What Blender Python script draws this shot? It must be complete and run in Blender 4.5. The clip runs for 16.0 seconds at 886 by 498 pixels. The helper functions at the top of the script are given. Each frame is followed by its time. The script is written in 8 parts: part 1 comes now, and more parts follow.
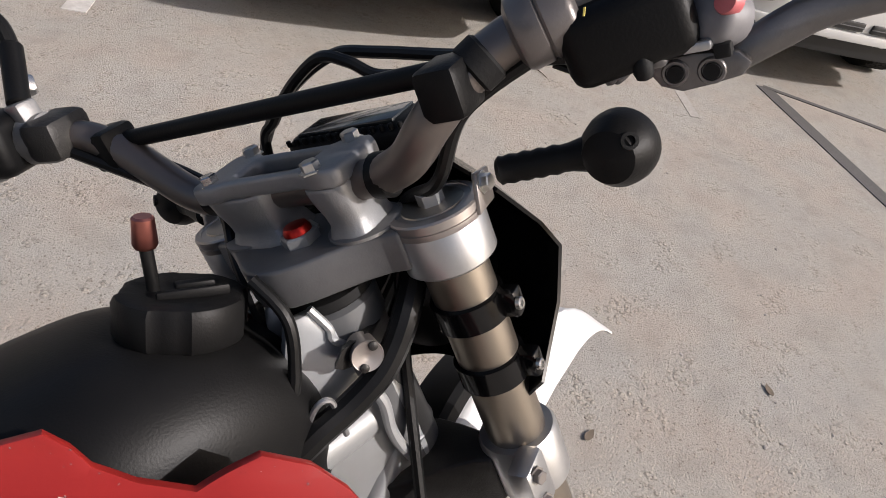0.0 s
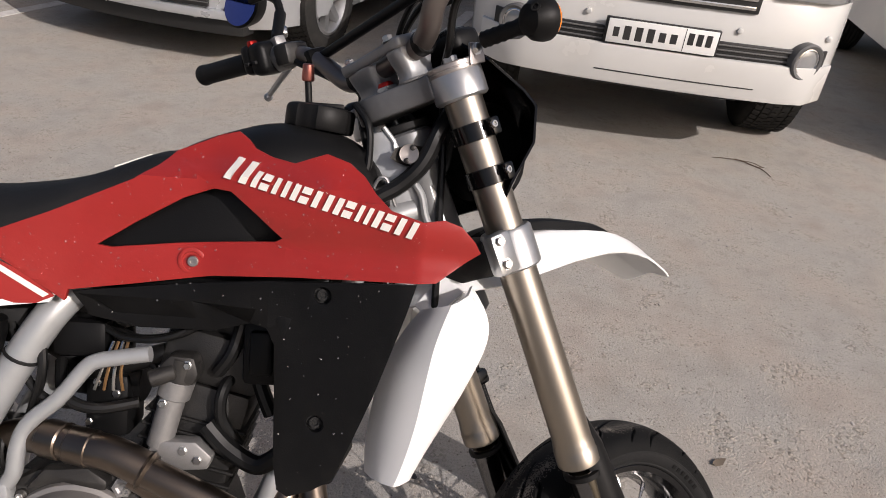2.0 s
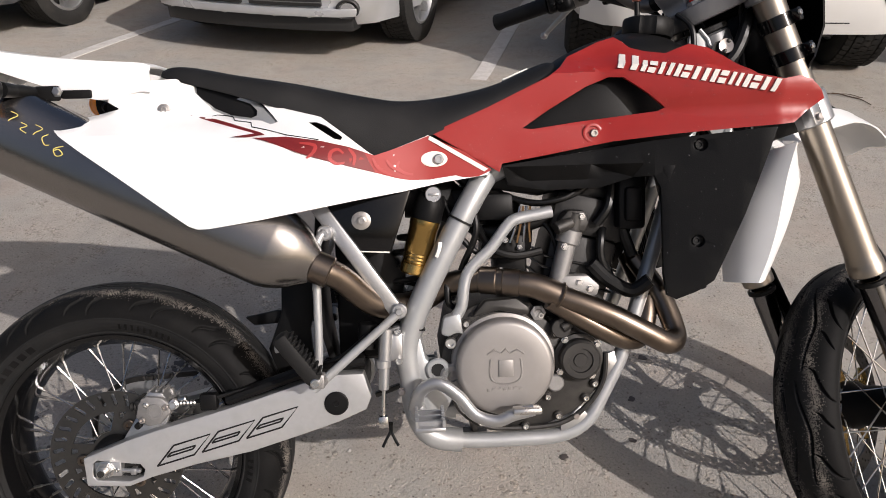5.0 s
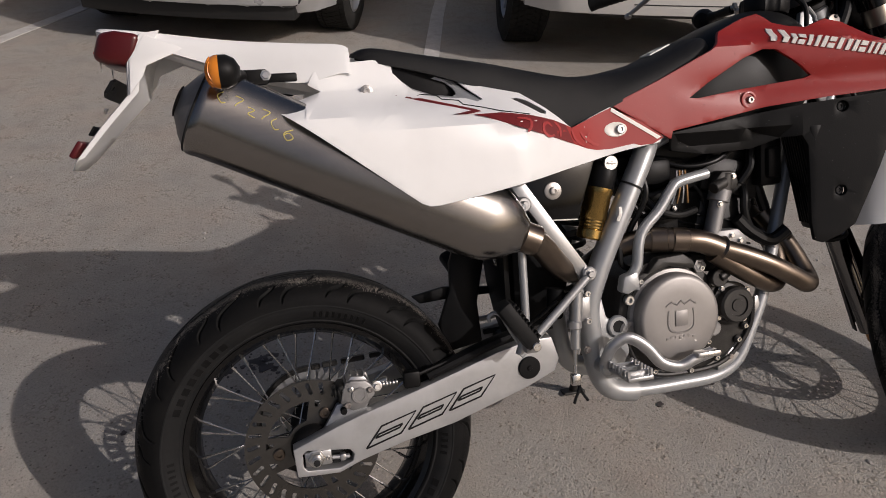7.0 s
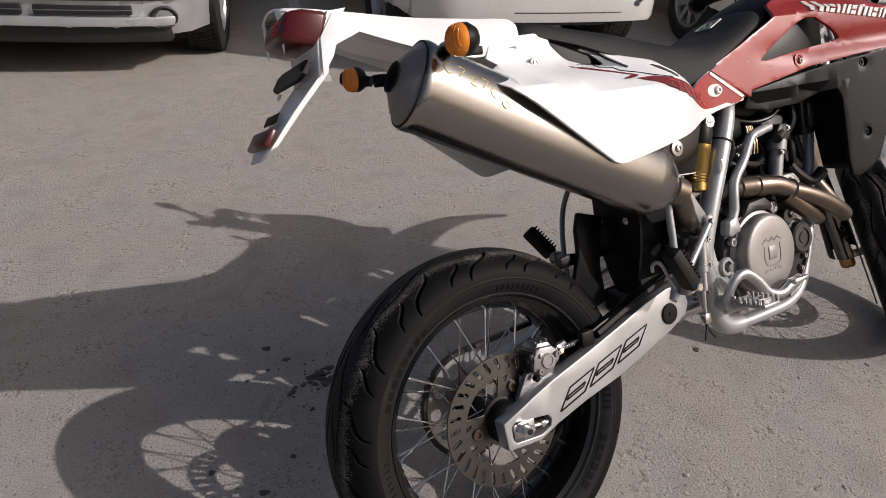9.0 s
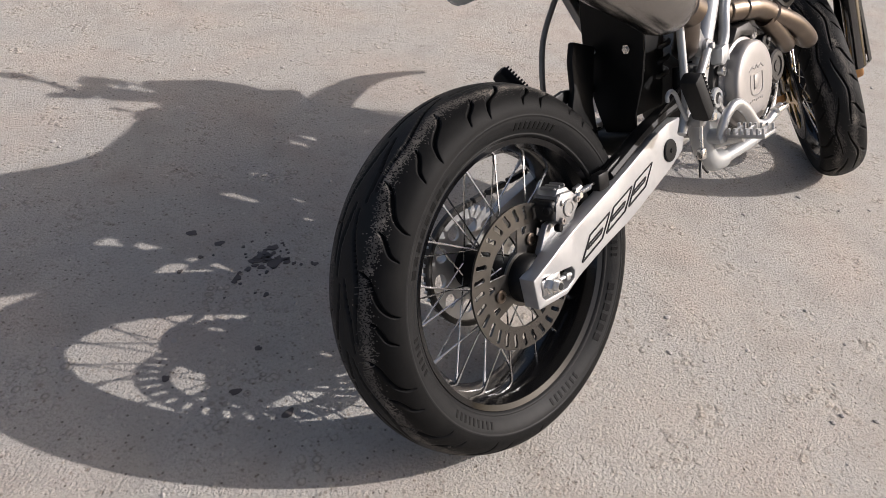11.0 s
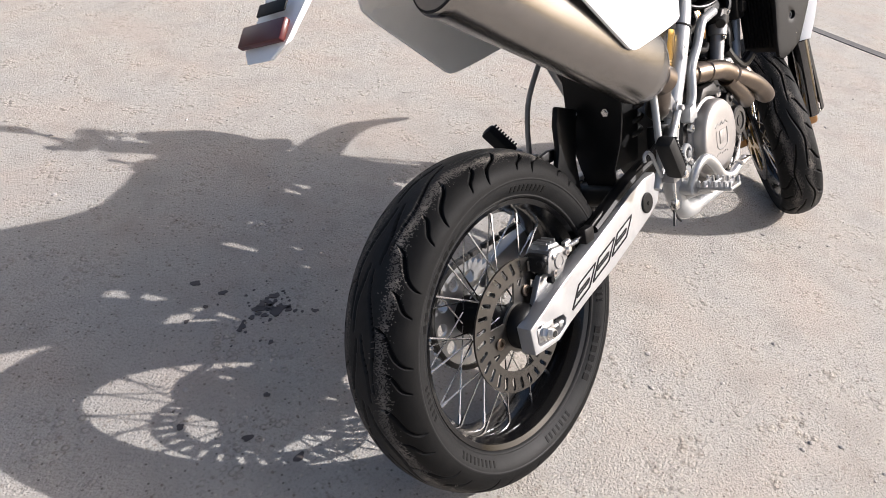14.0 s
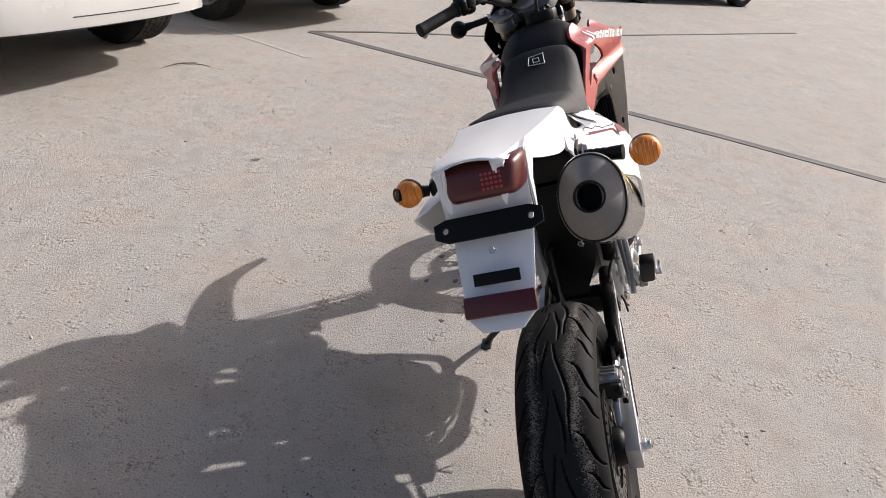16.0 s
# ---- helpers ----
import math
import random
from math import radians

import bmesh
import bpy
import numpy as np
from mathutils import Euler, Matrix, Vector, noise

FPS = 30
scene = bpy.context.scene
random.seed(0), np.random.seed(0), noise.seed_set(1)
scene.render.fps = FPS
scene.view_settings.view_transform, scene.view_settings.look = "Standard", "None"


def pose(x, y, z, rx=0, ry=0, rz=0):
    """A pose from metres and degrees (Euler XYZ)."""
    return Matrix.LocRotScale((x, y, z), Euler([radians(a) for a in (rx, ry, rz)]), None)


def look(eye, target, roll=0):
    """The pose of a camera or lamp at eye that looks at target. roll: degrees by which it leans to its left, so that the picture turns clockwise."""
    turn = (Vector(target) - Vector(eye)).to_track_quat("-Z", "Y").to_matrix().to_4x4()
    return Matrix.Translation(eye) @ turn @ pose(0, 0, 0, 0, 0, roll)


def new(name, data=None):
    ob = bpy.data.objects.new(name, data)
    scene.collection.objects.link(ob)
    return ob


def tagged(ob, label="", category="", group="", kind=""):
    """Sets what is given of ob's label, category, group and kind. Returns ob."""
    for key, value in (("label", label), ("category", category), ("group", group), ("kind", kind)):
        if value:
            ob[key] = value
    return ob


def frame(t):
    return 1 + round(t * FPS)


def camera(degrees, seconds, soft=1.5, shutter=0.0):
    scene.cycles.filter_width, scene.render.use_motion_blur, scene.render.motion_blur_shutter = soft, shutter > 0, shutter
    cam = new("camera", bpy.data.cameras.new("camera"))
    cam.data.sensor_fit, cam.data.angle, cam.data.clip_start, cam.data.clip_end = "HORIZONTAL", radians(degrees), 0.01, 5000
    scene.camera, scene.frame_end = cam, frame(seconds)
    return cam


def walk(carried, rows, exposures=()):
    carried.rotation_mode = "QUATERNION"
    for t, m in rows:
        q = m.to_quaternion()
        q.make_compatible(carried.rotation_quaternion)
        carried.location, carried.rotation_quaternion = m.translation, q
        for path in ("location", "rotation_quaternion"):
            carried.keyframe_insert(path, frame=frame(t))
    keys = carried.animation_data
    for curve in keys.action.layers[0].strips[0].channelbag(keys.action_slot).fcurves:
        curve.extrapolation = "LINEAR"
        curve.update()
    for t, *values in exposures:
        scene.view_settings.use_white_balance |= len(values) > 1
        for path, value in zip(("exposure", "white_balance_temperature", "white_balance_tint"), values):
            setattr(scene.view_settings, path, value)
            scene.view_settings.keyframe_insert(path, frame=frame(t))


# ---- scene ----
cam = camera(66.7, 16.0, soft=0.9)
PATH = [
    (0, (0.937, -0.09, 1.349), (1.859, 1.183, 0.112), 16.1),
    (0.5, (0.949, -0.181, 1.34), (1.71, 1.226, 0.139), 12.7),
    (1, (0.967, -0.313, 1.336), (1.608, 1.176, 0.165), 11.5),
    (1.5, (0.994, -0.453, 1.339), (1.426, 1.129, 0.193), 9.5),
    (2, (1.073, -0.619, 1.318), (1.278, 1.079, 0.281), 6.8),
    (2.5, (1.105, -0.765, 1.301), (1.224, 0.915, 0.223), 4.2),
    (3, (1.032, -0.929, 1.313), (1.145, 0.774, 0.27), 1.8),
    (3.5, (0.918, -1.042, 1.316), (1.002, 0.673, 0.29), 2.2),
    (4, (0.81, -1.012, 1.296), (0.896, 0.708, 0.278), 1.1),
    (4.5, (0.675, -0.964, 1.274), (0.809, 0.734, 0.225), -0.0),
    (4.7, (0.624, -0.956, 1.279), (0.71, 0.743, 0.228), -0.4),
    (6.8, (0.021, -0.949, 1.261), (0.468, 0.69, 0.206), 1.4),
    (7, (-0.024, -0.931, 1.269), (0.449, 0.693, 0.201), 2.1),
    (7.5, (-0.191, -0.916, 1.233), (0.401, 0.675, 0.175), 3.5),
    (8, (-0.39, -0.904, 1.229), (0.418, 0.641, 0.249), 2.9),
    (8.2, (-0.444, -0.883, 1.216), (0.381, 0.66, 0.248), 3.9),
    (10.3, (-0.788, -0.552, 1.087), (0.466, 0.558, -0.006), 5.7),
    (10.5, (-0.793, -0.542, 1.063), (0.471, 0.532, -0.056), 7.2),
    (11, (-0.729, -0.505, 1.008), (0.473, 0.508, -0.229), 8.2),
    (11.5, (-0.623, -0.499, 0.962), (0.502, 0.469, -0.379), 10.9),
    (12, (-0.582, -0.492, 0.937), (0.499, 0.464, -0.449), 12.9),
    (12.5, (-0.565, -0.479, 0.938), (0.513, 0.463, -0.459), 11.9),
    (13, (-0.603, -0.487, 0.959), (0.524, 0.442, -0.407), 12.3),
    (13.5, (-0.718, -0.508, 1.02), (0.498, 0.449, -0.248), 11.4),
    (14, (-0.806, -0.493, 1.095), (0.483, 0.497, -0.069), 8.7),
    (14.5, (-0.856, -0.388, 1.177), (0.605, 0.471, 0.116), 5.2),
    (15, (-0.939, -0.216, 1.232), (0.622, 0.52, 0.22), 5.2),
    (15.5, (-1.066, 0.002, 1.266), (0.613, 0.401, 0.255), 5.3),
    (16, (-1.091, 0.214, 1.279), (0.657, 0.418, 0.328), 8.5),
]
exposure_rows = [(0, 0.22, 6280, 14), (1.5, 0.04, 6350, 16), (2.5, -0.07, 6370, 15), (3.5, -0.04, 6370, 15), (4.7, 0.02, 6350, 14), (6.0, -0.42, 6380, 15), (7.0, -0.76, 6420, 16), (8.2, -0.72, 6380, 16), (9.5, -0.04, 6280, 14),
                 (10.5, 0.25, 6280, 14), (12.0, 0.73, 6180, 13), (13.0, 0.77, 6130, 13), (14.5, 0.85, 6130, 13), (15.3, 0.43, 6180, 13), (16, 0.42, 6200, 14)]
walk(cam, [(t, look(eye, target, roll)) for t, eye, target, roll in PATH], exposure_rows)

# ---- light: low clear sun from ahead and to the right of the motorcycle ----
SUN_TO = Vector((0.572, -0.592, 0.568)).normalized()
world = bpy.data.worlds.new("sky")
scene.world = world
world.use_nodes = True
wn = world.node_tree.nodes
sky = wn.new("ShaderNodeTexSky")
sky.sky_type = "NISHITA"
sky.sun_disc = False
sky.dust_density = 6.0
sky.ozone_density = 0.6
sky.sun_elevation = math.asin(SUN_TO.z)
sky.sun_rotation = math.atan2(SUN_TO.x, SUN_TO.y)
wn["Background"].inputs["Strength"].default_value = 0.095
world.node_tree.links.new(sky.outputs[0], wn["Background"].inputs["Color"])
sun_data = bpy.data.lights.new("sun", "SUN")
sun_data.energy = 4.0
sun_data.angle = radians(0.5)
sun_data.color = (1.0, 0.945, 0.885)
sun_lamp = new("sun", sun_data)
sun_lamp.matrix_world = look(SUN_TO * 30, (0, 0, 0))

# ---- materials ----


def material(name, colour, rough=0.5, metal=0.0, vary=0.15, scale=40.0, bump=0.1, bump_scale=300.0, coat=0.0,
             spec=0.5, dirt=None, dirt_scale=6.0, dirt_amount=0.3, stretch=(1, 1, 1), rough_vary=0.12):
    """A painted, cast or moulded surface: grain and larger wear in colour, gloss and relief."""
    m = bpy.data.materials.new(name)
    m.use_nodes = True
    nt = m.node_tree
    n, ln = nt.nodes, nt.links
    b = n["Principled BSDF"]
    b.inputs["Metallic"].default_value = metal
    b.inputs["Coat Weight"].default_value = coat
    b.inputs["Coat Roughness"].default_value = 0.08
    b.inputs["Specular IOR Level"].default_value = spec
    co = n.new("ShaderNodeTexCoord")
    mp = n.new("ShaderNodeMapping")
    mp.inputs["Scale"].default_value = stretch
    ln.new(co.outputs["Object"], mp.inputs["Vector"])

    def noise_node(s, detail=4.0):
        t = n.new("ShaderNodeTexNoise")
        t.inputs["Scale"].default_value = s
        t.inputs["Detail"].default_value = detail
        ln.new(mp.outputs[0], t.inputs["Vector"])
        return t

    fine, large = noise_node(scale), noise_node(dirt_scale, 6.0)
    ramp = n.new("ShaderNodeMapRange")
    ramp.inputs["To Min"].default_value, ramp.inputs["To Max"].default_value = 1 - vary, 1 + vary
    ln.new(fine.outputs["Fac"], ramp.inputs["Value"])
    mul = n.new("ShaderNodeMix")
    mul.data_type, mul.blend_type = "RGBA", "MULTIPLY"
    mul.inputs["Factor"].default_value = 1.0
    mul.inputs["A"].default_value = (*colour, 1)
    ln.new(ramp.outputs[0], mul.inputs["B"])
    last = mul.outputs["Result"]
    if dirt:
        edge = n.new("ShaderNodeMapRange")
        edge.inputs["From Min"].default_value, edge.inputs["From Max"].default_value = 0.5, 0.72
        edge.inputs["To Max"].default_value = dirt_amount
        ln.new(large.outputs["Fac"], edge.inputs["Value"])
        mx = n.new("ShaderNodeMix")
        mx.data_type = "RGBA"
        ln.new(edge.outputs[0], mx.inputs["Factor"])
        ln.new(last, mx.inputs["A"])
        mx.inputs["B"].default_value = (*dirt, 1)
        last = mx.outputs["Result"]
    ln.new(last, b.inputs["Base Color"])
    rr = n.new("ShaderNodeMapRange")
    rr.inputs["To Min"].default_value = max(0.03, rough - rough_vary)
    rr.inputs["To Max"].default_value = min(1.0, rough + rough_vary)
    ln.new(large.outputs["Fac"], rr.inputs["Value"])
    ln.new(rr.outputs[0], b.inputs["Roughness"])
    if bump:
        rel = noise_node(bump_scale, 2.0)
        bn = n.new("ShaderNodeBump")
        bn.inputs["Strength"].default_value = bump
        bn.inputs["Distance"].default_value = 0.001
        ln.new(rel.outputs["Fac"], bn.inputs["Height"])
        ln.new(bn.outputs[0], b.inputs["Normal"])
    return m


def asphalt_material():
    m = bpy.data.materials.new("dusty asphalt")
    m.use_nodes = True
    n, ln = m.node_tree.nodes, m.node_tree.links
    b = n["Principled BSDF"]
    b.inputs["Roughness"].default_value = 0.92
    b.inputs["Specular IOR Level"].default_value = 0.25
    co = n.new("ShaderNodeTexCoord")

    def tex(kind, s, detail=None):
        t = n.new(kind)
        t.inputs["Scale"].default_value = s
        if detail is not None:
            t.inputs["Detail"].default_value = detail
        ln.new(co.outputs["Object"], t.inputs["Vector"])
        return t

    def ramp(src, *stops):
        r = n.new("ShaderNodeValToRGB")
        while len(r.color_ramp.elements) < len(stops):
            r.color_ramp.elements.new(0.5)
        for e, (p, c) in zip(r.color_ramp.elements, stops):
            e.position, e.color = p, (*c, 1)
        ln.new(src, r.inputs[0])
        return r.outputs[0]

    def mix(a, c, f, mode="MIX"):
        x = n.new("ShaderNodeMix")
        x.data_type, x.blend_type = "RGBA", mode
        ln.new(a, x.inputs["A"])
        ln.new(c, x.inputs["B"])
        if isinstance(f, float):
            x.inputs["Factor"].default_value = f
        else:
            ln.new(f, x.inputs["Factor"])
        return x.outputs["Result"]

    patch = tex("ShaderNodeTexNoise", 1.3, 6.0)
    mid = tex("ShaderNodeTexNoise", 7.0, 6.0)
    hue = tex("ShaderNodeTexNoise", 3.2, 4.0)
    relief = tex("ShaderNodeTexNoise", 150.0, 7.0)
    relief.inputs["Roughness"].default_value = 0.62
    grains = tex("ShaderNodeTexVoronoi", 215.0)
    grit = tex("ShaderNodeTexNoise", 520.0, 3.0)
    stones = tex("ShaderNodeTexVoronoi", 62.0)
    base = ramp(patch.outputs["Fac"], (0.3, (0.325, 0.302, 0.270)), (0.7, (0.383, 0.358, 0.322)))
    tinge = ramp(hue.outputs["Fac"], (0.36, (1.03, 0.985, 0.965)), (0.5, (1, 1, 1)), (0.64, (0.975, 1.0, 1.025)))
    col = mix(base, tinge, 0.9, "MULTIPLY")
    blotch = ramp(mid.outputs["Fac"], (0.33, (0.86, 0.85, 0.84)), (0.5, (1, 1, 1)), (0.72, (1.06, 1.055, 1.04)))
    col = mix(col, blotch, 0.8, "MULTIPLY")
    # low parts of the bump relief are darkened in the colour as well
    hollows = ramp(relief.outputs["Fac"], (0.33, (0.70, 0.685, 0.665)), (0.46, (1, 1, 1)), (0.68, (1.08, 1.08, 1.07)))
    col = mix(col, hollows, 0.85, "MULTIPLY")
    speck = ramp(grit.outputs["Fac"], (0.30, (0.78, 0.77, 0.76)), (0.5, (1, 1, 1)), (0.7, (1.1, 1.1, 1.09)))
    col = mix(col, speck, 0.8, "MULTIPLY")
    # pits have no relief: their shade is put into the colour as dark dots
    pits = tex("ShaderNodeTexVoronoi", 115.0)
    pick = n.new("ShaderNodeSeparateColor")
    ln.new(pits.outputs["Color"], pick.inputs[0])
    chosen = ramp(pick.outputs[0], (0.90, (0, 0, 0)), (0.93, (1, 1, 1)))
    hole = ramp(pits.outputs["Distance"], (0.16, (0.42, 0.40, 0.38)), (0.36, (1, 1, 1)))
    col = mix(col, mix(col, hole, 1.0, "MULTIPLY"), chosen)
    # coarse chippings show only where the dust has worn away
    worn = ramp(mid.outputs["Fac"], (0.50, (0, 0, 0)), (0.62, (1, 1, 1)))
    stone = ramp(stones.outputs["Distance"], (0.16, (1.10, 1.08, 1.05)), (0.30, (0.96, 0.95, 0.93)), (0.44, (0.66, 0.64, 0.61)), (0.6, (0.95, 0.95, 0.95)))
    few = n.new("ShaderNodeSeparateColor")
    ln.new(stones.outputs["Color"], few.inputs[0])
    bare = ramp(few.outputs[1], (0.45, (0, 0, 0)), (0.6, (1, 1, 1)))
    worn = mix(worn, bare, 1.0, "MULTIPLY")
    col = mix(col, mix(col, stone, 1.0, "MULTIPLY"), worn)
    # single dark and pale chips pressed into the dust
    chips = tex("ShaderNodeTexVoronoi", 88.0)
    chips.inputs["Randomness"].default_value = 1.0
    which = n.new("ShaderNodeSeparateColor")
    ln.new(chips.outputs["Color"], which.inputs[0])
    edge = ramp(chips.outputs["Distance"], (0.20, (1, 1, 1)), (0.34, (0, 0, 0)))
    tone = ramp(which.outputs[2], (0.0, (0.62, 0.58, 0.55)), (0.35, (0.80, 0.76, 0.73)), (0.7, (1.08, 1.04, 1.0)), (1.0, (1.24, 1.21, 1.17)))
    loose = ramp(which.outputs[0], (0.70, (0, 0, 0)), (0.74, (1, 1, 1)))
    col = mix(col, mix(col, tone, 1.0, "MULTIPLY"), mix(edge, loose, 1.0, "MULTIPLY"))
    ln.new(col, b.inputs["Base Color"])

    def bump(src, strength, distance, below=None):
        x = n.new("ShaderNodeBump")
        x.inputs["Strength"].default_value = strength
        x.inputs["Distance"].default_value = distance
        ln.new(src, x.inputs["Height"])
        if below:
            ln.new(below, x.inputs["Normal"])
        return x.outputs[0]

    def product(p, q):
        x = n.new("ShaderNodeMath")
        x.operation = "MULTIPLY"
        ln.new(p, x.inputs[0])
        ln.new(q, x.inputs[1])
        return x.outputs[0]

    inv = n.new("ShaderNodeMath")
    inv.operation = "MULTIPLY_ADD"
    ln.new(stones.outputs["Distance"], inv.inputs[0])
    inv.inputs[1].default_value = -1.0
    inv.inputs[2].default_value = 0.6
    # packed dust is smoother than the open surface
    open_grain = n.new("ShaderNodeMapRange")
    open_grain.inputs["From Min"].default_value, open_grain.inputs["From Max"].default_value = 0.36, 0.6
    open_grain.inputs["To Min"].default_value, open_grain.inputs["To Max"].default_value = 0.35, 1.0
    ln.new(patch.outputs["Fac"], open_grain.inputs["Value"])
    nrm = bump(product(relief.outputs["Fac"], open_grain.outputs[0]), 0.8, 0.0075)
    nrm = bump(product(grains.outputs["Distance"], open_grain.outputs[0]), 0.35, -0.004, nrm)
    nrm = bump(product(inv.outputs[0], worn), 0.7, 0.008, nrm)
    nrm = bump(grit.outputs["Fac"], 0.55, 0.0016, nrm)
    ln.new(nrm, b.inputs["Normal"])
    return m


ASPHALT = asphalt_material()
# dark colour of the painted shadow lines on the asphalt
SHADOW_STRIP = material("tar seam", (0.09, 0.085, 0.082), 0.85, vary=0.3, scale=90, bump=0.5, bump_scale=200)
ROAD_PAINT = material("worn road paint", (0.5, 0.48, 0.455), 0.85, vary=0.25, scale=60, bump=0.4, dirt=(0.42, 0.395, 0.365),
                      dirt_scale=14, dirt_amount=1.0)
OIL = material("oil stain", (0.06, 0.05, 0.045), 0.55, vary=0.4, scale=60, bump=0.4, bump_scale=200)
RED = material("red moulded plastic", (0.29, 0.017, 0.0135), 0.42, vary=0.08, scale=25, bump=0.06, coat=0.08,
               dirt=(0.33, 0.045, 0.036), dirt_amount=0.3)
DECAL_RED = material("red printed decal", (0.29, 0.017, 0.0135), 0.55, vary=0.08, scale=25, bump=0.04)
DEEP_RED = material("dark red decal", (0.15, 0.01, 0.01), 0.5, vary=0.2, scale=30, bump=0.02)
PALE_RED = material("pale red decal", (0.34, 0.034, 0.031), 0.55, vary=0.1, scale=30, bump=0.02)
WHITE = material("white moulded plastic", (0.8, 0.8, 0.79), 0.32, vary=0.03, scale=20, bump=0.03, coat=0.2,
                 dirt=(0.6, 0.59, 0.57), dirt_amount=0.25)
LETTER = material("off-white lettering", (0.78, 0.76, 0.7), 0.4, vary=0.05)
BLACK = material("black moulded plastic", (0.005, 0.005, 0.0052), 0.45, vary=0.25, scale=60, bump=0.15, bump_scale=500,
                 spec=0.16, dirt=(0.013, 0.0125, 0.012), dirt_amount=0.5)
GLOSS_BLACK = material("gloss black paint", (0.003, 0.003, 0.0033), 0.15, vary=0.1, bump=0.02, coat=0.12, spec=0.35)
VINYL = material("black seat vinyl", (0.008, 0.008, 0.0083), 0.6, vary=0.15, scale=80, bump=0.5, bump_scale=900, spec=0.25,
                 dirt=(0.03, 0.029, 0.028), dirt_amount=0.4)
SCRUBBED = material("scrubbed black tyre shoulder and groove shade", (0.0052, 0.0052, 0.0053), 0.6, vary=0.35, scale=160, bump=0.35, bump_scale=900, spec=0.10,
                    dirt=(0.011, 0.0107, 0.0103), dirt_scale=22, dirt_amount=0.5)
DUSTY = material("dusty tyre crown", (0.075, 0.069, 0.063), 0.85, vary=0.8, scale=260, bump=0.7, bump_scale=800, spec=0.15,
                 dirt=(0.20, 0.18, 0.155), dirt_scale=30, dirt_amount=0.9)
SIDEWALL = material("greyed tyre sidewall", (0.0115, 0.0117, 0.0120), 0.55, vary=0.3, scale=70, bump=0.3, bump_scale=500, spec=0.14,
                    dirt=(0.021, 0.0206, 0.020), dirt_scale=14, dirt_amount=0.5)
CAR_TYRE = material("dusty car tyre", (0.02, 0.0195, 0.0185), 0.85, vary=0.3, scale=60, bump=0.3, spec=0.2, dirt=(0.05, 0.046, 0.041), dirt_scale=6, dirt_amount=0.6)
SWING = material("dusty anodised swingarm alloy", (0.42, 0.422, 0.425), 0.38, metal=0.55, vary=0.08, scale=120, bump=0.08, bump_scale=500,
                 dirt=(0.30, 0.298, 0.292), dirt_scale=30, dirt_amount=0.4, rough_vary=0.16)
FAINT_PAINT = material("nearly worn-off road paint", (0.345, 0.323, 0.296), 0.9, vary=0.35, scale=60, bump=0.8, dirt=(0.312, 0.291, 0.265), dirt_scale=12, dirt_amount=1.0)
GRIP = material("black grip rubber", (0.008, 0.008, 0.008), 0.65, vary=0.2, spec=0.25, bump=0.3, bump_scale=400)
HOSE = material("black hose", (0.006, 0.006, 0.006), 0.4, vary=0.2, spec=0.3, bump=0.15)
SILVER_PAINT = material("silver frame paint", (0.375, 0.385, 0.39), 0.36, metal=0.45, vary=0.08, scale=60, bump=0.06,
                        dirt=(0.3, 0.29, 0.27), dirt_scale=14, dirt_amount=0.4)
ALU = material("brushed aluminium", (0.45, 0.452, 0.455), 0.36, metal=0.85, vary=0.08, scale=120, bump=0.08,
               dirt=(0.34, 0.33, 0.31), dirt_scale=16, dirt_amount=0.4)
CAST = material("cast alloy engine cover", (0.255, 0.25, 0.245), 0.5, metal=0.6, vary=0.12, scale=150, bump=0.25, bump_scale=700,
                dirt=(0.12, 0.11, 0.1), dirt_scale=18, dirt_amount=0.35)
DARK_CAST = material("dark magnesium casting", (0.03, 0.0285, 0.027), 0.48, metal=0.5, vary=0.25, scale=120, bump=0.35, bump_scale=600,
                     dirt=(0.075, 0.07, 0.062), dirt_scale=22, dirt_amount=0.5)
CLUTCH = material("warm grey clutch cover", (0.272, 0.258, 0.247), 0.46, metal=0.55, vary=0.05, scale=90, bump=0.12, bump_scale=900,
                  dirt=(0.3, 0.28, 0.26), dirt_amount=0.4)
STEEL = material("bolt steel", (0.62, 0.61, 0.59), 0.28, metal=1.0, vary=0.15, scale=80, bump=0.05)
BAR_GREY = material("brown-grey titanium bar finish", (0.17, 0.148, 0.135), 0.38, metal=0.75, vary=0.1, scale=50, bump=0.04)
YOKE = material("dark grey cast yoke alloy", (0.135, 0.135, 0.137), 0.46, metal=0.5, vary=0.12, scale=120, bump=0.15, bump_scale=600,
                dirt=(0.09, 0.088, 0.085), dirt_scale=20, dirt_amount=0.35)
HEAD_STEEL = material("dark grey painted steel", (0.12, 0.123, 0.126), 0.42, metal=0.3, vary=0.12, scale=80, bump=0.08, dirt=(0.2, 0.195, 0.185), dirt_scale=14, dirt_amount=0.3)
BAR_CAP = material("turned grey fork cap", (0.36, 0.33, 0.31), 0.34, metal=0.8, vary=0.08, scale=50, bump=0.05)
LEVER_GREY = material("forged lever alloy", (0.17, 0.165, 0.165), 0.38, metal=0.7, vary=0.15, scale=90, bump=0.2, bump_scale=500)
THROTTLE = material("brown-grey coated alloy", (0.16, 0.145, 0.138), 0.36, metal=0.5, vary=0.12, scale=90, bump=0.15, bump_scale=500)
SWITCH_GREY = material("grey switch plastic", (0.17, 0.165, 0.17), 0.5, vary=0.1, scale=80, bump=0.1)
PINK_BUTTON = material("sun-faded red plastic", (0.52, 0.13, 0.14), 0.4, vary=0.1, scale=80, bump=0.05)
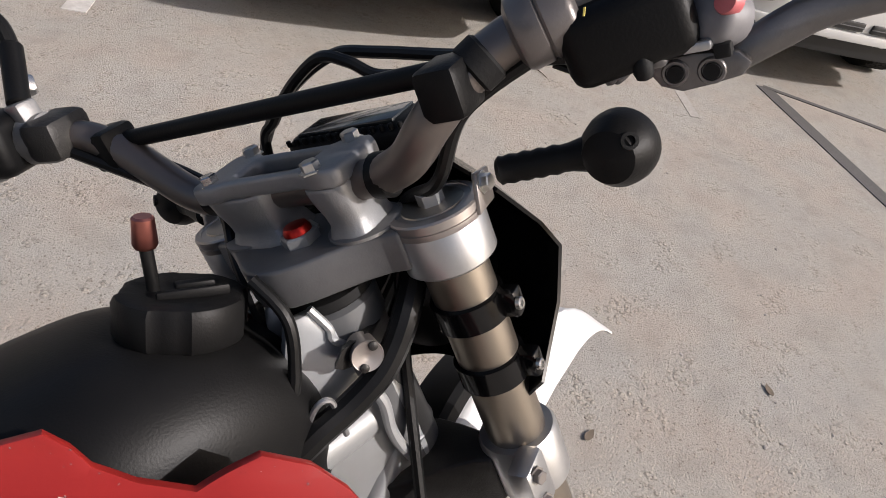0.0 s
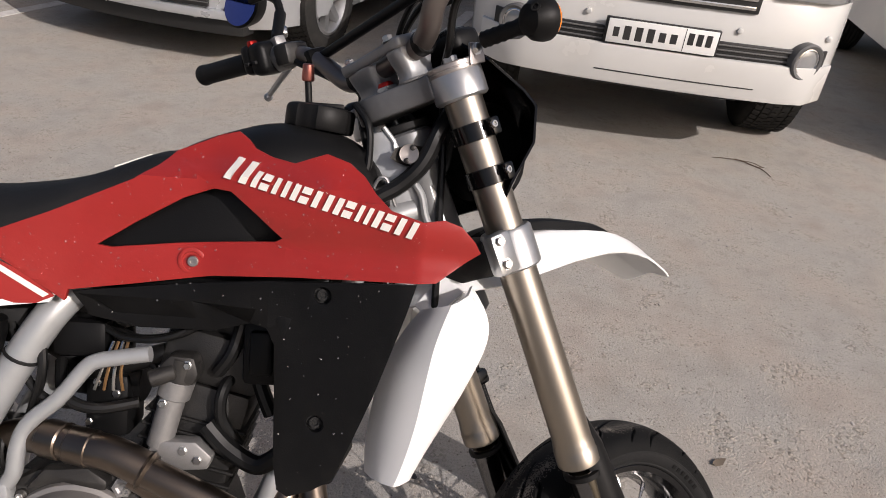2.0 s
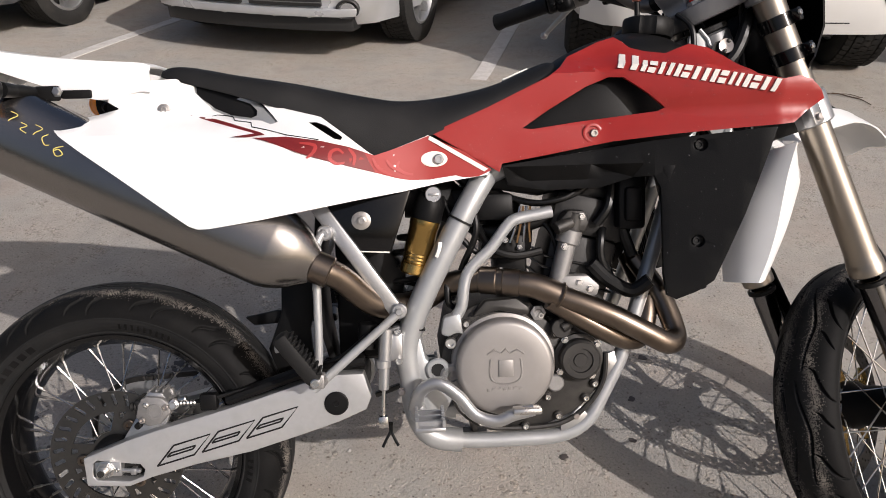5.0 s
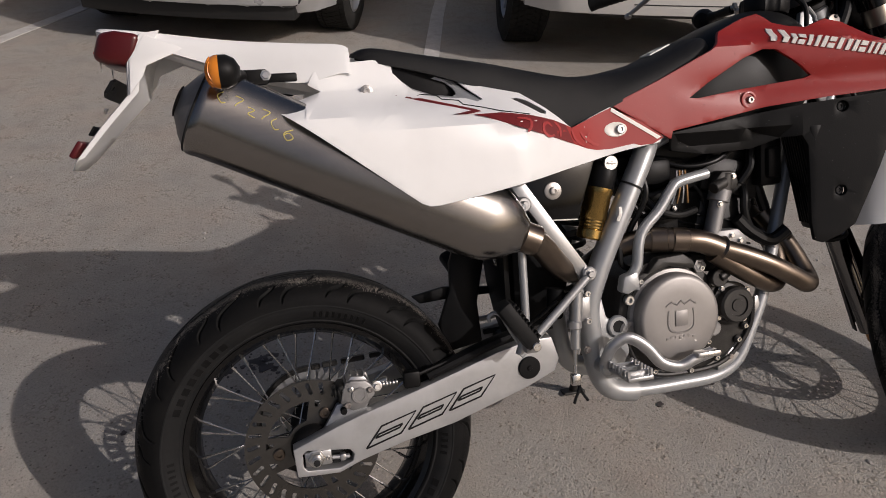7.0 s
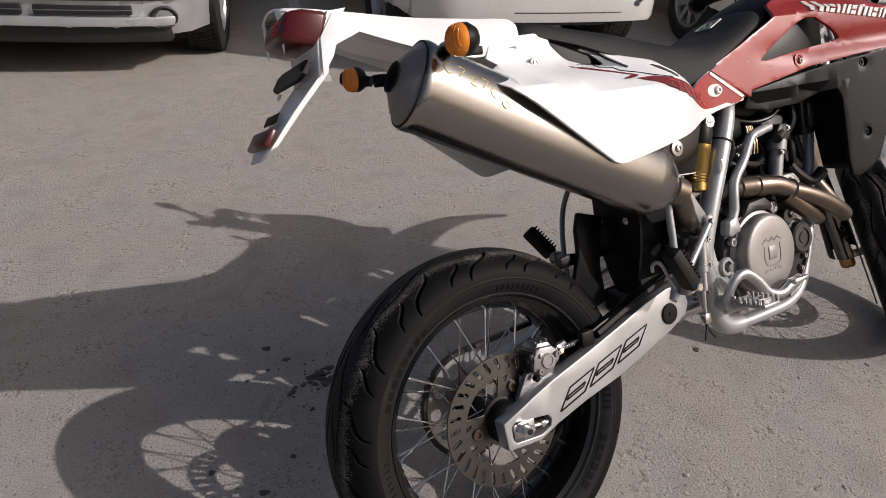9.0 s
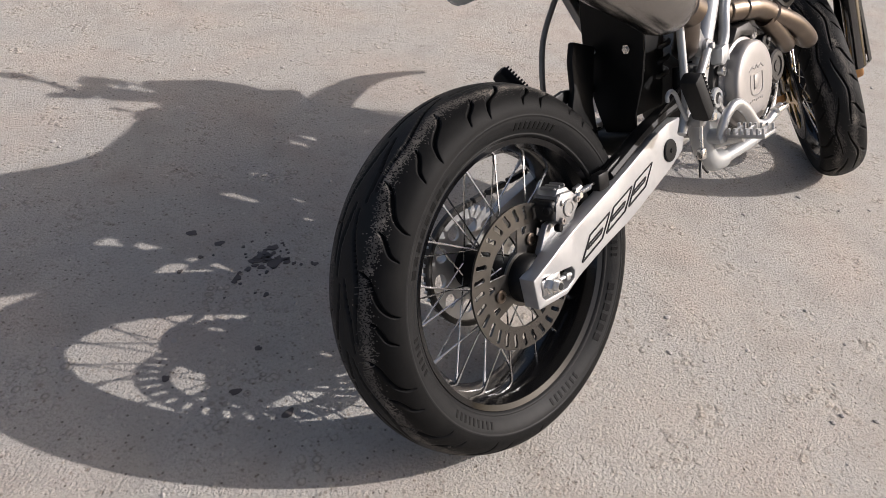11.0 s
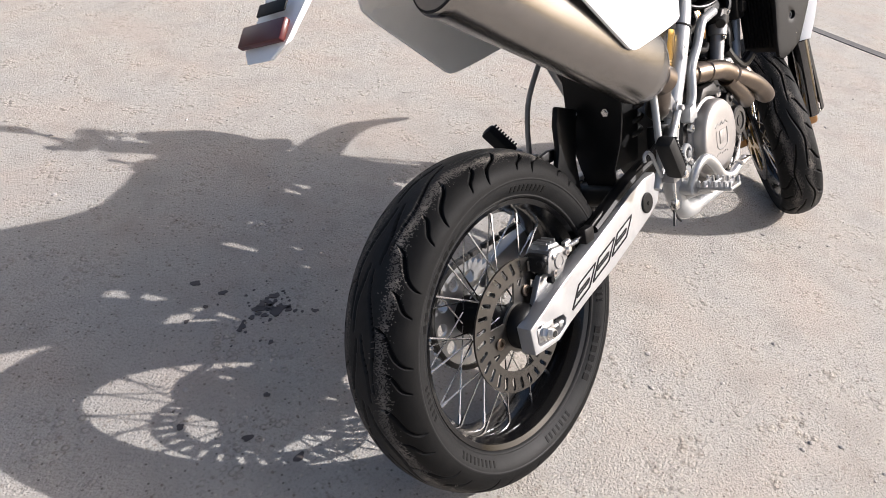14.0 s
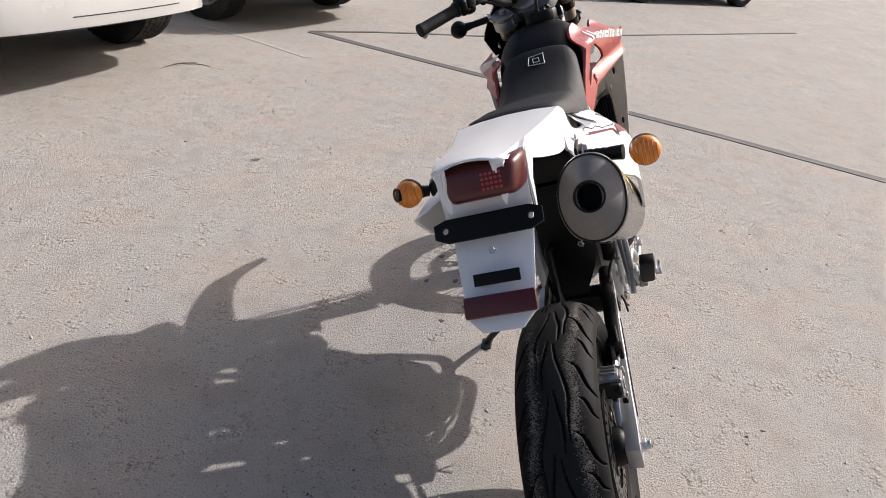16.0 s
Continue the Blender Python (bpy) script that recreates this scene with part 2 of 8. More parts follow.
CONE = material("matte bead-blasted end cap", (0.20, 0.188, 0.178), 0.58, metal=0.6, vary=0.15, scale=110, bump=0.25, bump_scale=600)
CLAMP = material("grey cast clamp alloy", (0.26, 0.262, 0.265), 0.46, metal=0.5, vary=0.1, scale=120, bump=0.22, bump_scale=600,
                 dirt=(0.22, 0.21, 0.2), dirt_scale=20, dirt_amount=0.35)
SPOKE = material("spoke steel", (0.50, 0.50, 0.497), 0.25, metal=1.0, vary=0.1, bump=0.0)
STANCHION = material("dark polished stanchion", (0.15, 0.148, 0.15), 0.12, metal=1.0, vary=0.03, bump=0.0, rough_vary=0.03)
CHROME = material("polished stanchion", (0.72, 0.72, 0.72), 0.07, metal=1.0, vary=0.02, bump=0.0, rough_vary=0.03)
FORK = material("champagne anodised fork tube", (0.33, 0.292, 0.245), 0.36, metal=1.0, vary=0.05, scale=60, bump=0.02,
                stretch=(1, 1, 0.2), rough_vary=0.06)
MUFFLER = material("brushed titanium muffler", (0.275, 0.262, 0.25), 0.24, metal=1.0, vary=0.08, scale=140, bump=0.05,
                   stretch=(0.1, 1, 1), dirt=(0.22, 0.20, 0.178), dirt_amount=0.5)
HEADER = material("heat-browned header steel", (0.185, 0.150, 0.120), 0.33, metal=1.0, vary=0.22, scale=30, bump=0.08,
                  dirt=(0.11, 0.085, 0.066), dirt_scale=9, dirt_amount=0.7)
GOLD = material("gold anodised alloy", (0.46, 0.30, 0.10), 0.26, metal=1.0, vary=0.1, bump=0.03)
COPPER = material("bronze anodised foot", (0.42, 0.24, 0.11), 0.35, metal=0.9, vary=0.12, bump=0.05)
PINK = material("rose anodised alloy", (0.45, 0.17, 0.14), 0.3, metal=1.0, vary=0.1, bump=0.03)
RED_BOLT = material("red anodised bolt", (0.42, 0.02, 0.014), 0.3, metal=0.8, vary=0.1, bump=0.02)
DISC = material("brake disc steel", (0.115, 0.109, 0.102), 0.30, metal=0.95, vary=0.14, scale=90, bump=0.06)
SOOTY_CYL = material("sooty black cylinder casting", (0.012, 0.0115, 0.011), 0.5, metal=0.3, vary=0.3, scale=120, bump=0.4, bump_scale=500,
                     dirt=(0.03, 0.028, 0.025), dirt_scale=25, dirt_amount=0.5)
# soot of the outlet; the same black also paints shade into holes
SOOT_SHADE_BLACK = material("exhaust soot and black for shaded holes", (0.006, 0.006, 0.006), 0.9, bump=0.2)
AMBER = material("amber lens", (0.75, 0.24, 0.02), 0.18, vary=0.08, bump=0.0, coat=0.5)
RED_LENS = material("red lens", (0.075, 0.005, 0.0055), 0.3, vary=0.15, bump=0.0, coat=0.1)
LED_RED = material("bright red reflector cells", (0.46, 0.03, 0.026), 0.3, vary=0.1, bump=0.0)
BLUE_GLASS = material("blue mirror glass", (0.05, 0.09, 0.4), 0.05, metal=1.0, vary=0.05, bump=0.0, rough_vary=0.02)
BOLT_PINK = material("bolt in pale plastic", (0.4, 0.38, 0.36), 0.4, metal=0.8, vary=0.2, bump=0.05)
CHALK = material("yellow paint marker", (0.6, 0.5, 0.12), 0.7, vary=0.2)
CAR_WHITE = material("white car paint", (0.54, 0.535, 0.515), 0.25, vary=0.03, scale=10, bump=0.0, coat=0.7,
                     dirt=(0.42, 0.395, 0.355), dirt_scale=2.5, dirt_amount=0.45)
CAR_SILVER = material("silver car paint", (0.5, 0.51, 0.52), 0.3, metal=0.5, vary=0.05, bump=0.0, coat=0.6,
                      dirt=(0.3, 0.29, 0.27), dirt_scale=2.5, dirt_amount=0.5)
CAR_DARK = material("dark car paint", (0.03, 0.032, 0.036), 0.25, vary=0.1, bump=0.0, coat=0.6,
                    dirt=(0.12, 0.11, 0.1), dirt_scale=2.5, dirt_amount=0.5)
CAR_GREY_TRIM = material("grey bumper plastic", (0.09, 0.09, 0.09), 0.6, vary=0.15, bump=0.2, dirt=(0.2, 0.19, 0.17), dirt_scale=4)
CAR_BLACK = material("black car trim", (0.012, 0.012, 0.012), 0.5, vary=0.2, bump=0.1)
LAMP_GLASS = material("clear lamp lens", (0.34, 0.345, 0.35), 0.12, metal=0.5, vary=0.15, scale=30, bump=0.1, coat=0.6)
CAR_GLASS = material("tinted car glass", (0.02, 0.024, 0.026), 0.05, vary=0.05, bump=0.0, coat=0.3)
PLATE_WHITE = material("number plate white", (0.72, 0.72, 0.70), 0.4, vary=0.04)
PLATE_DARK = material("number plate bars", (0.02, 0.02, 0.02), 0.5)
TWIG = material("dry twig", (0.09, 0.06, 0.04), 0.8, vary=0.3)
LEAF = material("dry leaf", (0.14, 0.11, 0.08), 0.8, vary=0.3)

# ---- mesh helpers ----
BIKE = Matrix.Translation((0.005, -0.145, 0.0156)) @ Matrix.Rotation(radians(-0.68), 4, "Z") @ Matrix.Rotation(radians(-0.13), 4, "Y") @ Matrix.Rotation(radians(-24.97), 4, "X")
STEER = BIKE @ Matrix.Translation((1.409, 0, 0.3)) @ Matrix.Rotation(radians(-22.54), 4, "Y") @ Matrix.Rotation(radians(33.78), 4, "Z")
MIRROR = Matrix.Diagonal((1, -1, 1, 1))


def finish(name, bm, mat, at=None, angle=35):
    """Links a bmesh as one mesh object; at places its vertices in the world."""
    if at is not None:
        bm.transform(at)
    bmesh.ops.recalc_face_normals(bm, faces=bm.faces[:])
    if all(len(e.link_faces) == 2 for e in bm.edges) and bm.calc_volume(signed=True) < 0:
        bmesh.ops.reverse_faces(bm, faces=bm.faces[:])
    lim = radians(angle)
    for f in bm.faces:
        f.smooth = True
    for e in bm.edges:
        e.smooth = len(e.link_faces) == 2 and e.calc_face_angle(0.0) < lim
    me = bpy.data.meshes.new(name)
    bm.to_mesh(me)
    bm.free()
    me.materials.append(mat)
    return new(name, me)


def shell(bm, th):
    """Gives a sheet its thickness."""
    bmesh.ops.recalc_face_normals(bm, faces=bm.faces[:])
    bm.normal_update()
    bmesh.ops.solidify(bm, geom=bm.faces[:], thickness=th)


def part(name, bm, mat, parent, label="", at=None, angle=35):
    """One mesh object under a thing or under a part."""
    ob = finish(name, bm, mat, at, angle)
    ob.parent = parent
    if parent.parent is None:
        ob.matrix_parent_inverse = parent.matrix_basis.inverted()
    if label:
        ob["label"] = label
    return ob


def spline(pts, n=6, closed=False):
    """A smooth line through the points."""
    p = [Vector(q) for q in pts]
    if len(p) < 3:
        return p
    out = []
    m = len(p)
    for i in range(m if closed else m - 1):
        if closed:
            a, b, c, d = p[i - 1], p[i], p[(i + 1) % m], p[(i + 2) % m]
        else:
            a, b, c, d = p[max(i - 1, 0)], p[i], p[i + 1], p[min(i + 2, m - 1)]
        for k in range(n):
            t = k / n
            out.append(0.5 * ((2 * b) + (c - a) * t + (2 * a - 5 * b + 4 * c - d) * t * t + (3 * b - a - 3 * c + d) * t ** 3))
    if not closed:
        out.append(p[-1])
    return out


def tube(pts, r, seg=12, n=6, smooth=True, flat=1.0, caps=True):
    """A pipe along the points; r is one radius or one for each end and flat squeezes it."""
    path = spline(pts, n) if smooth else [Vector(q) for q in pts]
    r0, r1 = r if isinstance(r, tuple) else (r, r)
    bm = bmesh.new()
    rings = []
    up = None
    for i, q in enumerate(path):
        d = (path[min(i + 1, len(path) - 1)] - path[max(i - 1, 0)]).normalized()
        if up is None:
            up = d.orthogonal().normalized()
            if flat != 1.0:
                up = (Vector((0, 1, 0)) - d * d.y).normalized()
        up = (up - d * up.dot(d)).normalized()
        side = d.cross(up)
        rad = r0 + (r1 - r0) * i / max(1, len(path) - 1)
        rings.append([bm.verts.new(q + rad * (math.cos(a) * up * flat + math.sin(a) * side))
                      for a in (2 * math.pi * k / seg for k in range(seg))])
    for a, b in zip(rings, rings[1:]):
        for k in range(seg):
            bm.faces.new((a[k], a[(k + 1) % seg], b[(k + 1) % seg], b[k]))
    if caps:
        bm.faces.new(rings[0][::-1])
        bm.faces.new(rings[-1])
    return bm


def frame_at(p, axis, spin=0.0):
    """A matrix whose z runs along axis from p."""
    q = Vector(axis).normalized().to_track_quat("Z", "Y").to_matrix().to_4x4()
    return Matrix.Translation(p) @ q @ Matrix.Rotation(spin, 4, "Z")


def lathe(profile, seg=24, oval=1.0):
    """Turns (radius, height) pairs round z; the ends are closed."""
    bm = bmesh.new()
    rings = []
    for r, h in profile:
        rings.append([bm.verts.new((r * math.cos(a), r * oval * math.sin(a), h)) for a in (2 * math.pi * k / seg for k in range(seg))])
    for a, b in zip(rings, rings[1:]):
        for k in range(seg):
            bm.faces.new((a[k], a[(k + 1) % seg], b[(k + 1) % seg], b[k]))
    bm.faces.new(rings[0][::-1])
    bm.faces.new(rings[-1])
    return bm


def turned(p, axis, profile, seg=24, oval=1.0, spin=0.0):
    bm = lathe(profile, seg, oval)
    bm.transform(frame_at(p, axis, spin))
    return bm


def rod(p, q, r, seg=14, edge=0.0015):
    """A round bar from p to q with softened ends."""
    p, q = Vector(p), Vector(q)
    ln = (q - p).length
    e = min(edge, r * 0.4, ln * 0.3)
    return turned(p, q - p, [(r - e, 0), (r, e), (r, ln - e), (r - e, ln)], seg)


def hexbolt(p, axis, r=0.006, h=0.005, washer=True):
    prof = [(r * 1.45, 0), (r * 1.45, 0.0012)] if washer else []
    bm = turned(p, axis, prof + [(r * 1.06, 0.0013), (r * 1.08, h), (r * 0.9, h + 0.001)], 6)
    return bm


def capbolt(p, axis, r=0.006, h=0.005):
    return turned(p, axis, [(r, 0), (r, h * 0.8), (r * 0.85, h), (r * 0.5, h), (r * 0.48, h * 0.45)], 12)


def box(size, centre=(0, 0, 0), bevel=0.003, seg=2):
    bm = bmesh.new()
    bmesh.ops.create_cube(bm, size=1)
    bmesh.ops.scale(bm, vec=size, verts=bm.verts)
    if bevel:
        bmesh.ops.bevel(bm, geom=bm.edges[:], offset=bevel, segments=seg, profile=0.5, affect="EDGES", clamp_overlap=True)
    bmesh.ops.translate(bm, vec=centre, verts=bm.verts)
    return bm


def fill(loops, cuts_x=(), cuts_z=()):
    """A flat sheet in the xz plane inside the first loop and outside the others, cut along the given lines."""
    bm = bmesh.new()
    for loop in loops:
        vs = [bm.verts.new((x, 0, z)) for x, z in loop]
        for a, b in zip(vs, vs[1:] + vs[:1]):
            bm.edges.new((a, b))
    bmesh.ops.triangle_fill(bm, use_beauty=True, use_dissolve=False, edges=bm.edges[:], normal=(0, 1, 0))
    for axis, cuts in ((0, cuts_x), (2, cuts_z)):
        for c in cuts:
            co, no = Vector((0, 0, 0)), Vector((0, 0, 0))
            co[axis], no[axis] = c, 1
            bmesh.ops.bisect_plane(bm, geom=bm.verts[:] + bm.edges[:] + bm.faces[:], plane_co=co, plane_no=no, dist=1e-6)
    return bm


def thicken(bm, vec):
    """Gives an open sheet a back, moved by vec, and walls round its rim."""
    ext = bmesh.ops.extrude_face_region(bm, geom=bm.faces[:], use_keep_orig=True)
    bmesh.ops.translate(bm, vec=vec, verts=[v for v in ext["geom"] if isinstance(v, bmesh.types.BMVert)])
    return bm


def soften(bm, width=0.002, seg=2, angle=50):
    bmesh.ops.recalc_face_normals(bm, faces=bm.faces[:])
    es = [e for e in bm.edges if len(e.link_faces) == 2 and e.calc_face_angle(0.0) > radians(angle)]
    bmesh.ops.bevel(bm, geom=es, offset=width, segments=seg, profile=0.5, affect="EDGES", clamp_overlap=True)
    return bm


def steps(a, b, d):
    k = max(1, int(round((b - a) / d)))
    return [a + (b - a) * i / k for i in range(1, k)]


def sheet(loops, yf, th, step=0.03, edge=0.0):
    """Bodywork: an outline in the side view, bent to yf(x, z) and th thick (towards the middle)."""
    xs, zs = [p[0] for p in loops[0]], [p[1] for p in loops[0]]
    bm = fill(loops, steps(min(xs), max(xs), step), steps(min(zs), max(zs), step))
    thicken(bm, (0, th, 0))
    for v in bm.verts:
        v.co.y += yf(v.co.x, v.co.z)
    if edge:
        soften(bm, edge, 2, 60)
    return bm


def block(outline, y0, y1, bevel=0.002):
    """A side-view outline made solid between y0 and y1."""
    bm = fill([outline])
    thicken(bm, (0, y1 - y0, 0))
    bmesh.ops.translate(bm, vec=(0, y0, 0), verts=bm.verts)
    bmesh.ops.dissolve_limit(bm, angle_limit=0.01, verts=bm.verts[:], edges=bm.edges[:])
    if bevel:
        soften(bm, bevel, 2, 40)
    return bm


def loft(rings, close=True, caps=True):
    bm = bmesh.new()
    rows = [[bm.verts.new(p) for p in ring] for ring in rings]
    n = len(rows[0])
    for a, b in zip(rows, rows[1:]):
        for k in range(n if close else n - 1):
            bm.faces.new((a[k], a[(k + 1) % n], b[(k + 1) % n], b[k]))
    if caps and close:
        bm.faces.new(rows[0][::-1])
        bm.faces.new(rows[-1])
    return bm


def curve_at(x, xs, ys):
    return float(np.interp(x, xs, ys))


def merge(*bms):
    """Joins bmeshes into the first."""
    out = bms[0]
    for b in bms[1:]:
        me = bpy.data.meshes.new("joint")
        b.to_mesh(me)
        b.free()
        out.from_mesh(me)
        bpy.data.meshes.remove(me)
    return out


# ---- ground ----
bm = bmesh.new()
bmesh.ops.create_grid(bm, x_segments=24, y_segments=24, size=150)
ground = finish("ground", bm, ASPHALT)
tagged(ground, "pale dusty grey asphalt of a parking lot", "ground", kind="structure")

# ---- motorcycle ----
bike = new("motorcycle")
bike.empty_display_size = 0.1
bike.matrix_basis = Matrix.Translation((0.7, 0.0, 0.0))
tagged(bike, "red, white and black supermoto motorcycle leaning on its side stand", "motorcycle")


def on_bike(name, bm, mat, label="", parent=None, angle=35):
    return part(name, bm, mat, parent or bike, label, BIKE, angle)


def on_fork(name, bm, mat, label="", parent=None, angle=35):
    return part(name, bm, mat, parent or bike, label, STEER, angle)


def both(name, make, mat, label="", parent=None):
    """The same part on the right and, mirrored, on the left."""
    right = on_bike(name, make(), mat, label, parent)
    bm = make()
    bm.transform(MIRROR)
    return right, on_bike(name, bm, mat, label, parent)


# wheels
def groove_depth(u, s, period, line, width, depth):
    """How deep a groove repeated every period lies under the points (u along, s across); it tapers to its ends."""
    best = np.full(u.shape, 9.0)
    total = len(line) - 1
    for shift in (-1, 0, 1):
        uu = np.mod(u, period) + shift * period
        for i, ((a0, b0), (a1, b1)) in enumerate(zip(line, line[1:])):
            du, ds = a1 - a0, b1 - b0
            k = np.clip(((uu - a0) * du + (s - b0) * ds) / (du * du + ds * ds), 0, 1)
            w = width * (0.12 + 0.88 * np.sin(math.pi * (i + k) / total) ** 0.8)
            best = np.minimum(best, np.hypot(uu - a0 - k * du, s - b0 - k * ds) / w)
    return depth * np.clip((1 - best) / 0.35, 0, 1)


def spline2(pts):
    """A smooth plane line through the points."""
    return [(v.x, v.y) for v in spline([(a, b, 0) for a, b in pts], 3)]


def tyre_mesh(crown, half, rim, rim_half, side, lines, dusty, round_n=1440):
    """A road tyre about the y axis with moulded grooves; side is where the tread ends."""
    prof = []
    for v, f in ((0, 0), (0.04, 0.15), (0.10, 0.29), (0.13, 0.31), (0.16, 0.29), (0.19, 0.29), (0.23, 0.36), (0.45, 0.66), (0.7, 0.88), (0.86, 0.965), (0.91, 0.97), (0.92, 1.005), (0.95, 1.02)):
        prof.append((rim_half + (half - rim_half) * f, rim + (side - rim) * v))
    n_side, n_tread = len(prof), 112
    tread = []
    for k in range(n_tread + 1):
        a = math.pi / 2 * (1 - 2 * k / n_tread)
        tread.append((half * math.sin(a), side + (crown - side) * abs(math.cos(a)) ** 0.92))
    prof = prof + tread + [(-y, r) for y, r in prof[::-1]]
    py, pr = np.array([p[0] for p in prof]), np.array([p[1] for p in prof])
    arc = np.concatenate([[0], np.cumsum(np.hypot(np.diff(py), np.diff(pr)))])
    arc -= arc[len(arc) // 2]
    arc = -arc
    ang = np.linspace(0, 2 * math.pi, round_n, endpoint=False)
    u = np.repeat((ang * crown)[:, None], len(py), 1)
    s = np.repeat(arc[None, :], round_n, 0)
    cut = np.zeros(u.shape)
    for count, line, width, depth in lines:
        period = 2 * math.pi * crown / count
        for sign in (1, -1):
            off = 0 if sign > 0 else period / 2
            cut = np.maximum(cut, groove_depth(u + off, s * sign, period, line, width, depth))
    cut[:, :n_side] = 0
    cut[:, -n_side:] = 0
    d = np.stack([np.gradient(pr), -np.gradient(py)], 1)
    d /= np.linalg.norm(d, axis=1)[:, None]
    if d[len(d) // 2][1] < 0:
        d = -d
    yy = py[None, :] - cut * d[None, :, 0]
    rr = pr[None, :] - cut * d[None, :, 1]
    co = np.stack([rr * np.cos(ang)[:, None], yy, rr * np.sin(ang)[:, None]], 2).reshape(-1, 3)
    m = len(py)
    i, k = np.meshgrid(np.arange(round_n), np.arange(m - 1), indexing="ij")
    j = (i + 1) % round_n
    faces = np.stack([i * m + k, j * m + k, j * m + k + 1, i * m + k + 1], 2).reshape(-1, 4)
    me = bpy.data.meshes.new("tyre")
    me.from_pydata(co.tolist(), [], faces.tolist())
    me.polygons.foreach_set("use_smooth", [True] * len(me.polygons))
    # greyed crown, a dusty band, scrubbed black shoulders, greyed sidewalls
    luck = np.random.default_rng(5).random((round_n, m - 1))
    wave = 0.006 * np.sin(ang * 5 + 1)[:, None] + 0.004 * np.sin(ang * 13)[:, None]
    mid = np.abs(s[:, :-1])
    kind = np.where(mid < dusty + wave - 0.006, 2, 0)
    kind[luck < 0.8 * np.exp(-((mid - dusty - wave) / 0.0095) ** 2)] = 1
    # groove faces take the black too, which paints in their shade
    kind[cut[:, :-1] > 0.0012] = 0
    kind[:, :n_side] = 2
    kind[:, -n_side:] = 2
    for mat in (SCRUBBED, DUSTY, SIDEWALL):
        me.materials.append(mat)
    me.polygons.foreach_set("material_index", kind.astype(np.int32).ravel())
    return me


def tyre(name, me, at, parent, label):
    me.transform(at)
    ob = new(name, me)
    ob.parent = parent
    ob["label"] = label
    return ob


def ring_band(profile, seg=96):
    """Turns a closed (radius, y) outline round the y axis."""
    bm = bmesh.new()
    rings = []
    for k in range(seg):
        a = 2 * math.pi * k / seg
        rings.append([bm.verts.new((r * math.cos(a), y, r * math.sin(a))) for r, y in profile])
    n = len(profile)
    for k in range(seg):
        a, b = rings[k], rings[(k + 1) % seg]
        for i in range(n):
            bm.faces.new((a[i], a[(i + 1) % n], b[(i + 1) % n], b[i]))
    return bm


def circle(cx, cz, r, n=16, sx=1.0):
    return [(cx + sx * r * math.cos(2 * math.pi * k / n), cz + r * math.sin(2 * math.pi * k / n)) for k in range(n)]


def slot(ang, r0, r1, w, skew):
    """A round-ended slot across a brake disc."""
    out = []
    for r, a0 in ((r0, math.pi), (r1, 0.0)):
        for k in range(4):
            a = a0 - math.pi / 2 + math.pi * k / 3
            x, y = r + w * math.cos(a), w * math.sin(a) + skew * (r - r0)
            out.append((x * math.cos(ang) - y * math.sin(ang), x * math.sin(ang) + y * math.cos(ang)))
    return out[4:] + out[:4]


def disc(r_out, r_in, y, th, n_slots, rows):
    loops = [circle(0, 0, r_out, 96), circle(0, 0, r_in, 72)[::-1]]
    for k in range(n_slots):
        a = 2 * math.pi * k / n_slots
        for r0, r1, w, skew, da in rows:
            loops.append(slot(a + da, r0, r1, w, skew))
    bm = fill(loops)
    thicken(bm, (0, th, 0))
    bmesh.ops.translate(bm, vec=(0, y, 0), verts=bm.verts)
    return bm


def spokes(wheel, at, hub_r, hub_y, rim_r, rim_y, n=36):
    for k in range(n):
        a = 2 * math.pi * (k + 0.25) / n
        side = 1 if k % 2 else -1
        lead = (1 if (k // 2) % 2 else -1) * 0.95
        p = Vector((hub_r * math.cos(a - lead), side * hub_y, hub_r * math.sin(a - lead)))
        q = Vector((rim_r * math.cos(a), side * rim_y, rim_r * math.sin(a)))
        bm = tube([p, q], 0.0016, 6, smooth=False)
        n0 = q + (p - q).normalized() * 0.018
        bm = merge(bm, tube([n0, q], 0.0030, 6, smooth=False))
        part("spoke", bm, SPOKE, wheel, "", at)


rear_at = BIKE @ Matrix.Translation((-0.007, 0.003, 0.3045))
front_at = STEER @ Matrix.Translation((0.082, 0, -0.036))

rim_profile = [(0.222, 0.052), (0.226, 0.055), (0.222, 0.058), (0.213, 0.054), (0.206, 0.040), (0.199, 0.025), (0.198, -0.025),
               (0.206, -0.040), (0.213, -0.054), (0.222, -0.058), (0.226, -0.055), (0.222, -0.052), (0.212, -0.03), (0.21, 0.03)]
slim_rim = [(r + 0.010, y * 0.82) for r, y in rim_profile]
rear_wheel = part("rear_wheel", ring_band(rim_profile), GLOSS_BLACK, bike, "gloss black spoked rear rim", rear_at)
front_wheel = part("front_wheel", ring_band(slim_rim), GLOSS_BLACK, bike, "gloss black spoked front rim", front_at)

rear_lines = [
    (15, spline2([(0.0, 0.030), (0.004, 0.041), (0.014, 0.050), (0.030, 0.057), (0.048, 0.066), (0.060, 0.080), (0.064, 0.092)]), 0.0036, 0.006),
    (15, spline2([(0.070, 0.047), (0.074, 0.056), (0.086, 0.064), (0.100, 0.072), (0.108, 0.086)]), 0.0032, 0.006),
    (9, spline2([(0.0, 0.006), (0.035, 0.010), (0.075, 0.022), (0.11, 0.029), (0.15, 0.026), (0.20, 0.024)]), 0.0030, 0.006),
    (9, spline2([(0.10, 0.004), (0.13, 0.009), (0.165, 0.016), (0.21, 0.014)]), 0.0028, 0.006),
]
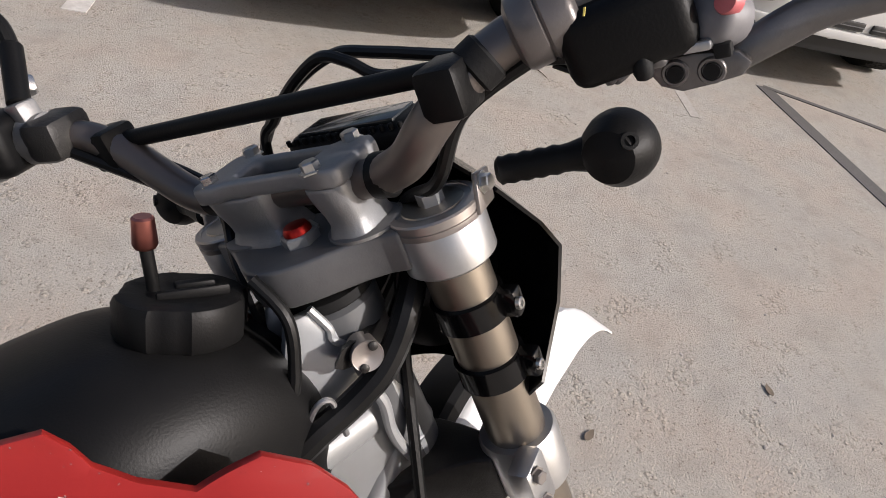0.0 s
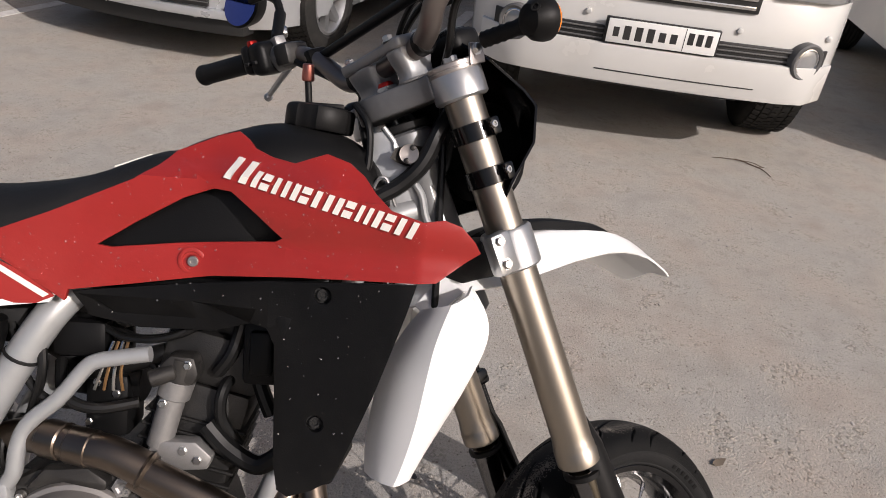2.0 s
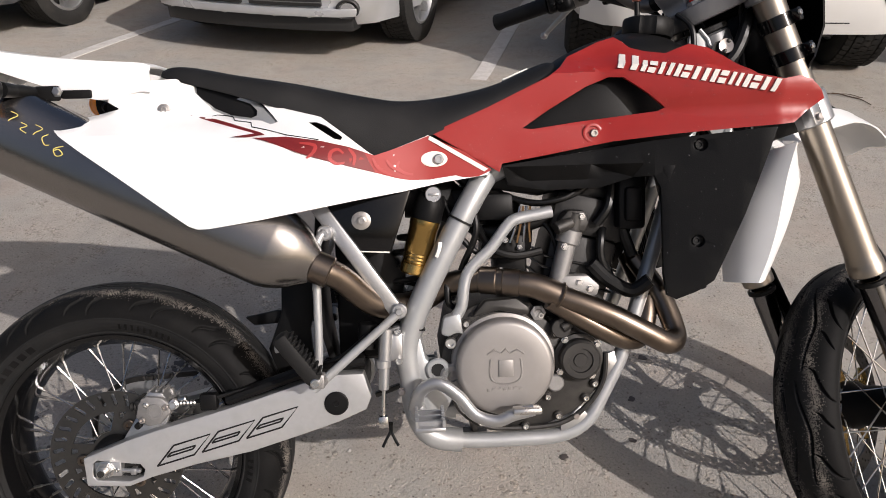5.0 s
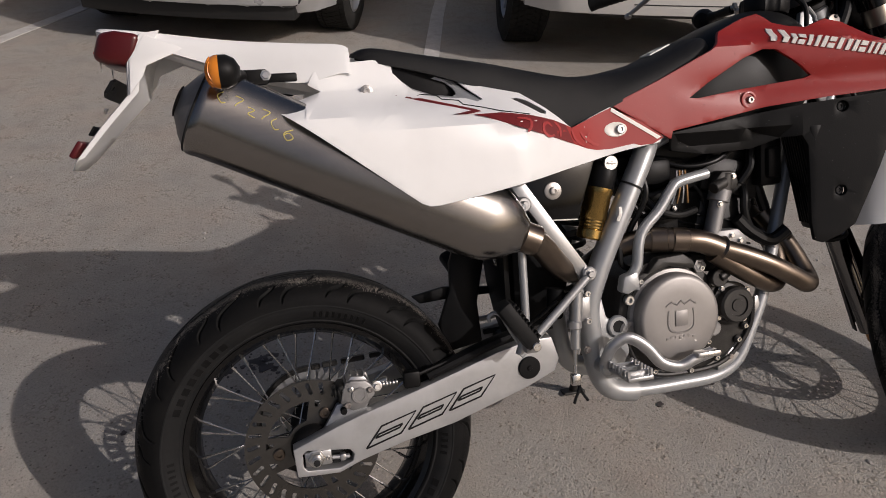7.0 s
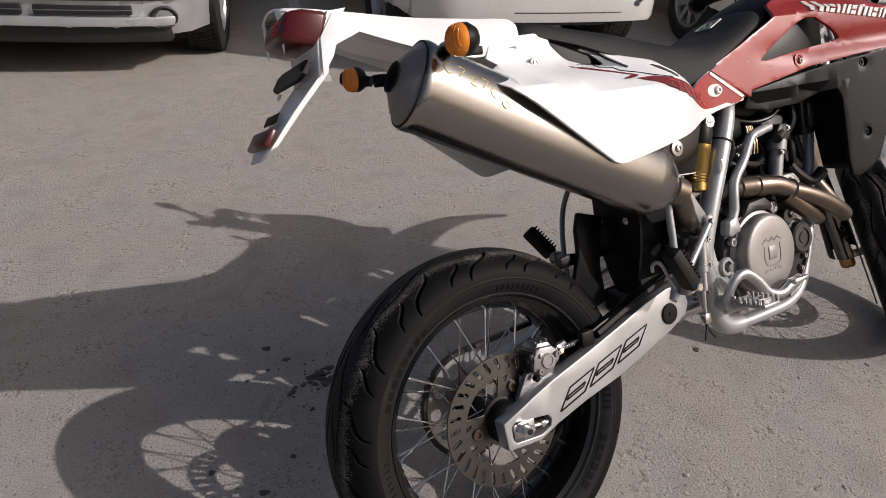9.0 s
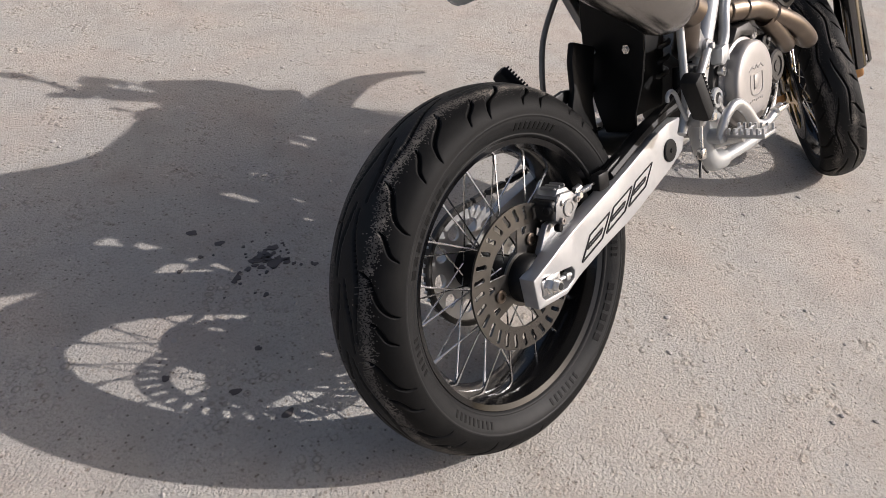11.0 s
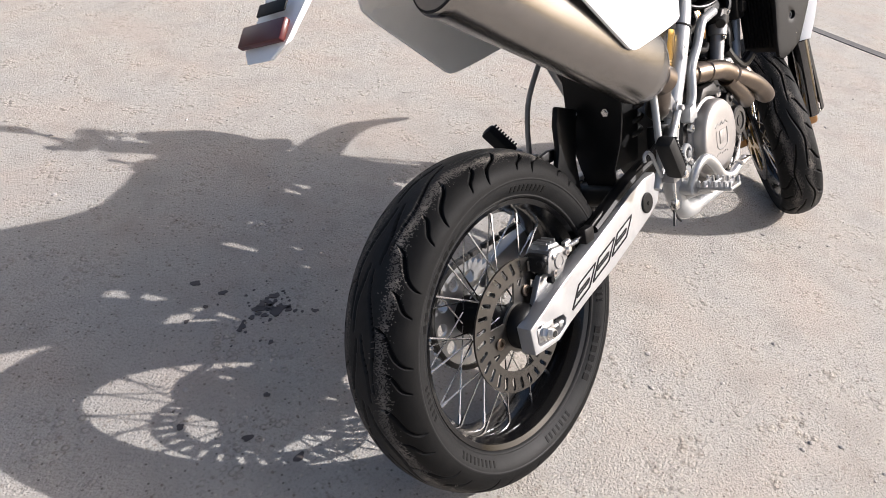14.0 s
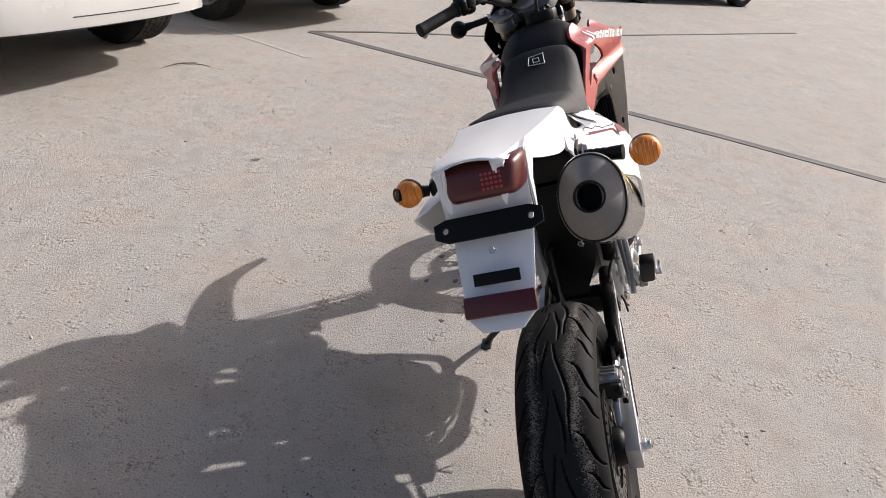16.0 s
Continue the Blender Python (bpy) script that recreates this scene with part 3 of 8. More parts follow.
front_lines = [
    (12, spline2([(0.0, 0.024), (0.006, 0.034), (0.022, 0.041), (0.040, 0.050), (0.054, 0.062), (0.060, 0.074)]), 0.0034, 0.005),
    (12, spline2([(0.080, 0.036), (0.086, 0.044), (0.098, 0.052), (0.112, 0.066)]), 0.0031, 0.005),
    (9, spline2([(0.0, 0.003), (0.03, 0.008), (0.07, 0.020), (0.10, 0.025), (0.15, 0.018), (0.19, 0.014)]), 0.0030, 0.005),
]
tyre("tyre", tyre_mesh(0.308, 0.076, 0.223, 0.056, 0.258, rear_lines, 0.040), rear_at, rear_wheel,
                 "black road tyre with curved tread grooves and dusty bands")
tyre("tyre", tyre_mesh(0.300, 0.059, 0.233, 0.046, 0.257, front_lines, 0.026), front_at, front_wheel,
                  "black road tyre with wavy tread grooves and a dusty band")


def sidewall_marks(wheel, at, y, r, spans, h=0.011):
    """Raised unreadable moulding on a sidewall, as plain blocks of letter size."""
    for a0, count, wide in spans:
        for k in range(count):
            a = a0 + k * (wide + 0.006) / r
            bm = box((h, 0.0012, wide), bevel=0.0004, seg=1)
            bm.transform(Matrix.Rotation(-a, 4, "Y") @ Matrix.Translation((r, y, 0)) @ Matrix.Rotation(radians(-27), 4, "Z"))
            part("sidewall_mark", bm, SCRUBBED, wheel, "", at)


sidewall_marks(rear_wheel, rear_at, -0.0706, 0.2415, [(2.15, 8, 0.0135), (5.40, 6, 0.0135), (1.1, 9, 0.005), (6.05, 4, 0.006), (0.25, 6, 0.006), (3.1, 6, 0.005), (3.75, 9, 0.005), (4.75, 7, 0.006)], 0.013)
sidewall_marks(front_wheel, front_at, -0.0565, 0.2465, [(0.4, 6, 0.008), (1.6, 7, 0.005), (3.0, 6, 0.008), (4.6, 8, 0.005)], 0.008)

part("hub", turned((0, -0.07, 0), (0, 1, 0), [(0.026, -0.02), (0.034, -0.016), (0.040, -0.006), (0.041, 0.012), (0.038, 0.03), (0.030, 0.045), (0.030, 0.10), (0.038, 0.115),
                                               (0.038, 0.136), (0.030, 0.14)], 36), BLACK, rear_wheel, "black cast hub", rear_at)
part("hub", turned((0, -0.07, 0), (0, 1, 0), [(0.024, 0), (0.034, 0.004), (0.036, 0.03), (0.042, 0.05), (0.042, 0.09), (0.05, 0.105),
                                               (0.05, 0.125), (0.03, 0.13)], 28), BLACK, front_wheel, "black cast hub", front_at)
spokes(rear_wheel, rear_at, 0.033, 0.045, 0.199, 0.016)
spokes(front_wheel, front_at, 0.045, 0.045, 0.209, 0.012)

# rear brake disc with dog-bone slots on a webbed carrier, sprocket and chain
def polar(r, a):
    return (r * math.cos(a), r * math.sin(a))


def dogbone(ang, r0, r1, w, waist, skew):
    """A slot with two round ends and a narrow waist."""
    out = []
    for r, mid, da in ((r1, 0.0, skew), (r0, math.pi, 0.0)):
        for k in range(6):
            t = mid - 1.9 + 3.8 * k / 5
            x, z = r + w * math.cos(t), w * math.sin(t) + da * (r1 - r0)
            out.append((x * math.cos(ang) - z * math.sin(ang), x * math.sin(ang) + z * math.cos(ang)))
    return out


loops = [circle(0, 0, 0.120, 120), circle(0, 0, 0.036, 40)]
for k in range(30):
    loops.append(dogbone(2 * math.pi * (k + 0.3) / 30, 0.0975, 0.1120, 0.0042, 0.6, 0.35))
for k in range(3):
    a = 2 * math.pi * k / 3 + 1.15
    loops.append([polar(0.082, a + 0.42 + 1.26 * j / 10) for j in range(11)] + [polar(0.047, a + 1.50 - 0.90 * j / 6) for j in range(7)])
    for sgn in (-1, 1):
        loops.append([polar(0.0835, a + sgn * 0.30), polar(0.0835, a + sgn * 0.16), polar(0.071, a + sgn * 0.22), polar(0.071, a + sgn * 0.30)])
bm = fill(loops)
thicken(bm, (0, 0.004, 0))
bmesh.ops.translate(bm, vec=(0, -0.064, 0), verts=bm.verts)
part("brake_disc", bm, DISC, rear_wheel, "slotted steel rear brake disc on a webbed carrier", rear_at)
for k in range(3):
    a = 2 * math.pi * k / 3 + 1.15
    x, z = polar(0.062, a)
    part("disc_bolt", turned((x, -0.0645, z), (0, -1, 0), [(0.0105, 0), (0.0105, 0.003), (0.0088, 0.0042), (0.005, 0.0042), (0.0045, 0.001)], 18), HEADER, rear_wheel, "", rear_at)


def toothed(r, n, y, th, holes):
    outline = []
    for k in range(n):
        for f, rr in ((0.0, r - 0.004), (0.3, r + 0.004), (0.5, r + 0.004), (0.8, r - 0.004)):
            a = 2 * math.pi * (k + f) / n
            outline.append((rr * math.cos(a), rr * math.sin(a)))
    loops = [outline, circle(0, 0, 0.03, 24)]
    for k in range(holes):
        a = 2 * math.pi * k / holes
        loops.append(circle(0.072 * math.cos(a), 0.072 * math.sin(a), 0.013, 12))
    bm = fill(loops)
    thicken(bm, (0, th, 0))
    bmesh.ops.translate(bm, vec=(0, y, 0), verts=bm.verts)
    return bm


part("sprocket", toothed(0.102, 42, 0.062, 0.006, 10), ALU, rear_wheel, "drilled alloy rear sprocket", rear_at)


def chain_run():
    bm = None
    pts = []
    for k in range(30):
        a = math.pi / 2 + math.pi * k / 29
        pts.append((0.105 * math.cos(a), 0.305 + 0.105 * math.sin(a)))
    top, bot = [(x, 0.41 + 0.06 * x) for x in (0.52, 0.4, 0.28, 0.16, 0.05)], [(x, 0.2 + 0.34 * x) for x in (0.05, 0.16, 0.28, 0.4, 0.52)]
    line = spline([(x, 0.065, z) for x, z in top + pts + bot], 4)
    for p, q in zip(line[::2], line[1::2]):
        d = q - p
        b = box((max(0.012, d.length * 1.7), 0.014, 0.010), bevel=0.002, seg=1)
        b.transform(Matrix.Translation((p + q) / 2) @ Matrix.Rotation(-math.atan2(d.z, d.x), 4, "Y"))
        bm = merge(bm, b) if bm else b
    return bm


on_bike("chain", chain_run(), DARK_CAST, "oily dark drive chain")

# front brake disc on its gold carrier
part("brake_disc", disc(0.160, 0.128, 0.068, 0.004, 36, [(0.136, 0.137, 0.0028, 0, 0), (0.146, 0.147, 0.0028, 0, 0.06), (0.153, 0.154, 0.0025, 0, 0.12)]),
     DISC, front_wheel, "large drilled front brake disc", front_at)
for k in range(6):
    a = math.pi / 3 * k
    loop = [(0.04, -0.03), (0.075, -0.012), (0.118, -0.022), (0.13, -0.012), (0.13, 0.012), (0.118, 0.022), (0.075, 0.012), (0.04, 0.03)]
    rot = [(x * math.cos(a) - z * math.sin(a), x * math.sin(a) + z * math.cos(a)) for x, z in loop]
    hole = [(x * math.cos(a) - z * math.sin(a), x * math.sin(a) + z * math.cos(a)) for x, z in circle(0.108, 0, 0.007, 10)]
    bm = fill([rot, hole])
    thicken(bm, (0, 0.005, 0))
    bmesh.ops.translate(bm, vec=(0, 0.067, 0), verts=bm.verts)
    part("disc_carrier", bm, GOLD, front_wheel, "gold anodised disc carrier arm", front_at)

# swingarm
swing_out = [(-0.043, 0.322), (-0.040, 0.272), (0.032, 0.267), (0.074, 0.282), (0.15, 0.300), (0.245, 0.317), (0.33, 0.341), (0.40, 0.362), (0.450, 0.382), (0.460, 0.405),
             (0.447, 0.448), (0.40, 0.448), (0.336, 0.435), (0.26, 0.412), (0.173, 0.388), (0.083, 0.365), (0.036, 0.351)]
slot_hole = [(-0.022, 0.281), (0.034, 0.276), (0.056, 0.284), (0.060, 0.296), (0.053, 0.306), (-0.020, 0.317), (-0.028, 0.311), (-0.028, 0.288)]


def swing_side():
    bm = sheet([swing_out, slot_hole], lambda x, z: -0.112 + 0.02 * max(0, x) / 0.45, 0.03, step=0.05)
    return soften(bm, 0.008, 3, 60)


swingarm, swing_left = both("swingarm", swing_side, SWING, "silver box-section alloy swingarm")
on_bike("axle_block", merge(box((0.046, 0.016, 0.027), (-0.002, -0.104, 0.300), 0.003), rod((0.02, -0.106, 0.296), (0.052, -0.106, 0.293), 0.0042, 10), box((0.010, 0.012, 0.012), (0.040, -0.106, 0.294), 0.002)), ALU, "", swingarm)
# black sheet behind the slot gives it a shaded inside
on_bike("slot_shade", box((0.086, 0.004, 0.042), (0.016, -0.0865, 0.297), 0.001), SOOT_SHADE_BLACK, "", swingarm)
for dx in (-0.018, 0.014):
    on_bike("block_screw", capbolt((dx, -0.1122, 0.300 - 0.1 * dx), (0, -1, 0), 0.0035, 0.003), STEEL, "", swingarm)
on_bike("axle_nut", merge(turned((-0.006, -0.111, 0.301), (0, -1, 0), [(0.0165, 0), (0.0165, 0.002), (0.0135, 0.0025), (0.0135, 0.010), (0.012, 0.012)], 6),
                          rod((-0.006, -0.11, 0.301), (-0.006, -0.132, 0.301), 0.0088, 16)), STEEL, "steel axle nut", swingarm)
# black disc paints the shade of the hollow axle
on_bike("axle_hole_shade", turned((-0.006, -0.1316, 0.301), (0, -1, 0), [(0.0058, 0), (0.0058, 0.0012), (0.0045, 0.0014)], 14), SOOT_SHADE_BLACK, "", swingarm)
on_bike("axle_block", box((0.05, 0.016, 0.03), (0.008, 0.106, 0.304), 0.003), ALU, "", swing_left)
on_bike("swingarm_bridge", box((0.07, 0.17, 0.05), (0.415, 0, 0.41), 0.012, 3), DARK_CAST, "")
on_bike("pivot_cap", turned((0.398, -0.0955, 0.397), (0, -1, 0), [(0.0215, 0), (0.0215, 0.002), (0.0195, 0.0035), (0.005, 0.004), (0.004, 0.006)], 28),
        BLACK, "round black pivot plug", swingarm)


def side_point(x, z, lift=0.0012):
    return (x, -0.1125 + 0.02 * max(0, x) / 0.45 - lift, z)


# outlined slanted badge on the swingarm, kept as plain shapes
def badge_line(pts):
    return tube([side_point(x, z, 0.0002) for x, z in pts + pts[:1]], 0.0016, 6, smooth=False)


def slant(x0, x1, lo, hi, lean=0.03):
    base = lambda x: 0.318 + (x - 0.10) * 0.262
    return [(x0, base(x0) + lo), (x1, base(x1) + lo), (x1 + lean, base(x1 + lean) + hi), (x0 + lean, base(x0 + lean) + hi)]


for x0, x1 in ((0.082, 0.146), (0.160, 0.224), (0.238, 0.300)):
    on_bike("badge_outline", badge_line(slant(x0, x1, -0.012, 0.016)), GRIP, "black outlined slanted badge shape", swingarm)
    on_bike("badge_bar", badge_line(slant(x0 + 0.018, x1 - 0.002, -0.001, 0.004, 0.006)), GRIP, "", swingarm)
on_bike("arm_guard", tube([(0.205, -0.084, 0.409), (0.26, -0.083, 0.427), (0.33, -0.081, 0.449), (0.40, -0.079, 0.464), (0.45, -0.078, 0.470)], 0.011, 10, 4, flat=1.5), BLACK, "black rubber guard along the arm", swingarm)
on_bike("brake_hose_clip", box((0.03, 0.018, 0.03), (0.175, -0.094, 0.410), 0.004), BLACK, "black hose clip", swingarm)

# rear caliper and hose
caliper = on_bike("rear_caliper", merge(block([(0.045, 0.385), (0.052, 0.412), (0.066, 0.424), (0.094, 0.420), (0.106, 0.408), (0.108, 0.392), (0.098, 0.384), (0.088, 0.372), (0.066, 0.368)], -0.097, -0.078, 0.004),
                                        block([(0.05, 0.39), (0.055, 0.418), (0.075, 0.43), (0.10, 0.424), (0.104, 0.40), (0.08, 0.384)], -0.060, -0.046, 0.004),
                                        rod((0.062, -0.096, 0.414), (0.062, -0.048, 0.414), 0.007, 14), rod((0.096, -0.096, 0.408), (0.096, -0.048, 0.408), 0.007, 14)), CAST, "grey cast rear brake caliper")
on_bike("brake_pad", box((0.044, 0.022, 0.026), (0.080, -0.067, 0.400), 0.003, 1), CAST, "dark brake pads", caliper)
on_bike("caliper_end", box((0.020, 0.046, 0.034), (0.052, -0.071, 0.400), 0.006, 3), SOOTY_CYL, "", caliper)
for p in ((0.058, -0.099, 0.382), (0.100, -0.099, 0.404)):
    on_bike("caliper_bolt", capbolt(p, (0, -1, 0), 0.0055, 0.004), BAR_CAP, "", caliper)
on_bike("piston_cap", turned((0.080, -0.0955, 0.396), (0, -1, 0), [(0.0145, 0), (0.0145, 0.003), (0.0135, 0.0042), (0.0095, 0.0042), (0.009, 0.0028), (0.003, 0.0028)], 28), CAST, "", caliper)
on_bike("bracket", block([(0.0, 0.32), (0.03, 0.315), (0.09, 0.36), (0.10, 0.385), (0.04, 0.38)], -0.082, -0.07), ALU, "", caliper)
on_bike("bleed_screw", rod((0.118, -0.082, 0.41), (0.133, -0.085, 0.414), 0.006, 10), STEEL, "", caliper)
on_bike("bridge", block([(0.058, 0.418), (0.068, 0.430), (0.092, 0.427), (0.100, 0.416)], -0.090, -0.050, 0.003), ALU, "bright faceted caliper bridge", caliper)
for x in (0.068, 0.080, 0.092):
    on_bike("rib", box((0.0035, 0.030, 0.006), (x, -0.070, 0.4295), 0.001, 1), CAST, "", caliper)
for x in (0.038, 0.044, 0.050):
    on_bike("pin_boot", turned((x, -0.088, 0.404), (1, 0, 0), [(0.006, -0.003), (0.0085, 0), (0.006, 0.003)], 14), GRIP, "", caliper)
on_bike("pad_pin", turned((0.066, -0.097, 0.409), (0, -1, 0), [(0.005, 0), (0.005, 0.003), (0.003, 0.004), (0.002, 0.002)], 6), STEEL, "", caliper)
on_bike("hose_banjo", merge(turned((0.112, -0.090, 0.406), (0.1, -1, 0.1), [(0.009, -0.005), (0.009, 0.004), (0.006, 0.0045)], 16), hexbolt((0.112, -0.0945, 0.406), (0.1, -1, 0.1), 0.006, 0.005)), STEEL, "", caliper)
for k in range(5):
    on_bike("hose_sleeve", turned((0.124 + 0.006 * k, -0.0875 - 0.0004 * k, 0.4065 + 0.0002 * k), (1, -0.05, 0.04), [(0.0046, -0.0025), (0.0058, 0), (0.0046, 0.0025)], 12), STEEL, "", caliper)
on_bike("slide_pin", rod((0.05, -0.09, 0.372), (0.05, -0.102, 0.372), 0.006, 12), BLACK, "", caliper)
on_bike("rear_brake_hose", tube([(0.112, -0.085, 0.41), (0.14, -0.088, 0.408), (0.18, -0.094, 0.415), (0.22, -0.09, 0.424), (0.3, -0.086, 0.442), (0.40, -0.088, 0.475), (0.455, -0.11, 0.52)], 0.0036, 8), HOSE,
        "black rear brake hose")

# front fork, in the steered frame
LEG_X, LEG_Y = 0.024, 0.107
for sign in (-1, 1):
    y = sign * LEG_Y
    leg = on_fork("fork_tube", turned((LEG_X, y, 0.284), (0, 0, 1), [(0.0275, 0), (0.0312, 0.003), (0.0312, 0.022), (0.0300, 0.024), (0.0300, 0.030), (0.0288, 0.036), (0.0280, 0.045), (0.0262, 0.30),
                                                                    (0.0262, 0.573), (0.024, 0.576)], 40), FORK, "champagne gold anodised upper fork tube")
    on_fork("dust_seal", turned((LEG_X, y, 0.264), (0, 0, 1), [(0.025, 0), (0.028, 0.002), (0.028, 0.009), (0.026, 0.010)], 32), BLACK, "", leg)
    on_fork("stanchion", rod((LEG_X, y, 0.0), (LEG_X, y, 0.275), 0.0225, 32), STANCHION, "dark polished fork stanchion", leg)
    cap = on_fork("fork_cap", turned((LEG_X, y, 0.846), (0, 0, 1), [(0.0355, 0), (0.0362, 0.001), (0.0362, 0.005), (0.0352, 0.0055), (0.0352, 0.0065), (0.0362, 0.007), (0.0362, 0.012), (0.0350, 0.0135), (0.030, 0.0138), (0.0295, 0.0130), (0.014, 0.0130), (0.0135, 0.0136), (0.008, 0.0136)], 40),
                  BAR_CAP, "turned alloy fork cap", leg)
    on_fork("cap_bolt", hexbolt((LEG_X, y, 0.857), (0, 0, 1), 0.0095, 0.012, False), ALU, "", leg)
    on_fork("fork_foot", merge(box((0.048, 0.042, 0.056), (0.064, y, -0.028), 0.012, 3), box((0.03, 0.036, 0.07), (0.035, y, 0.02), 0.01, 2)), COPPER,
            "bronze anodised axle foot", leg)
    on_fork("foot_bolt", capbolt((0.035, y - 0.024, -0.005), (0, -1, 0), 0.007, 0.005), STEEL, "", leg)

    def guard_ring(k, y=y):
        s, half, fwd, back = [(0.345, 0.018, 0.006, 0.028), (0.30, 0.026, 0.032, 0.042), (0.20, 0.03, 0.036, 0.036), (0.08, 0.036, 0.034, 0.028), (0.0, 0.040, 0.03, 0.022)][k]
        out = []
        for i in range(9):
            a = -math.pi * 0.58 + math.pi * 1.16 * i / 8 + (0.6 if y > 0 else -0.6)
            out.append((LEG_X + 0.012 + 0.004 * k + (half * math.cos(a)) * 1.05, y + half * math.sin(a) * 1.1, s))
        return out
    rings = [guard_ring(k) for k in range(5)]
    bm = loft(rings, close=False)
    shell(bm, 0.003)
    on_fork("fork_guard", bm, BLACK, "black plastic fork guard", leg)
    for s, tilt in ((0.768, -1), (0.708, 1)):
        on_fork("clamp_band", turned((LEG_X, y, s - 0.012), (0, 0, 1), [(0.0268, 0), (0.030, 0.001), (0.030, 0.023), (0.0268, 0.024)], 32), GLOSS_BLACK, "black headlight clamp band", leg)
        on_fork("clamp_lug", box((0.016, 0.02, 0.024), (LEG_X + 0.004, y - 0.033 if sign < 0 else y + 0.033, s), 0.004), GLOSS_BLACK, "", leg)
        on_fork("clamp_screw", capbolt((LEG_X - 0.002, y + sign * 0.043, s + 0.002), (0, sign, 0), 0.005, 0.004), STEEL, "", leg)
    lug = on_fork("lower_clamp", turned((LEG_X, y, 0.578), (0, 0, 1), [(0.032, 0), (0.0355, 0.003), (0.0355, 0.052), (0.033, 0.056)], 36), ALU, "silver lower fork clamp", leg)
    on_fork("clamp_ear", box((0.036, 0.022, 0.056), (-0.014, y + sign * 0.022, 0.610), 0.006, 2), ALU, "", leg)
    for ds in (0.017, -0.014):
        on_fork("pinch_bolt", hexbolt((-0.020, y + sign * 0.033, 0.611 + ds), (-0.3, sign, 0), 0.0058, 0.006), BAR_CAP, "", leg)
on_fork("axle", rod((0.082, -0.124, -0.031), (0.082, 0.124, -0.031), 0.012, 20), BAR_CAP, "front axle")


def yoke(s, th, bulge, front):
    """A triple clamp: a curved bridge between two fork collars."""
    bm = None
    pts_f, pts_b = [], []
    for i in range(13):
        t = -1 + i / 6
        y = t * (LEG_Y - 0.012)
        pts_f.append((front + 0.018 * math.cos(t * math.pi / 2) - 0.006, y))
        pts_b.append((-0.012 - bulge * math.cos(t * math.pi / 2) ** 2, y))
    out = pts_f + pts_b[::-1]
    bm = fill([[(x, y) for x, y in out]])
    thicken(bm, (0, th, 0))
    bm.transform(Matrix(((1, 0, 0, 0), (0, 0, 1, 0), (0, 1, 0, s), (0, 0, 0, 1))))
    return soften(bm, 0.004, 3, 50)


top_yoke = on_fork("top_yoke", yoke(0.824, 0.033, 0.049, 0.02), YOKE, "grey cast top triple clamp")
for sign in (-1, 1):
    on_fork("collar", turned((LEG_X, sign * LEG_Y, 0.800), (0, 0, 1), [(0.033, 0.012), (0.0362, 0.015), (0.0362, 0.046), (0.034, 0.050)], 40), ALU, "pale machined collar", top_yoke)
bottom_yoke = on_fork("bottom_yoke", yoke(0.578, 0.05, 0.045, 0.02), DARK_CAST, "dark lower triple clamp")
on_fork("stem_nut", hexbolt((-0.004, 0.005, 0.846), (0, 0, 1), 0.017, 0.014), ALU, "steering stem nut", top_yoke)
on_fork("lock_nut", turned((-0.015, -0.008, 0.856), (0, 0, 1), [(0.0155, 0), (0.0155, 0.008), (0.014, 0.0095), (0.0115, 0.0095)], 6), CLAMP, "hexagon lock nut", top_yoke)
on_fork("red_cap", turned((-0.015, -0.008, 0.864), (0, 0, 1), [(0.0115, 0), (0.0115, 0.004), (0.0095, 0.0075), (0.004, 0.0082)], 20), RED_BOLT, "small dark red anodised cap", top_yoke)

# bar clamp block
cap_out = [(-0.038, -0.078), (-0.034, -0.084), (0.014, -0.086), (0.022, -0.078), (0.022, -0.055), (0.014, -0.046), (0.014, 0.026), (0.022, 0.036), (0.024, 0.056), (0.016, 0.064), (-0.036, 0.062), (-0.042, 0.054),
           (-0.042, 0.036), (-0.036, 0.026), (-0.034, -0.046), (-0.038, -0.056)]
cap_hole = [(-0.022, -0.044), (0.003, -0.044), (0.006, -0.036), (0.006, 0.018), (0.003, 0.025), (-0.022, 0.025), (-0.026, 0.018), (-0.026, -0.036)]
bm = fill([cap_out, cap_hole])
thicken(bm, (0, 0.015, 0))
bm.transform(Matrix(((1, 0, 0, 0.011), (0, 0, 1, 0.007), (0, 1, 0, 0.9015), (0, 0, 0, 1))))
clamp = on_fork("bar_clamp", soften(bm, 0.004, 3, 50), CLAMP, "grey cast handlebar clamp with a recessed top")
for y, wide in ((-0.056, 0.020), (0.037, 0.033)):
    bm = loft([[(0.004 + a * f * 0.028, y + b * g * wide, z) for a, b in ((-1, -0.5), (-0.85, -0.85), (-0.5, -1), (0.5, -1), (0.85, -0.85), (1, -0.5), (1, 0.5), (0.85, 0.85), (0.5, 1), (-0.5, 1), (-0.85, 0.85), (-1, 0.5))]
               for z, f, g in ((0.856, 1.0, 1.0), (0.860, 0.92, 0.92), (0.868, 0.80, 0.84), (0.876, 0.84, 0.86), (0.888, 0.98, 0.95), (0.898, 1.06, 1.0), (0.902, 1.06, 1.0))])
    on_fork("clamp_post", soften(bm, 0.002, 2, 40), CLAMP, "rounded cast clamp post", clamp)
    on_fork("post_washer", turned((0.004, math.copysign(0.056, y) - 0.002, 0.8565), (0, 0, 1), [(0.030, 0), (0.030, 0.0025), (0.027, 0.0035)], 28), CAST, "", clamp)
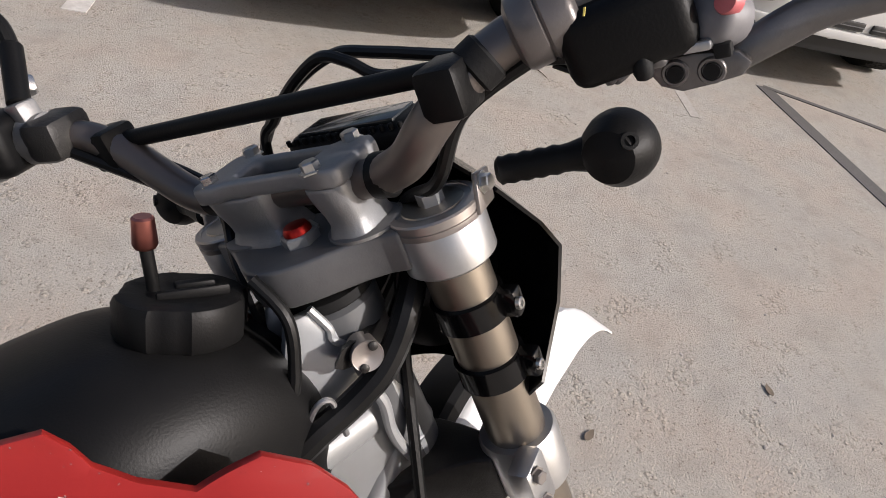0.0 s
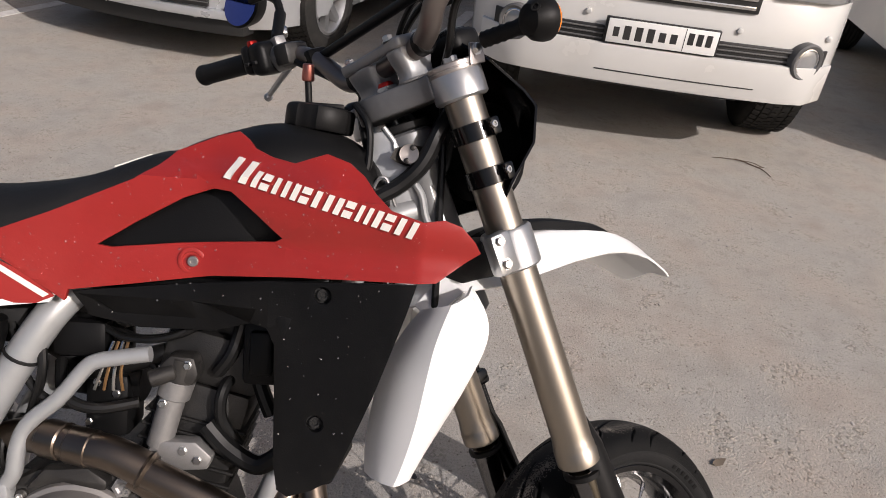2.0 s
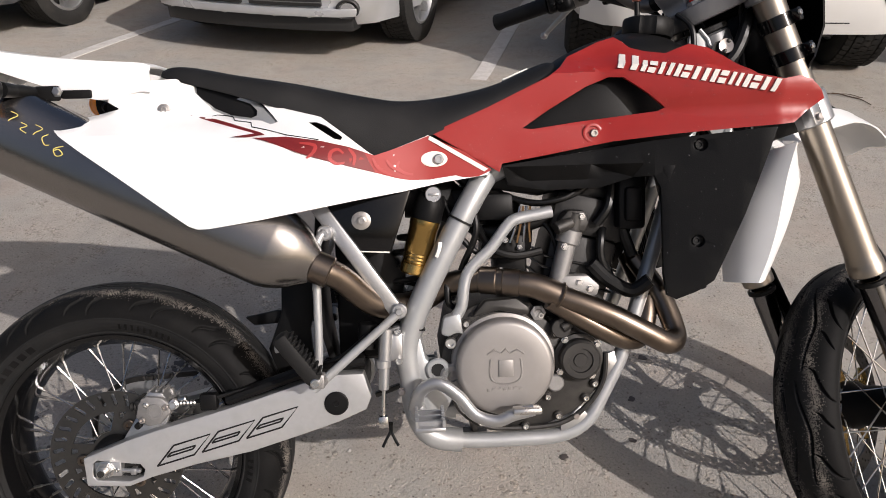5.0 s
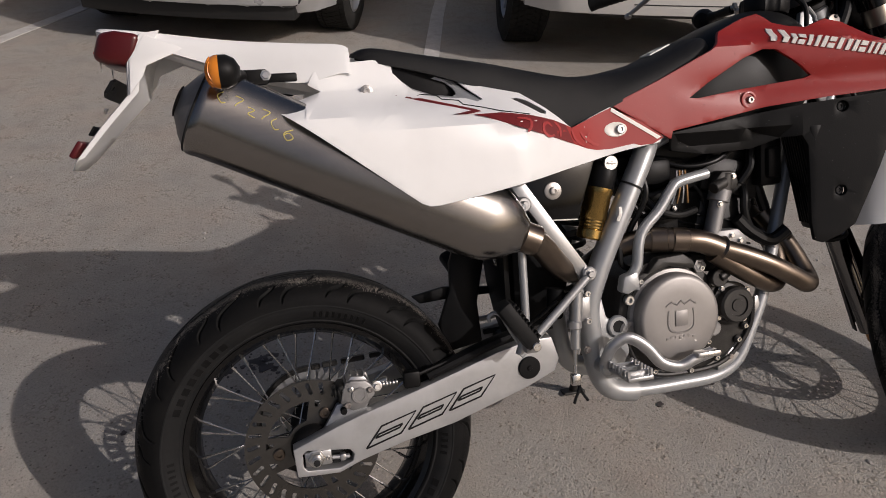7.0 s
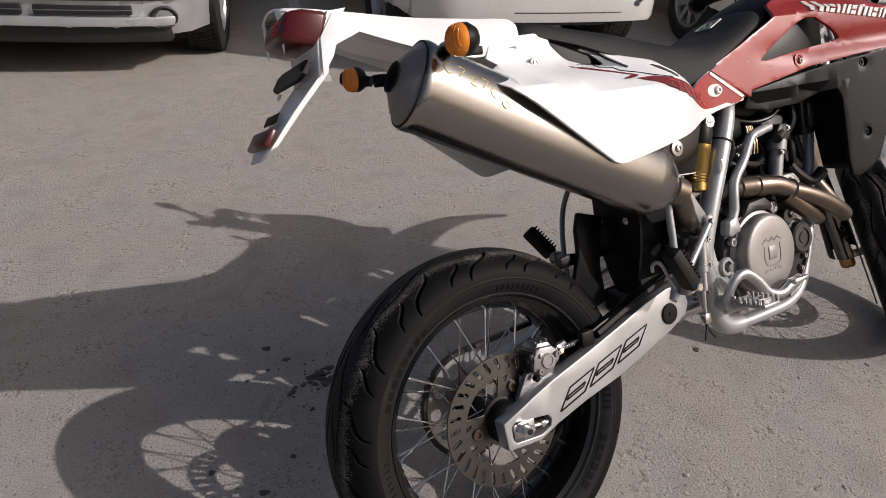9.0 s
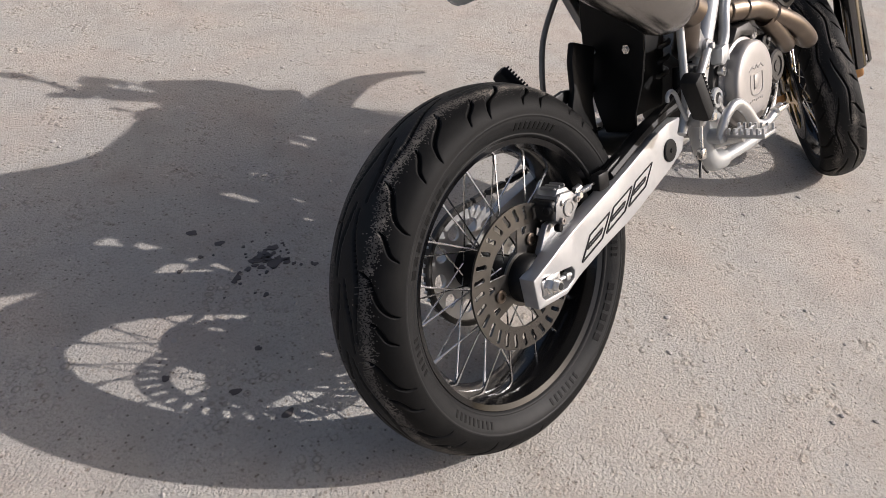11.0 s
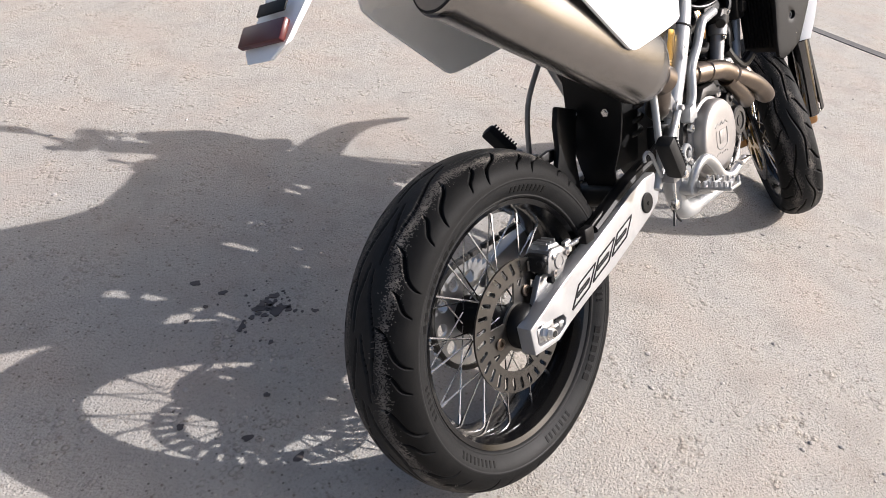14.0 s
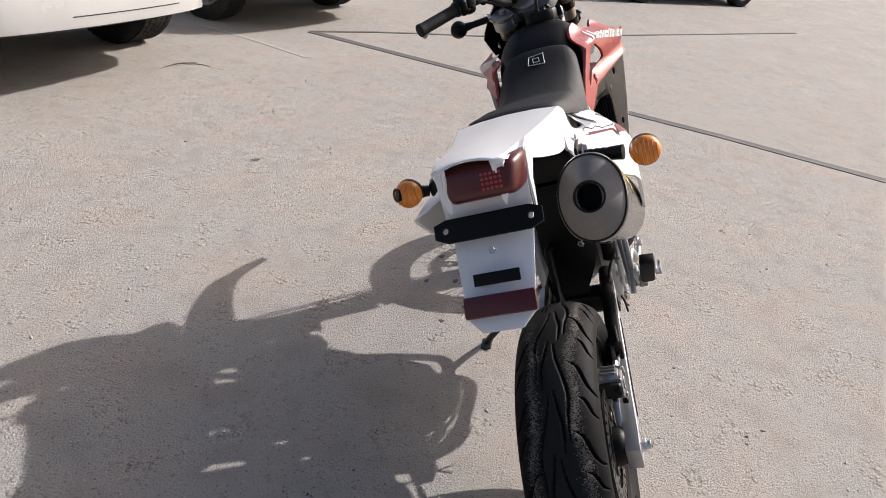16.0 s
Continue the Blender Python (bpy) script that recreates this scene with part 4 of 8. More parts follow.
on_fork("clamp_bridge", box((0.026, 0.080, 0.012), (0.006, -0.003, 0.897), 0.004, 2), CLAMP, "", clamp)
for x, y in ((-0.022, -0.055), (0.027, -0.057), (-0.020, 0.051), (0.029, 0.049)):
    on_fork("clamp_bolt", hexbolt((x, y, 0.915), (0, 0, 1), 0.0066, 0.007), STEEL, "", clamp)
BAR_R = 0.0142
bar_left = [(0.002, -0.01, 0.894), (0.002, 0.06, 0.894), (-0.002, 0.10, 0.901), (-0.005, 0.15, 0.948), (-0.016, 0.19, 0.974), (-0.050, 0.26, 0.991), (-0.085, 0.395, 1.016)]
bar_right = [(0.000, -0.08, 0.895), (-0.006, -0.12, 0.906), (-0.008, -0.149, 0.929), (0.006, -0.172, 0.948), (0.022, -0.194, 0.959), (0.033, -0.215, 0.9645), (0.047, -0.25, 0.970), (0.061, -0.308, 0.980), (0.066, -0.43, 1.0)]
handlebar = on_fork("handlebar", tube(bar_left[::-1] + bar_right, BAR_R, 20, 6), BAR_GREY, "brown-grey handlebar with a crossbar")
on_fork("crossbar", tube([(0.002, 0.163, 0.957), (0.010, -0.172, 0.955)], 0.0075, 14, smooth=False), BLACK, "black crossbar tube", handlebar)
for y, z in ((0.163, 0.955), (-0.168, 0.948)):
    on_fork("crossbar_clamp", box((0.036, 0.030, 0.034), (-0.003, y, z), 0.006, 2), BLACK, "", handlebar)
on_fork("bar_band", turned((0.014, -0.183, 0.954), (0.5, -0.75, 0.4), [(0.0145, -0.008), (0.0168, -0.006), (0.0168, 0.006), (0.0145, 0.008)], 20), GRIP, "black tape band", handlebar)
for y, m in ((0.075, 1), (-0.095, 1)):
    on_fork("bar_band", turned((0.0, y, 0.8965), (0, 1, 0.0), [(0.0145, -0.008), (0.0165, -0.006), (0.0165, 0.006), (0.0145, 0.008)], 20), BLACK, "black cable tie band", handlebar)


def grip_set(sign):
    g0, g1 = (Vector((-0.055, 0.268, 0.994)), Vector((-0.088, 0.407, 1.018))) if sign > 0 else (Vector((0.062, -0.328, 0.9835)), Vector((0.066, -0.458, 1.004)))
    grip = on_fork("grip", turned(g0, g1 - g0, [(0.0165, 0), (0.021, 0.002), (0.021, 0.006), (0.0168, 0.008)] +
                                  [(0.0162 + 0.0008 * (i % 2), 0.012 + 0.006 * i) for i in range(20)] + [(0.018, 0.134), (0.018, 0.139), (0.012, 0.141)], 20),
                   GRIP, "black ribbed rubber grip", handlebar)
    d = (g1 - g0).normalized()
    c = g0 - d * 0.03
    sw = merge(box((0.050, 0.052, 0.036), (0, 0, -0.006), 0.012, 3), box((0.046, 0.046, 0.022), (0.002, 0.002, 0.018), 0.009, 3))
    sw.transform(frame_at(c, d))
    if sign > 0:
        on_fork("switch_housing", sw, BLACK, "black switch housing with buttons", handlebar)
    if sign > 0:
        b = box((0.014, 0.012, 0.012), (0, 0, 0), 0.003)
        b.transform(frame_at(c + Vector((-0.012, 0, 0.026)), d))
        on_fork("button", b, RED_BOLT, "red switch button", handlebar)
        for k in (-0.012, 0.006):
            b = box((0.010, 0.006, 0.010), (0, 0, 0), 0.002)
            b.transform(frame_at(c + Vector((-0.026, 0, -0.004)) + d * k, d))
            on_fork("button", b, GRIP, "", handlebar)
        lev0 = c - d * 0.035 + Vector((0.028, 0, -0.006))
        perch = box((0.05, 0.035, 0.034), (0, 0, 0), 0.008, 2)
        perch.transform(frame_at(c - d * 0.045 + Vector((0.016, 0, -0.002)), d))
        lever_perch = on_fork("lever_perch", perch, DARK_CAST, "dark grey lever perch", handlebar)
        tip = lev0 + d * 0.17 + Vector((0.05, 0, -0.055))
        on_fork("lever", tube([lev0, lev0 + d * 0.05 + Vector((0.03, 0, -0.008)), lev0 + d * 0.11 + Vector((0.042, 0, -0.03)), tip], (0.0075, 0.005), 10, flat=0.6), ALU,
                "silver polished hand lever", lever_perch)
        on_fork("lever_ball", turned(tip - d * 0.004, d, [(0.002, -0.006), (0.007, -0.002), (0.008, 0.004), (0.005, 0.010), (0.001, 0.0115)], 14), ALU, "", lever_perch)
        on_fork("lever_pivot", hexbolt(lev0 + Vector((0, 0, 0.012)), (0, 0, 1), 0.007, 0.006), STEEL, "", lever_perch)
    return c, d


lc, ld = grip_set(1)
rc, rd = grip_set(-1)
# mirror on the left bar
mb = Vector((-0.028, 0.214, 0.981))
on_fork("mirror_clamp", merge(turned(mb - ld * 0.014, ld, [(0.0155, 0), (0.0215, 0.002), (0.0215, 0.026), (0.0155, 0.028)], 20), box((0.02, 0.022, 0.022), mb + Vector((0.0, 0, 0.022)), 0.004)), CAST,
        "grey mirror clamp", handlebar)
mt = Vector((0.004, 0.232, 1.055))
mirror = on_fork("mirror", merge(rod(mb + Vector((0, 0, 0.03)), mt, 0.0095, 16), tube([mt, mt + Vector((0.004, 0.006, 0.022)), mt + Vector((0.0, 0.03, 0.04)), mt + Vector((-0.006, 0.07, 0.048))], 0.007, 10),
                                 turned(mt + Vector((-0.004, 0.115, 0.056)), (-1, -0.25, 0.1), [(0.02, -0.03), (0.042, -0.024), (0.05, -0.008), (0.05, 0.0), (0.046, 0.002)], 28, 0.72)),
                 BLACK, "black rear-view mirror on a jointed stem")
on_fork("mirror_glass", turned(mt + Vector((-0.0065, 0.1143, 0.0562)), (-1, -0.25, 0.1), [(0.045, 0), (0.045, 0.001), (0.044, 0.0012)], 28, 0.72), BLUE_GLASS, "blue tinted mirror glass", mirror)
on_fork("mirror_joint", turned(mb + (mt - mb) * 0.48, mt - mb, [(0.0095, 0), (0.0108, 0.002), (0.0108, 0.012), (0.0095, 0.014)], 6), STEEL, "", mirror)
# brake master cylinder on the right bar
on_fork("master_cylinder", merge(box((0.07, 0.045, 0.04), rc - rd * 0.05 + Vector((0.035, 0, 0.018)), 0.010, 3), box((0.05, 0.04, 0.02), rc - rd * 0.06 + Vector((0.035, 0, 0.045)), 0.006, 2)),
        CAST, "grey brake master cylinder", handlebar)
on_fork("throttle_housing", turned((0.027, -0.202, 0.9615), (0.014, -0.035, 0.006), [(0.016, 0), (0.022, 0.003), (0.0235, 0.006), (0.0235, 0.018), (0.022, 0.019), (0.0235, 0.021), (0.0235, 0.034), (0.022, 0.037), (0.017, 0.04)], 28), THROTTLE, "brown-grey throttle housing", handlebar)

# start switch, brake lever and its reservoir bracket on the right bar
sw = box((0.040, 0.046, 0.074), (0, 0, 0), 0.011, 3)
sw.transform(frame_at((0.0426, -0.2636, 0.9482), (0.014, -0.055, 0.006)))
on_fork("switch_housing", sw, BLACK, "black switch housing", handlebar)
on_fork("switch_mark", tube([(0.0135, -0.2526, 0.9713), (0.0122, -0.2514, 0.9671)], 0.0007, 5, smooth=False), CHALK, "white printed switch mark", handlebar)
dome = on_fork("start_switch", turned((0.0509, -0.3089, 0.9419), (-0.80, 0.30, 0.38), [(0.0165, -0.012), (0.0165, -0.001), (0.0155, 0.001), (0.0155, 0.004), (0.0135, 0.008), (0.009, 0.0105), (0.001, 0.0115)], 28), SWITCH_GREY,
               "grey rounded start switch", handlebar)
on_fork("button", turned((0.0410, -0.3175, 0.9512), (-0.80, 0.30, 0.38), [(0.0068, -0.006), (0.0068, 0.001), (0.006, 0.0024), (0.001, 0.003)], 20), PINK_BUTTON, "faded red start button", dome)
# the lever group is drawn about its pivot and then set in place
LEVER_AT = Matrix.Translation((0.0461, -0.2949, 0.9161)) @ Matrix.Scale(1.3, 4) @ Matrix.Translation((0.005, 0.303, -0.923))


def on_lever(name, bm, mat, label="", parent=None):
    bm.transform(LEVER_AT)
    return on_fork(name, bm, mat, label, parent)


plate = loft([[(x + dx, y, z) for y, z in ((-0.281, 0.930), (-0.288, 0.918), (-0.297, 0.914), (-0.309, 0.915), (-0.322, 0.917), (-0.327, 0.922), (-0.322, 0.928), (-0.304, 0.931))] for x, dx in ((-0.006, 0.0), (0.012, 0.004))])
lever_perch = on_lever("lever_perch", soften(plate, 0.002, 2, 40), LEVER_GREY, "grey forged lever perch with two bolts", handlebar)
for y, z in ((-0.2955, 0.9235), (-0.3105, 0.9220)):
    on_lever("perch_bolt", turned((-0.0052, y, z), (-1, 0, 0), [(0.0062, -0.002), (0.0062, 0.0012), (0.0055, 0.002), (0.0044, 0.002), (0.0040, 0.0012)], 20), LEVER_GREY, "", lever_perch)
    # the recess is a black disc, its shade put into the colour
    on_lever("bolt_recess_shade", turned((-0.0070, y, z), (-1, 0, 0), [(0.0036, -0.002), (0.0036, 0.0009), (0.001, 0.0009)], 14), SOOT_SHADE_BLACK, "", lever_perch)
on_lever("adjuster", box((0.008, 0.026, 0.0045), (-0.010, -0.300, 0.9352), 0.0014, 2), ALU, "polished lever adjuster", lever_perch)
on_lever("adjuster", hexbolt((-0.012, -0.286, 0.937), (-1, 0.2, 0.3), 0.005, 0.005), STEEL, "", lever_perch)
on_lever("stop_block", box((0.008, 0.007, 0.006), (-0.008, -0.3165, 0.931), 0.001, 2), SOOT_SHADE_BLACK, "black rubber lever stop", lever_perch)
blade = ((0.002, -0.316, 0.9215, 0.0065, 0.0050), (0.004, -0.326, 0.9260, 0.0075, 0.0056), (0.008, -0.338, 0.9300, 0.0082, 0.0056), (0.013, -0.352, 0.9330, 0.0078, 0.0054), (0.017, -0.375, 0.9320, 0.0064, 0.0052), (0.018, -0.41, 0.9280, 0.0058, 0.005), (0.016, -0.445, 0.926, 0.0058, 0.005))
rings = []
for x, y, z, h, w in blade:
    rings.append([(x + w * math.cos(radians(22.5 * k)), y + 0.3 * h * math.sin(radians(22.5 * k)), z + h * math.sin(radians(22.5 * k))) for k in range(16)])
on_lever("lever", loft([list(r) for r in zip(*[spline([Vector(p) for p in c], 4) for c in zip(*rings)])]), LEVER_GREY, "broad grey forged brake lever", lever_perch)
on_lever("lever_ball", turned((0.016, -0.446, 0.926), (0, -1, 0), [(0.005, 0), (0.008, 0.004), (0.008, 0.009), (0.004, 0.014), (0.001, 0.0145)], 14), LEVER_GREY, "", lever_perch)
# clamp lug, knuckle and rubber boot under the throttle
lug = merge(rod((0.0300, -0.2470, 0.936), (0.0320, -0.2550, 0.923), 0.0055, 14), rod((0.0340, -0.2550, 0.930), (0.0340, -0.2590, 0.922), 0.006, 14), box((0.016, 0.032, 0.010), (0.0380, -0.2690, 0.930), 0.004, 3))
on_fork("clamp_lug", lug, LEVER_GREY, "grey cast clamp lug", handlebar)
on_fork("rubber_boot", turned((0.0280, -0.2725, 0.931), (0, 0.02, -1), [(0.003, -0.004), (0.0055, 0), (0.0058, 0.005), (0.0045, 0.0085), (0.001, 0.010)], 18), GRIP, "black rubber boot", handlebar)
on_fork("cable_sleeve", tube([(0.0340, -0.1920, 0.945), (0.0320, -0.2220, 0.943), (0.0320, -0.2510, 0.9375)], 0.0042, 10, 5), HOSE, "black cable sleeve", handlebar)
on_fork("cable_sleeve", tube([(0.0360, -0.2190, 0.938), (0.0340, -0.2350, 0.930), (0.0320, -0.2510, 0.924)], 0.0022, 8, 5), HOSE, "", handlebar)

# cables and hoses round the head
for pts, r in (([(0.05, -0.20, 0.945), (0.066, -0.12, 0.942), (0.07, -0.07, 0.947), (0.07, -0.047, 0.962), (0.07, -0.022, 0.970), (0.07, 0.017, 0.954), (0.07, 0.05, 0.93), (0.068, 0.073, 0.905), (0.06, 0.08, 0.80), (0.02, 0.06, 0.66)], 0.0048),
               ([(0.06, -0.19, 0.94), (0.088, -0.12, 0.946), (0.09, -0.06, 0.960), (0.09, -0.02, 0.966), (0.088, 0.03, 0.95), (0.085, 0.075, 0.92), (0.08, 0.10, 0.87), (0.05, 0.09, 0.72), (0.05, 0.11, 0.5), (0.055, 0.12, 0.30), (0.08, 0.1, 0.12)], 0.005),
               ([(-0.02, 0.2, 0.975), (0.01, 0.14, 0.93), (0.02, 0.09, 0.89), (0.03, 0.05, 0.86), (0.03, 0.02, 0.78), (-0.05, 0.03, 0.66), (-0.1, 0.04, 0.55)], 0.0055),
               ([(-0.03, 0.19, 0.97), (-0.005, 0.13, 0.915), (0.01, 0.095, 0.88), (-0.02, 0.07, 0.84), (-0.05, 0.05, 0.74), (-0.09, 0.04, 0.6)], 0.0055),
               ([(0.03, -0.22, 0.95), (0.018, -0.16, 0.925), (0.014, -0.125, 0.88), (0.035, -0.07, 0.85), (0.02, -0.04, 0.76), (-0.04, -0.04, 0.64), (-0.12, -0.05, 0.5)], 0.0052)):
    on_fork("cable", tube(pts, r, 9, 8), HOSE, "black control cable")

# headlight shell, front number panel and indicators
shell_rings = []
for s, xe, half, bulge in ((0.655, 0.02, 0.11, 0.07), (0.69, 0.022, 0.15, 0.10), (0.73, 0.078, 0.156, 0.08), (0.775, 0.094, 0.164, 0.07), (0.80, 0.090, 0.155, 0.08), (0.85, 0.056, 0.145, 0.09), (0.885, 0.06, 0.10, 0.07)):
    shell_rings.append([(xe + bulge * (1 - (i / 7 - 1) ** 2), half * (i / 7 - 1), s) for i in range(15)])
bm = loft(shell_rings, close=False)
shell(bm, 0.003)
headlight = on_fork("headlight_shell", bm, GLOSS_BLACK, "black headlight cowl on the fork")
on_fork("headlight_back", turned((0.09, 0, 0.74), (-1, 0, 0.1), [(0.075, -0.05), (0.07, 0), (0.04, 0.022), (0.018, 0.026)], 28), BLACK, "", headlight)
instrument = on_fork("instrument", merge(box((0.055, 0.135, 0.036), (0.088, -0.018, 0.893), 0.014, 3), box((0.03, 0.10, 0.03), (0.085, -0.01, 0.868), 0.008, 2)), BLACK, "black instrument pod ahead of the bars")
on_fork("instrument_face", box((0.036, 0.10, 0.004), (0.086, -0.018, 0.9115), 0.0015, 2), CAR_GLASS, "dark glass instrument face", instrument)
for k in range(14):
    on_fork("bezel_tooth", box((0.004, 0.004, 0.006), (0.064, -0.076 + 0.009 * k, 0.908), 0.001, 1), BLACK, "", instrument)
for sign, base, ball in ((-1, (0.038, -0.158, 0.872), (0.064, -0.238, 0.867)), (1, (0.036, 0.150, 0.862), (0.08, 0.236, 0.862))):
    b0, b1 = Vector(base), Vector(ball)
    d = (b1 - b0).normalized()
    ind = on_fork("front_indicator", merge(turned(b0, d, [(0.007, 0), (0.0105, 0.003)] + [(0.0095 + 0.0012 * (i % 2), 0.006 + 0.005 * i) for i in range(9)] +
                                                  [(0.010, 0.052), (0.0125, (b1 - b0).length - 0.022)], 20),
                                           turned(b1, (1, d.y * 0.12, -0.12), [(0.004, -0.026), (0.018, -0.021), (0.0245, -0.010), (0.0262, 0.0), (0.0258, 0.006)], 28)),
                  BLACK, "black round front indicator on a rubber stem")
    on_fork("lens", turned(b1, (1, d.y * 0.12, -0.12), [(0.0228, 0.0062), (0.0215, 0.012), (0.016, 0.0175), (0.006, 0.020)], 28), AMBER, "amber indicator lens", ind)
    on_fork("drain_plug", turned(b1 + Vector((-0.018, sign * 0.012, 0.011)), (-0.8, sign * 0.5, 0.45), [(0.0058, 0), (0.0058, 0.004), (0.0035, 0.0042), (0.003, 0.001)], 14), GRIP, "", ind)
    on_fork("bracket", block([(0.020, 0.848), (0.046, 0.848), (0.050, 0.872), (0.030, 0.876)], sign * 0.142, sign * 0.146, 0.001), BAR_CAP, "yellowed metal indicator bracket", ind)
    on_fork("bracket_bolt", hexbolt((0.036, sign * 0.146, 0.866), (0, sign, 0), 0.006, 0.006), STEEL, "", ind)

# front brake hose and a cable down the left leg
for dx, dy, r in ((0.0, 0.0, 0.0042), (0.010, 0.007, 0.003)):
    on_fork("front_brake_hose", tube([(0.058 + dx, 0.105 + dy, 0.66), (0.063 + dx, 0.112 + dy, 0.56), (0.066 + dx, 0.118 + dy, 0.46), (0.070 + dx, 0.124 + dy, 0.37), (0.073 + dx, 0.126 + dy, 0.30), (0.074 + dx, 0.118 + dy, 0.16), (0.078 + dx, 0.100 + dy, 0.07)], r, 10, 5), HOSE, "black hose along the fork leg")
on_fork("hose_clip", box((0.034, 0.026, 0.026), (0.068, 0.126, 0.375), 0.005, 2), GLOSS_BLACK, "black hose clip")

# front mudguard on the lower clamp
fender_rings = []
for x, s, half, drop in ((-0.10, 0.575, 0.055, 0.02), (-0.04, 0.60, 0.062, 0.03), (0.03, 0.614, 0.066, 0.062), (0.10, 0.612, 0.067, 0.070), (0.18, 0.594, 0.067, 0.061),
                         (0.26, 0.565, 0.067, 0.047), (0.30, 0.549, 0.066, 0.044), (0.33, 0.533, 0.065, 0.042), (0.358, 0.512, 0.063, 0.038), (0.380, 0.491, 0.060, 0.036), (0.398, 0.471, 0.057, 0.034), (0.412, 0.453, 0.052, 0.030), (0.421, 0.440, 0.045, 0.024), (0.428, 0.430, 0.034, 0.014), (0.432, 0.423, 0.018, 0.004)):
    ring = []
    for i in range(25):
        t = -1 + 2 * i / 24
        ridge = 0.006 * math.exp(-((abs(t) - 0.5) / 0.12) ** 2)
        ring.append((x, half * t, s - drop * abs(t) ** 2.1 + ridge * min(1, half / 0.06) ** 3))
    fender_rings.append(ring)
bm = loft(fender_rings, close=False)
bmesh.ops.subdivide_edges(bm, edges=[e for e in bm.edges if abs((e.verts[0].co - e.verts[1].co).x) > 0.02], cuts=2, smooth=0.6)
shell(bm, 0.0028)
mudguard = on_fork("front_mudguard", bm, WHITE, "white high front mudguard")
# the insert stands proud of the crown between the two ridges and runs out to a point
insert_rows = []
for x, s, half, high in ((-0.03, 0.604, 0.028, 0.012), (0.03, 0.614, 0.028, 0.014), (0.10, 0.612, 0.028, 0.015), (0.18, 0.594, 0.027, 0.015), (0.26, 0.565, 0.025, 0.013), (0.30, 0.549, 0.021, 0.011), (0.33, 0.533, 0.015, 0.008), (0.350, 0.518, 0.006, 0.005)):
    insert_rows.append([(x, -half, s - 0.004), (x, -half * 0.96, s + high * 0.6), (x, -half * 0.75, s + high), (x, 0, s + high * 1.1), (x, half * 0.75, s + high), (x, half * 0.96, s + high * 0.6), (x, half, s - 0.004)])
insert_rows = [list(r) for r in zip(*[spline(c, 4) for c in zip(*insert_rows)])]
on_fork("mudguard_insert", loft(insert_rows), BLACK, "black mudguard top insert", mudguard)

# frame
cradle_line = [(0.683, 0.800), (0.655, 0.762), (0.604, 0.672), (0.550, 0.565), (0.527, 0.495), (0.532, 0.43), (0.540, 0.37), (0.565, 0.328), (0.62, 0.314), (0.72, 0.312), (0.80, 0.316),
               (0.85, 0.342), (0.885, 0.40), (0.92, 0.47), (0.965, 0.60), (1.01, 0.74), (1.06, 0.88)]


def cradle():
    ys_ = [0.058, 0.078, 0.088, 0.09, 0.088, 0.086, 0.086, 0.086, 0.084, 0.084, 0.084, 0.084, 0.08, 0.074, 0.06, 0.045, 0.03]
    line = spline([(x, -y, z) for (x, z), y in zip(cradle_line, ys_)], 5)
    return merge(tube(line[:41], 0.0212, 20, smooth=False), tube(line[34:], 0.0138, 18, smooth=False))


frame_tube, frame_left = both("frame_cradle", cradle, SILVER_PAINT, "silver painted steel frame tube")
for x, z, dx, dz in ((0.628, 0.715, 0.4, 0.75), (0.538, 0.53, 0.3, 0.85)):
    on_bike("cable_tie", turned((x, -0.0855, z), (dx, 0, dz), [(0.0206, -0.002), (0.0232, -0.0015), (0.0232, 0.0015), (0.0206, 0.002)], 20), GRIP, "", frame_tube)
on_bike("frame_gusset", block([(0.50, 0.53), (0.545, 0.54), (0.56, 0.47), (0.60, 0.45), (0.61, 0.405), (0.575, 0.34), (0.535, 0.345), (0.515, 0.40), (0.51, 0.46)], -0.098, -0.066, 0.006),
        SILVER_PAINT, "silver frame plate at the footrest", frame_tube)
on_bike("head_tube", turned((1.198, 0, 0.80), (-math.sin(radians(22.54)), 0, math.cos(radians(22.54))), [(0.034, -0.02), (0.038, -0.015), (0.038, 0.02), (0.035, 0.03), (0.035, 0.10), (0.0365, 0.104), (0.035, 0.108), (0.035, 0.19), (0.0375, 0.195), (0.0375, 0.206), (0.035, 0.208), (0.035, 0.228), (0.0375, 0.23), (0.0375, 0.252), (0.033, 0.256)], 36),
        HEAD_STEEL, "grey steel frame head tube")
on_bike("head_seal", turned((1.198 - 0.257 * math.sin(radians(22.54)), 0, 0.80 + 0.257 * math.cos(radians(22.54))), (-math.sin(radians(22.54)), 0, math.cos(radians(22.54))), [(0.036, 0), (0.038, 0.002), (0.038, 0.010), (0.034, 0.012)], 32), GRIP, "black head bearing seal")
